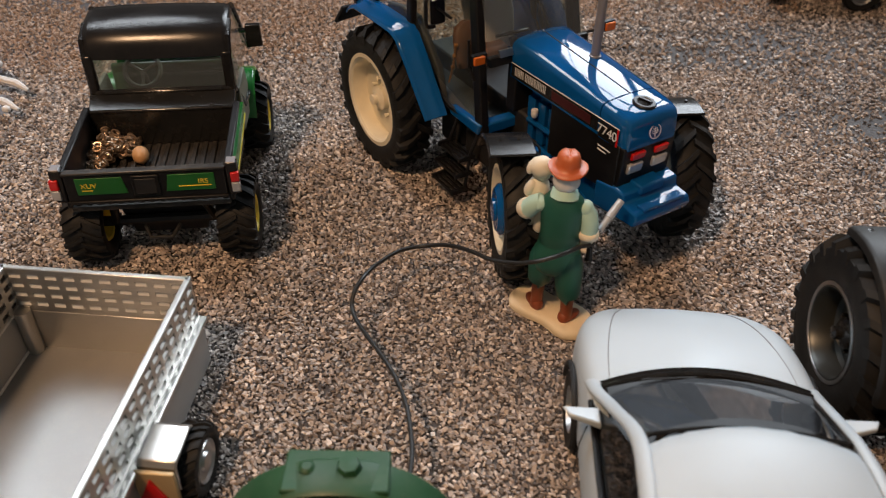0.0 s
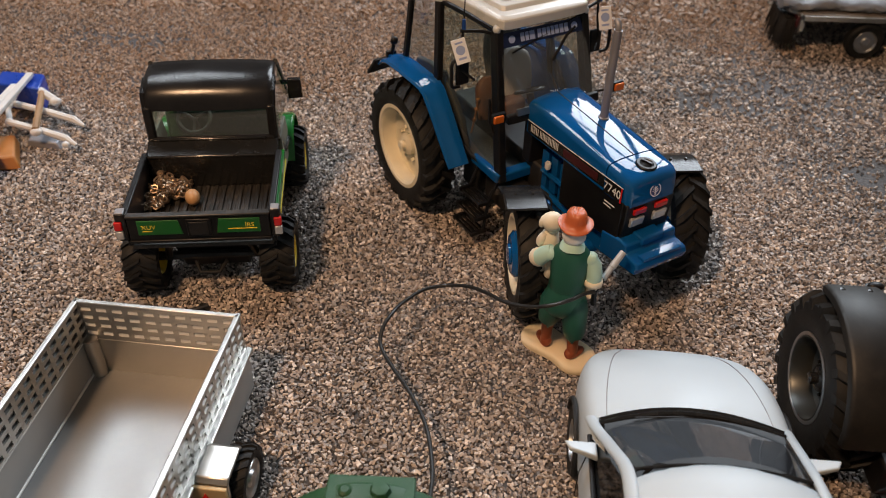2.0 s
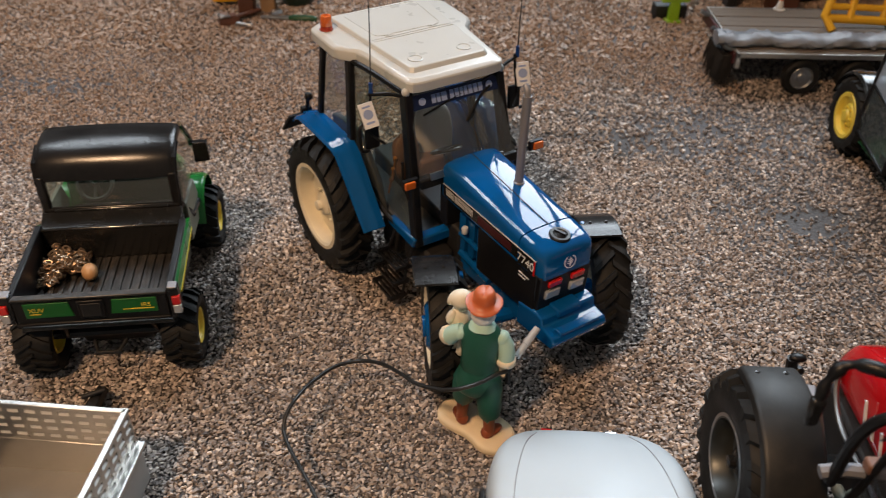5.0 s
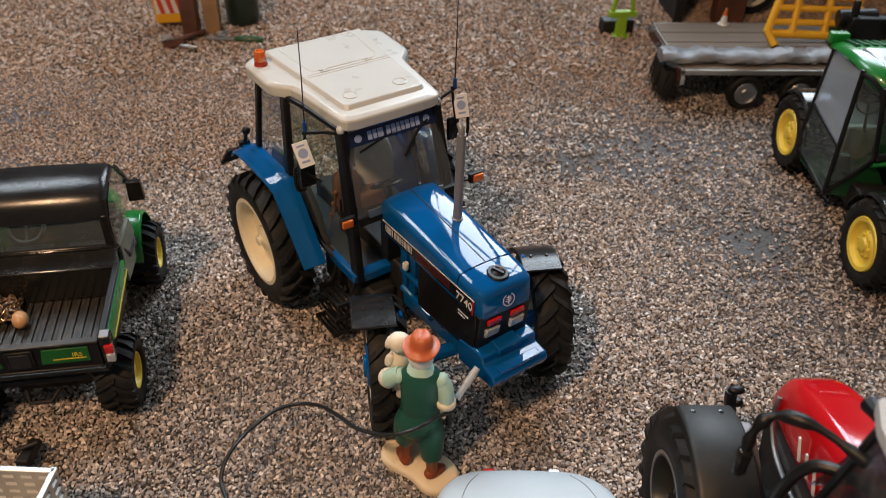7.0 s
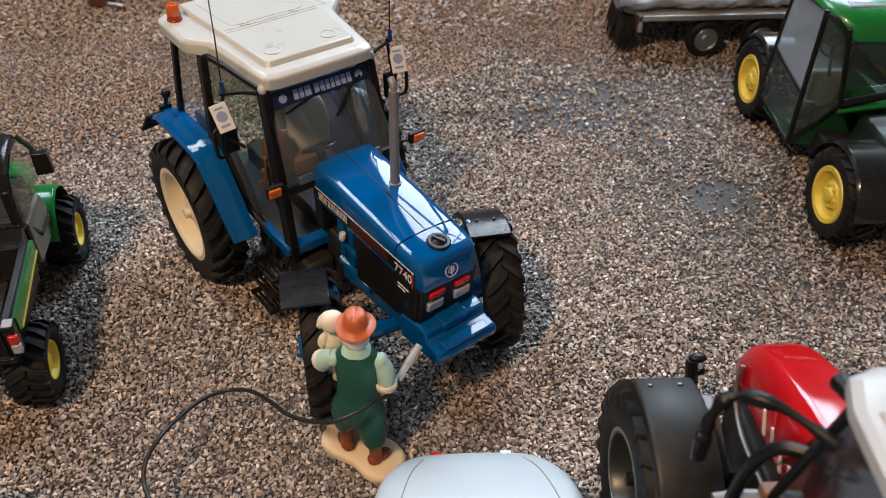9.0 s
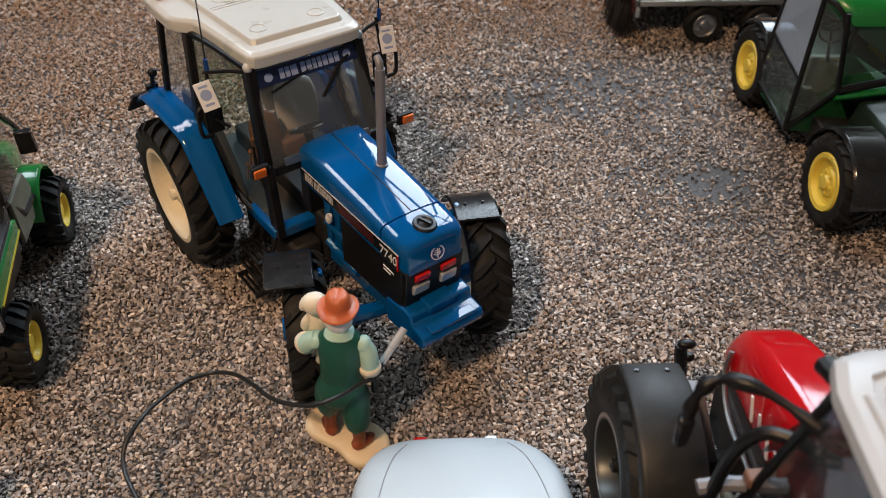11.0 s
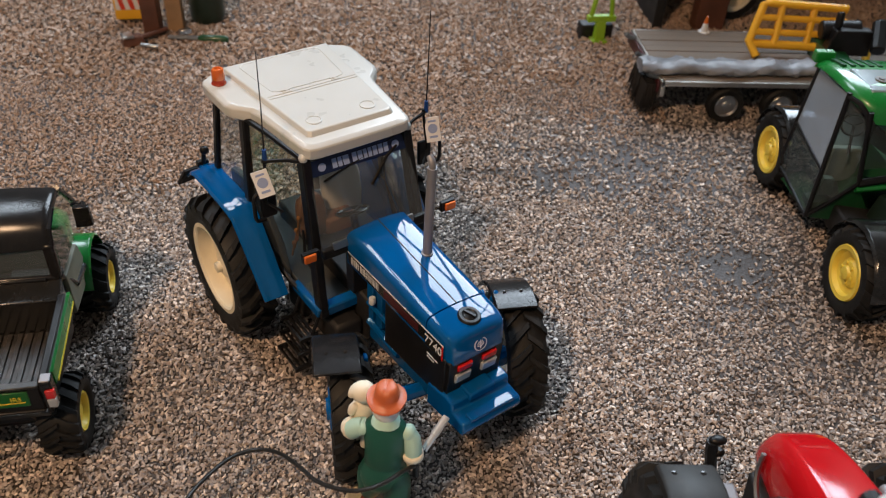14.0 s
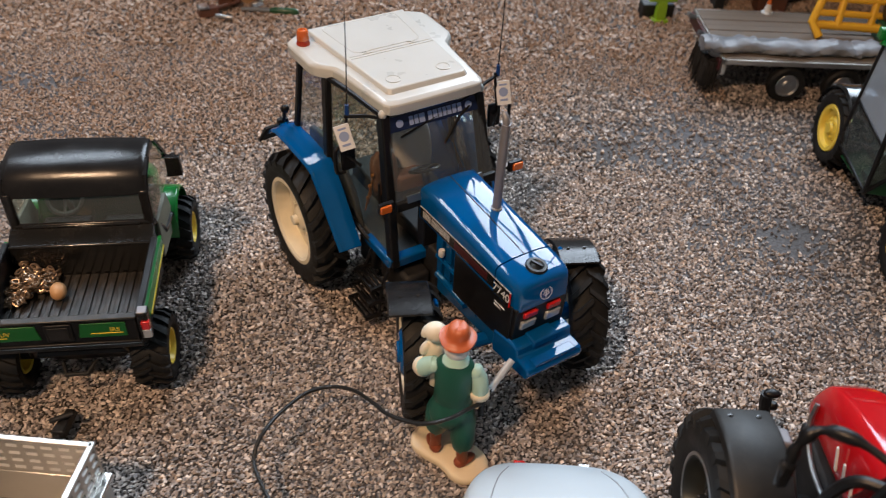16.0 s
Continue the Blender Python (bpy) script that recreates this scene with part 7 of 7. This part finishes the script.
lathe(bm, [(1.35, 5.6), (1.42, 5.6), (0.62, 9.4), (0.01, 9.8)], (0, 0, 0), "z", 18)
part("cone_tip", bm, LAMP_ORANGE, cone, "orange tip")


def post(name, x, y, w, d, h, rz, mat, label, category):
    bm = B()
    box(bm, -w / 2, w / 2, -d / 2, d / 2, 0, h)
    return tagged(part(name, bm, mat, None, bevel=0.6, at=mm_pose(x, y, 0, 0, 0, rz)), label, category)


post("timber_post", 238, 522, 19, 10, 90, 2, BROWN_WOOD, "dark brown wooden post behind the flatbed trailer", "post")
bm = B()
lathe(bm, [(13.5, -5), (18, -5.4), (20, -3), (20, 3), (18, 5.4), (13.5, 5)], (0, 0, 0), "y", 36)
spare = tagged(new("spare_wheel"), "big cream-rimmed wheel standing behind the trailer", "wheel")
spare.matrix_world = mm_pose(256, 536, 20, 0, 0, 15)
part("tyre", bm, RUBBER, spare)
bm = B()
lathe(bm, [(13.8, -4.4), (13.0, -5.2), (10.4, -4.6), (10.4, 4.6), (13.8, 4.4)], (0, 0, 0), "y", 36)
part("rim", bm, CREAM, spare, "cream open rim")
shed = thing("machine_shed", 312, 548, 0, "dark open machine shed at the back of the yard", "shed")
bm = B()
box(bm, -110, 150, 30, 36, 0, 120)
box(bm, -110, -104, -30, 30, 0, 120)
part("shed_wall", bm, DARK, shed)
bm = B()
box(bm, -114, 154, -34, 38, 120, 124)
part("shed_roof", bm, BROWN_WOOD, shed)

L = thing("lime_stand", 162.5, 497, 6, "lime green plastic stand with an open frame", "stand")
bm = B()
tube(bm, [(-6.5, 0, 15), (-4.6, 0, 29), (-3.4, 0, 34)], 1.5, 8)
tube(bm, [(6.5, 0, 15), (4.6, 0, 29), (3.4, 0, 34)], 1.5, 8)
box(bm, -8.6, 8.6, -2.2, 2.2, 13, 16.6)
box(bm, -5, 5, -1.8, 1.8, 27, 30)
part("upper_frame", bm, LIME, L, bevel=0.5)
bm = B()
hull(bm, [(-3.0, -2.8, 0.4), (3.4, -2.8, 0.4), (3.4, 2.4, 0.4), (-3.0, 2.4, 0.4), (-2.6, -2, 13.4), (3.0, -2, 13.4), (3.0, 2, 13.4), (-2.6, 2, 13.4)])
box(bm, -4.6, 4.8, -4.4, 3.2, 0, 2.0)
part("foot", bm, LIME, L, bevel=0.6)
bm = B()
box(bm, -10, 10, 3, 12, 0, 9)
part("ballast", bm, DARK, L, "dark block behind the foot", bevel=0.8)

# warning sign, brown post and loose tools
S = thing("warning_board", -114, 511, 8, "yellow board with red and white warning stripes", "warning board")
bm = B()
box(bm, -9, 9, -0.8, 0.8, 2, 34)
part("board", bm, FORK_YELLOW, S, bevel=0.4)
bm = B()
box(bm, -8.0, 8.6, -1.1, -0.7, 8, 21)
stripes = part("striped_panel", bm, WHITE, S, "white panel with red diagonal stripes")
for k in range(3):
    bm = B()
    x = -7.8 + 5.4 * k
    hull(bm, [(x + 2.6, -1.3, 8.2), (x + 5.2, -1.3, 8.2), (x + 5.2, -1.05, 8.2), (x + 2.6, -1.05, 8.2), (x, -1.3, 20.8), (x + 2.8, -1.3, 20.8), (x + 2.8, -1.05, 20.8), (x, -1.05, 20.8)])
    part("stripe", bm, STRIPE_RED, stripes)
bm = B()
box(bm, -7, 7, -3, 3, 0, 2.2)
part("board_foot", bm, DARK, S, bevel=0.5)
post("timber_post", -98.5, 496, 9.5, 8, 80, -4, BROWN_WOOD, "dark brown wooden post beside the warning board", "post")
post("timber_post", -87, 503, 9, 8, 80, 3, TAN_WOOD, "tan wooden post beside the warning board", "post")
bm = B()
lathe(bm, [(5, 0), (9, 1), (10, 4), (10, 26), (8, 30), (0.01, 31)], (0, 0, 0), "z", 24)
tagged(part("dark_drum", bm, DARK_GREEN_BLACK, None, at=mm_pose(-71, 516, 0)), "near-black green drum behind the posts", "drum")

V = thing("vice", -106, 480, 25, "rust-brown workshop vice lying on the gravel", "vice", z=0.8)
bm = B()
hull(bm, [(-7, -4, 0), (6, -4, 0), (6, 4, 0), (-7, 4, 0), (-6, -3, 5), (4, -3, 5), (4, 3, 5), (-6, 3, 5)])
tube(bm, [(4, 0, 3), (20, 6, 3.2)], 1.5, 8)
part("body", bm, BROWN_WOOD, V, "", bevel=0.9)
bm = B()
hull(bm, [(-7, -4.4, 5), (0, -4.4, 5), (0, 3, 5), (-7, 3, 5), (-6, -4, 6.4), (-1, -4, 6.4), (-1, 2.6, 6.4), (-6, 2.6, 6.4)])
tube(bm, [(2, -6, 1.5), (10, -12, 1.2)], 1.4, 8)
part("jaw", bm, STEEL, V, "bare metal jaw", bevel=0.5)
Q = thing("screwdriver", -69, 486, -3, "screwdriver with a dark green handle lying on the gravel", "tool", z=1.9)
bm = B()
tube(bm, [(-20, 0, 0), (-3, 0, 0)], [1.2, 1.6], 10)
part("blade", bm, STEEL, Q)
bm = B()
tube(bm, [(-3, 0, 0), (0, 0, 0), (12, 0, 0), (14, 0, 0)], [1.5, 2.3, 2.2, 1.4], 12)
part("handle", bm, GREEN_DARK, Q)
bm = B()
hull(bm, [(-4, -2, 0), (4, -2.6, 0), (4.4, 2.4, 0), (-3.6, 2, 0), (-3, -1.6, 3), (3.4, -2, 3.4), (3.6, 1.8, 3), (-3, 1.6, 2.8)])
tagged(part("metal_block", bm, STEEL, None, bevel=0.6, at=mm_pose(-81, 494, 1.0, 0, 0, 25)), "small bare metal block on the gravel", "block")

# ---- the plough at the edge of the yard ----
P = thing("plough", -205, 294, 33, "blue, white and orange plough implement resting on gravel", "plough")
for pts in (((4, 22), (9, 34), (25.5, 21), (20.5, 6)), ((-16, -30), (-14, -20), (-4.6, -25), (-7, -44))):
    bm = B()
    loft(bm, [[(x, y, 2.0) for x, y in pts], [(x, y, 12.5) for x, y in pts], [(x * 0.98 + 0.2, y * 0.98 + 0.3, 14.0) for x, y in pts]])
    part("end_plate", bm, PLOUGH_BLUE, P, "bright blue end plate", bevel=0.8)
bm = B()
for a, b, z in (((19.7, 19.0), (-6.5, -26), 15.0), ((12.0, 15.0), (-12, -22), 13.0)):
    way = (Vector((*b, 0)) - Vector((*a, 0))).normalized()
    side = Vector((-way.y, way.x, 0)) * 1.5
    p, q = Vector((*a, z)), Vector((*b, z))
    hull(bm, [p - side, q - side, q + side, p + side, p - side + Vector((0, 0, 2)), q - side + Vector((0, 0, 2)), q + side + Vector((0, 0, 2)), p + side + Vector((0, 0, 2))])
part("drawbar", bm, WHITE, P, "flat white bars", bevel=0.4)
for a, b in (((6, 9.8), (32.4, -20)), ((4, -10), (26, -34.7))):
    bm = B()
    tube(bm, [(a[0], a[1], 10), ((a[0] + b[0]) / 2, (a[1] + b[1]) / 2, 9), (b[0] - 3, b[1] + 4, 7), (b[0], b[1], 5)], [1.5, 1.4, 1.7, 0.7], 8)
    part("fork_arm", bm, WHITE, P)
bm = B()
tube(bm, [(13, 13, 13), (6, 2, 10), (5, -11, 10)], 1.2, 8)
tube(bm, [(21, 8, 12), (25, -2, 11)], 1.9, 8)
ball(bm, (25, -3, 11), 2.6, 2.2, 1.8)
ball(bm, (22, -36, 7), 1.6, 1.6, 1.4)
ball(bm, (13, -25, 10), 2.4, 2.0, 1.7)
part("white_frame", bm, WHITE, P, "white tubular cross frame")
bm = B()
tube(bm, [(21.2, 4.8, 12.5), (13, -25, 11)], 1.5, 8)
part("cross_shaft", bm, TAN_WOOD, P, "tan wooden shaft")
bm = B()
hull(bm, [(-8, -32, 0.6), (3, -36, 0.6), (6, -14, 0.6), (-4, -10, 0.6), (-8, -30, 6), (2, -33, 6), (5, -15, 6), (-4, -12, 6)])
part("beam", bm, RUST_ORANGE, P, "orange-brown beam", bevel=0.8)
bm = B()
hull(bm, [(8, -18, 0.4), (20, -28, 0.4), (27, -16, 0.4), (14, -6, 0.4), (9, -18, 3.5), (19, -26, 3.5), (25, -16, 3.5), (14, -8, 3.5)])
part("share", bm, GREYPIPE, P, "dull grey share plate", bevel=0.6)

# ---- the green tank at the front ----
G2 = thing("slurry_tank", -18.0, 57, 0, "dark green tank with a bolted top plate", "tank", z=0.8)
bm = B()
rows = []
for y, k in ((-40, 0.80), (-36, 0.96), (-30, 1.0), (26, 1.0), (33, 0.97), (38, 0.84)):
    rows.append([(21.5 * k * math.cos(a), y, 19 + 17 * k * math.sin(a)) for a in (2 * math.pi * i / 40 for i in range(40))])
loft(bm, rows)
part("shell", bm, TANK_GREEN, G2, "dark green barrel shell", angle=40)
bm = B()
lathe(bm, [(22.4, -2), (22.9, -1), (22.9, 5.4), (22.2, 6.0), (17, 6.0), (17, -2)], (0, 28, 18.6), "y", 48)
part("end_ring", bm, TANK_GREEN, G2, "raised green ring", bevel=0.3)
bm = B()
hull(bm, [(-9.6, 27, 32), (9.6, 27, 32), (9.6, 37, 32), (-9.6, 37, 32), (-9.5, 27, 40.6), (9.5, 27, 40.6), (9.3, 36.4, 40.0), (-9.3, 36.4, 40.0)])
plate = part("top_plate", bm, TANK_GREEN, G2, "flat green bolted plate", bevel=0.4)
bm = B()
lathe(bm, [(1.5, -0.5), (1.5, 1.4), (0.9, 1.9), (0.01, 1.9)], (-5.2, 31.6, 39.8), "z", 10)
part("bolt", bm, TANK_GREEN, plate, "small hexagon bolt", angle=25)
bm = B()
lathe(bm, [(2.4, -0.5), (2.4, 1.4), (1.9, 2.6), (0.01, 2.8)], (2.2, 31.6, 39.8), "z", 7)
part("bolt", bm, TANK_GREEN, plate, "large hexagon bolt", angle=25)
bm = B()
hull(bm, [(-6, -6, 34), (4, -6, 34), (4, 27.2, 34), (-6, 27.2, 34), (-5.6, -6, 37.6), (3.6, -6, 37.6), (3.6, 27.2, 38.6), (-5.6, 27.2, 38.6)])
part("top_channel", bm, TANK_GREEN, G2, bevel=0.4)
bm = B()
for x in (-15, 15):
    hull(bm, [(x - 4, -26, 0), (x + 4, -26, 0), (x + 4, 24, 0), (x - 4, 24, 0), (x - 3, -26, 9), (x + 3, -26, 9), (x + 3, 24, 9), (x - 3, 24, 9)])
part("cradle", bm, DARK, G2, bevel=0.5)

# ---- hose and lance ----
H = thing("pressure_hose", 0, 0, 0, "thin black pressure hose with a metal spray lance", "hose")
bm = B()
line = [(-6.4, 93.0, 19.0), (-6.2, 104.0, 16.8), (-6.0, 114.0, 15.6), (-8.1, 127.3, 15.0), (-12.4, 138.4, 14.5), (-19.1, 150.1, 14.0), (-22.2, 155.6, 14.0), (-23.8, 160.2, 14.5), (-23.3, 163.8, 16.5), (-21.6, 167.9, 17.5), (-19.4, 173.1, 17.0), (-17.1, 178.0, 15.5), (-13.8, 182.9, 14.5), (-10.3, 186.4, 13.5), (-4.7, 187.9, 13.5), (1.8, 183.7, 17.0), (8.0, 176.1, 21.0), (13.1, 169.6, 23.5), (19.6, 164.7, 26.5), (25.1, 162.2, 29.5), (30.8, 163.2, 31.0), (35.4, 166.8, 30.5), (38.6, 169.6, 29.0)]
tube(bm, spline(line, 8), 0.6, 10)
part("hose", bm, HOSE, H)
tip, grip = Vector((47.4, 179.6, 36.4)), Vector((38.4, 171.0, 27.2))
way = (tip - grip).normalized()
bm = B()
tube(bm, [grip, grip + way * 5.5], [1.05, 0.95], 8)
tube(bm, [grip + way * 1.0, grip + way * 0.4 + Vector((0.6, -0.6, -4.2))], 0.9, 8)
part("gun", bm, BLACK, H, "dark spray gun grip")
bm = B()
tube(bm, [grip + way * 5.0, grip + way * 9.6, grip + way * 9.8, tip], [0.95, 0.95, 1.15, 1.0], 10)
part("lance", bm, LANCE_PALE, H, "pale metal lance")

# ---- the painted farmer figurine: one solid mesh in several paints ----
bm = B()
FB = [FIG_BASE, FIG_BROWN, FIG_GREEN, FIG_SHIRT, FIG_SKIN, FIG_DOG, FIG_HAT, WHITE]
out = spline([(-12.0, 4.6, 0), (-9.6, 8.4, 0), (-4.4, 9.0, 0), (1.0, 5.6, 0), (6.5, 4.0, 0), (11.2, 0.4, 0), (12.2, -4.6, 0), (9.0, -9.0, 0), (3.4, -9.4, 0), (-1.8, -5.2, 0), (-7.6, -2.6, 0), (-11.4, 0.4, 0), (-12.0, 4.6, 0)], 4)[:-1]
loft(bm, [[(p.x, p.y, 0) for p in out], [(p.x * 1.02, p.y * 1.02, 1.0) for p in out], [(p.x * 0.99, p.y * 0.99, 2.0) for p in out], [(p.x * 0.9, p.y * 0.9, 2.5) for p in out]], mat=0)
LB = ((-4.2, -0.2, 12.4), (4.4, -4.2, 11.2))
for (fx, fy, hem), turn in zip(LB, (0.62, -0.80)):
    q = Matrix.Rotation(turn, 3, "Z")
    way = q @ Vector((0, 1, 0))
    ball(bm, Vector((fx, fy, 3.7)) + way * 1.5, 1.75, 3.3, 1.5, 16, 10, 1, q)
    ball(bm, Vector((fx, fy, 3.9)) - way * 0.5, 1.8, 2.0, 2.0, 14, 10, 1, q)
    tube(bm, [(fx, fy, 3.0), (fx, fy, 6.0), (fx * 0.97, fy, 9.0), (fx * 0.95, fy, hem + 1.0)], [1.75, 1.65, 1.8, 2.1], 12, 1)
    tube(bm, [(fx * 0.96, fy, hem + 0.5), (fx * 0.96, fy, hem), (fx * 0.95, fy, hem + 0.5), (fx * 0.93, fy * 0.95, hem + 2.6), (fx * 0.88, fy * 0.8 - 0.3, hem + 5.0), (fx * 0.78, fy * 0.5, 20.4), (fx * 0.6, fy * 0.3, 24.0)], [1.9, 2.7, 3.15, 3.5, 3.75, 4.1, 3.6], 18, 2)
# seat and trunk, narrow at the waist
rings = []
for z, w, d, y0 in ((17.6, 4.6, 3.2, -1.4), (19.2, 6.4, 4.4, -1.3), (21.6, 7.1, 5.1, -1.0), (24.2, 6.7, 5.0, -0.7), (26.6, 5.9, 4.5, -0.4), (27.3, 5.65, 4.3, -0.3), (27.6, 5.85, 4.45, -0.3), (30.5, 5.7, 4.2, 0.1), (34.0, 5.95, 4.1, 0.5), (37.2, 6.1, 3.8, 0.8), (39.6, 5.7, 3.3, 1.1), (41.0, 4.4, 2.7, 1.3), (41.8, 3.0, 2.3, 1.5)):
    rings.append([(0.93 * w * math.copysign(abs(math.cos(a)) ** 0.85, math.cos(a)), y0 + d * math.sin(a), z) for a in (2 * math.pi * k / 28 for k in range(28))])
loft(bm, rings, mat=2)
# shoulders and arms: mint sleeves, rolled cream cuffs, bare forearms
ball(bm, (5.9, 0.9, 37.6), 2.0, 2.4, 2.2, 14, 9, 3)
tube(bm, [(5.8, 0.9, 37.8), (6.9, 0.5, 35.8), (7.4, 0.0, 33.0), (7.4, -0.1, 30.6)], [1.9, 2.35, 2.4, 2.3], 16, 3)
tube(bm, [(7.4, -0.1, 31.2), (7.4, -0.1, 30.9), (7.4, 0.0, 29.4), (7.4, 0.0, 28.9)], [2.4, 2.85, 2.9, 2.3], 16, 5)
tube(bm, [(7.4, 0.0, 29.4), (7.3, 0.6, 26.6), (7.2, 1.2, 24.8)], [1.9, 1.8, 1.6], 12, 4)
ball(bm, (7.3, 0.8, 24.6), 1.7, 1.9, 1.6, 12, 8, 4)
ball(bm, (-5.9, 1.0, 37.6), 2.0, 2.4, 2.2, 14, 9, 3)
tube(bm, [(-5.4, 1.0, 38.4), (-7.6, 1.4, 36.6), (-9.0, 2.4, 34.2)], [2.1, 2.5, 2.5], 16, 3)
tube(bm, [(-8.8, 2.2, 34.9), (-9.1, 2.6, 34.4), (-9.6, 3.8, 33.2), (-9.7, 4.0, 33.0)], [2.5, 2.95, 2.9, 2.3], 16, 5)
tube(bm, [(-9.4, 3.6, 33.4), (-8.2, 6.2, 33.2), (-4.0, 7.4, 33.4)], [2.1, 2.0, 1.7], 12, 4)
# collar, white-haired head, soft hat with a pinched crown
tube(bm, [(0, 1.3, 40.6), (0, 1.4, 41.4), (0, 1.5, 42.4), (0, 1.6, 42.5)], [4.0, 3.6, 3.2, 2.4], 20, 3)
ball(bm, (0, 2.1, 46.0), 3.2, 3.5, 4.0, 18, 12, 4)
ball(bm, (0, 0.9, 45.2), 3.5, 3.0, 3.4, 16, 10, 7)
rows = []
for r, z in ((0.3, 48.3), (3.6, 48.4), (5.3, 48.0), (5.8, 48.3), (5.7, 48.7), (4.6, 48.8), (3.6, 49.3), (3.45, 50.2), (3.3, 51.6), (2.8, 52.6), (1.9, 53.0), (0.3, 52.6)):
    ring = []
    for k in range(28):
        a = 2 * math.pi * k / 28
        droop = 0.35 * math.cos(2 * a) * max(0.0, (r - 3.6) / 1.7)
        pinch = -0.5 * max(0.0, (z - 51) / 2) * max(0.0, 1 - abs(math.cos(a)) * 2.2)
        ring.append((r * 0.89 * math.cos(a), 2.1 + r * 0.95 * math.sin(a), z + droop + pinch))
    rows.append(ring)
loft(bm, rows, mat=6)
# the cream dog held against the shoulder: blocky head with hanging ears, body and legs
q = Matrix.Rotation(0.3, 3, "Y")
ball(bm, (-7.0, 6.6, 37.6), 3.1, 3.0, 4.6, 16, 11, 5)
ball(bm, (-6.6, 5.6, 45.6), 3.3, 3.0, 2.9, 16, 11, 5)
ball(bm, (-6.6, 7.2, 43.2), 2.6, 2.6, 2.8, 14, 9, 5)
ball(bm, (-9.3, 5.6, 45.2), 1.2, 1.7, 2.2, 12, 8, 5, q)
ball(bm, (-3.8, 6.4, 45.0), 1.1, 1.7, 2.2, 12, 8, 5, q.transposed())
ball(bm, (-6.6, 8.8, 44.0), 1.5, 1.9, 1.5, 12, 8, 5)
ball(bm, (-9.2, 5.2, 39.0), 1.5, 1.6, 2.6, 12, 8, 5, q)
tube(bm, [(-5.8, 4.8, 34.0), (-5.6, 3.8, 30.0), (-5.9, 3.6, 27.2), (-6.0, 3.6, 26.4)], [2.0, 1.6, 1.6, 1.0], 12, 5)
tube(bm, [(-8.4, 5.4, 33.6), (-8.3, 5.0, 29.8), (-8.8, 5.2, 28.0), (-8.9, 5.2, 27.4)], [1.8, 1.5, 1.5, 0.9], 12, 5)
# slight unevenness of the cast and painted surface
for v in bm.verts:
    if v.co.z > 3:
        v.co += 0.16 * Vector(noise.noise_vector(v.co * 0.45)) + 0.07 * Vector(noise.noise_vector(v.co * 1.4))
fig = part("farmer_figurine", bm, FB, None, angle=60, at=mm_pose(31.0, 173.2, 0.9, 0, 0, -10))
tagged(fig, "painted farmer figurine in green overalls carrying a small dog", "figurine")
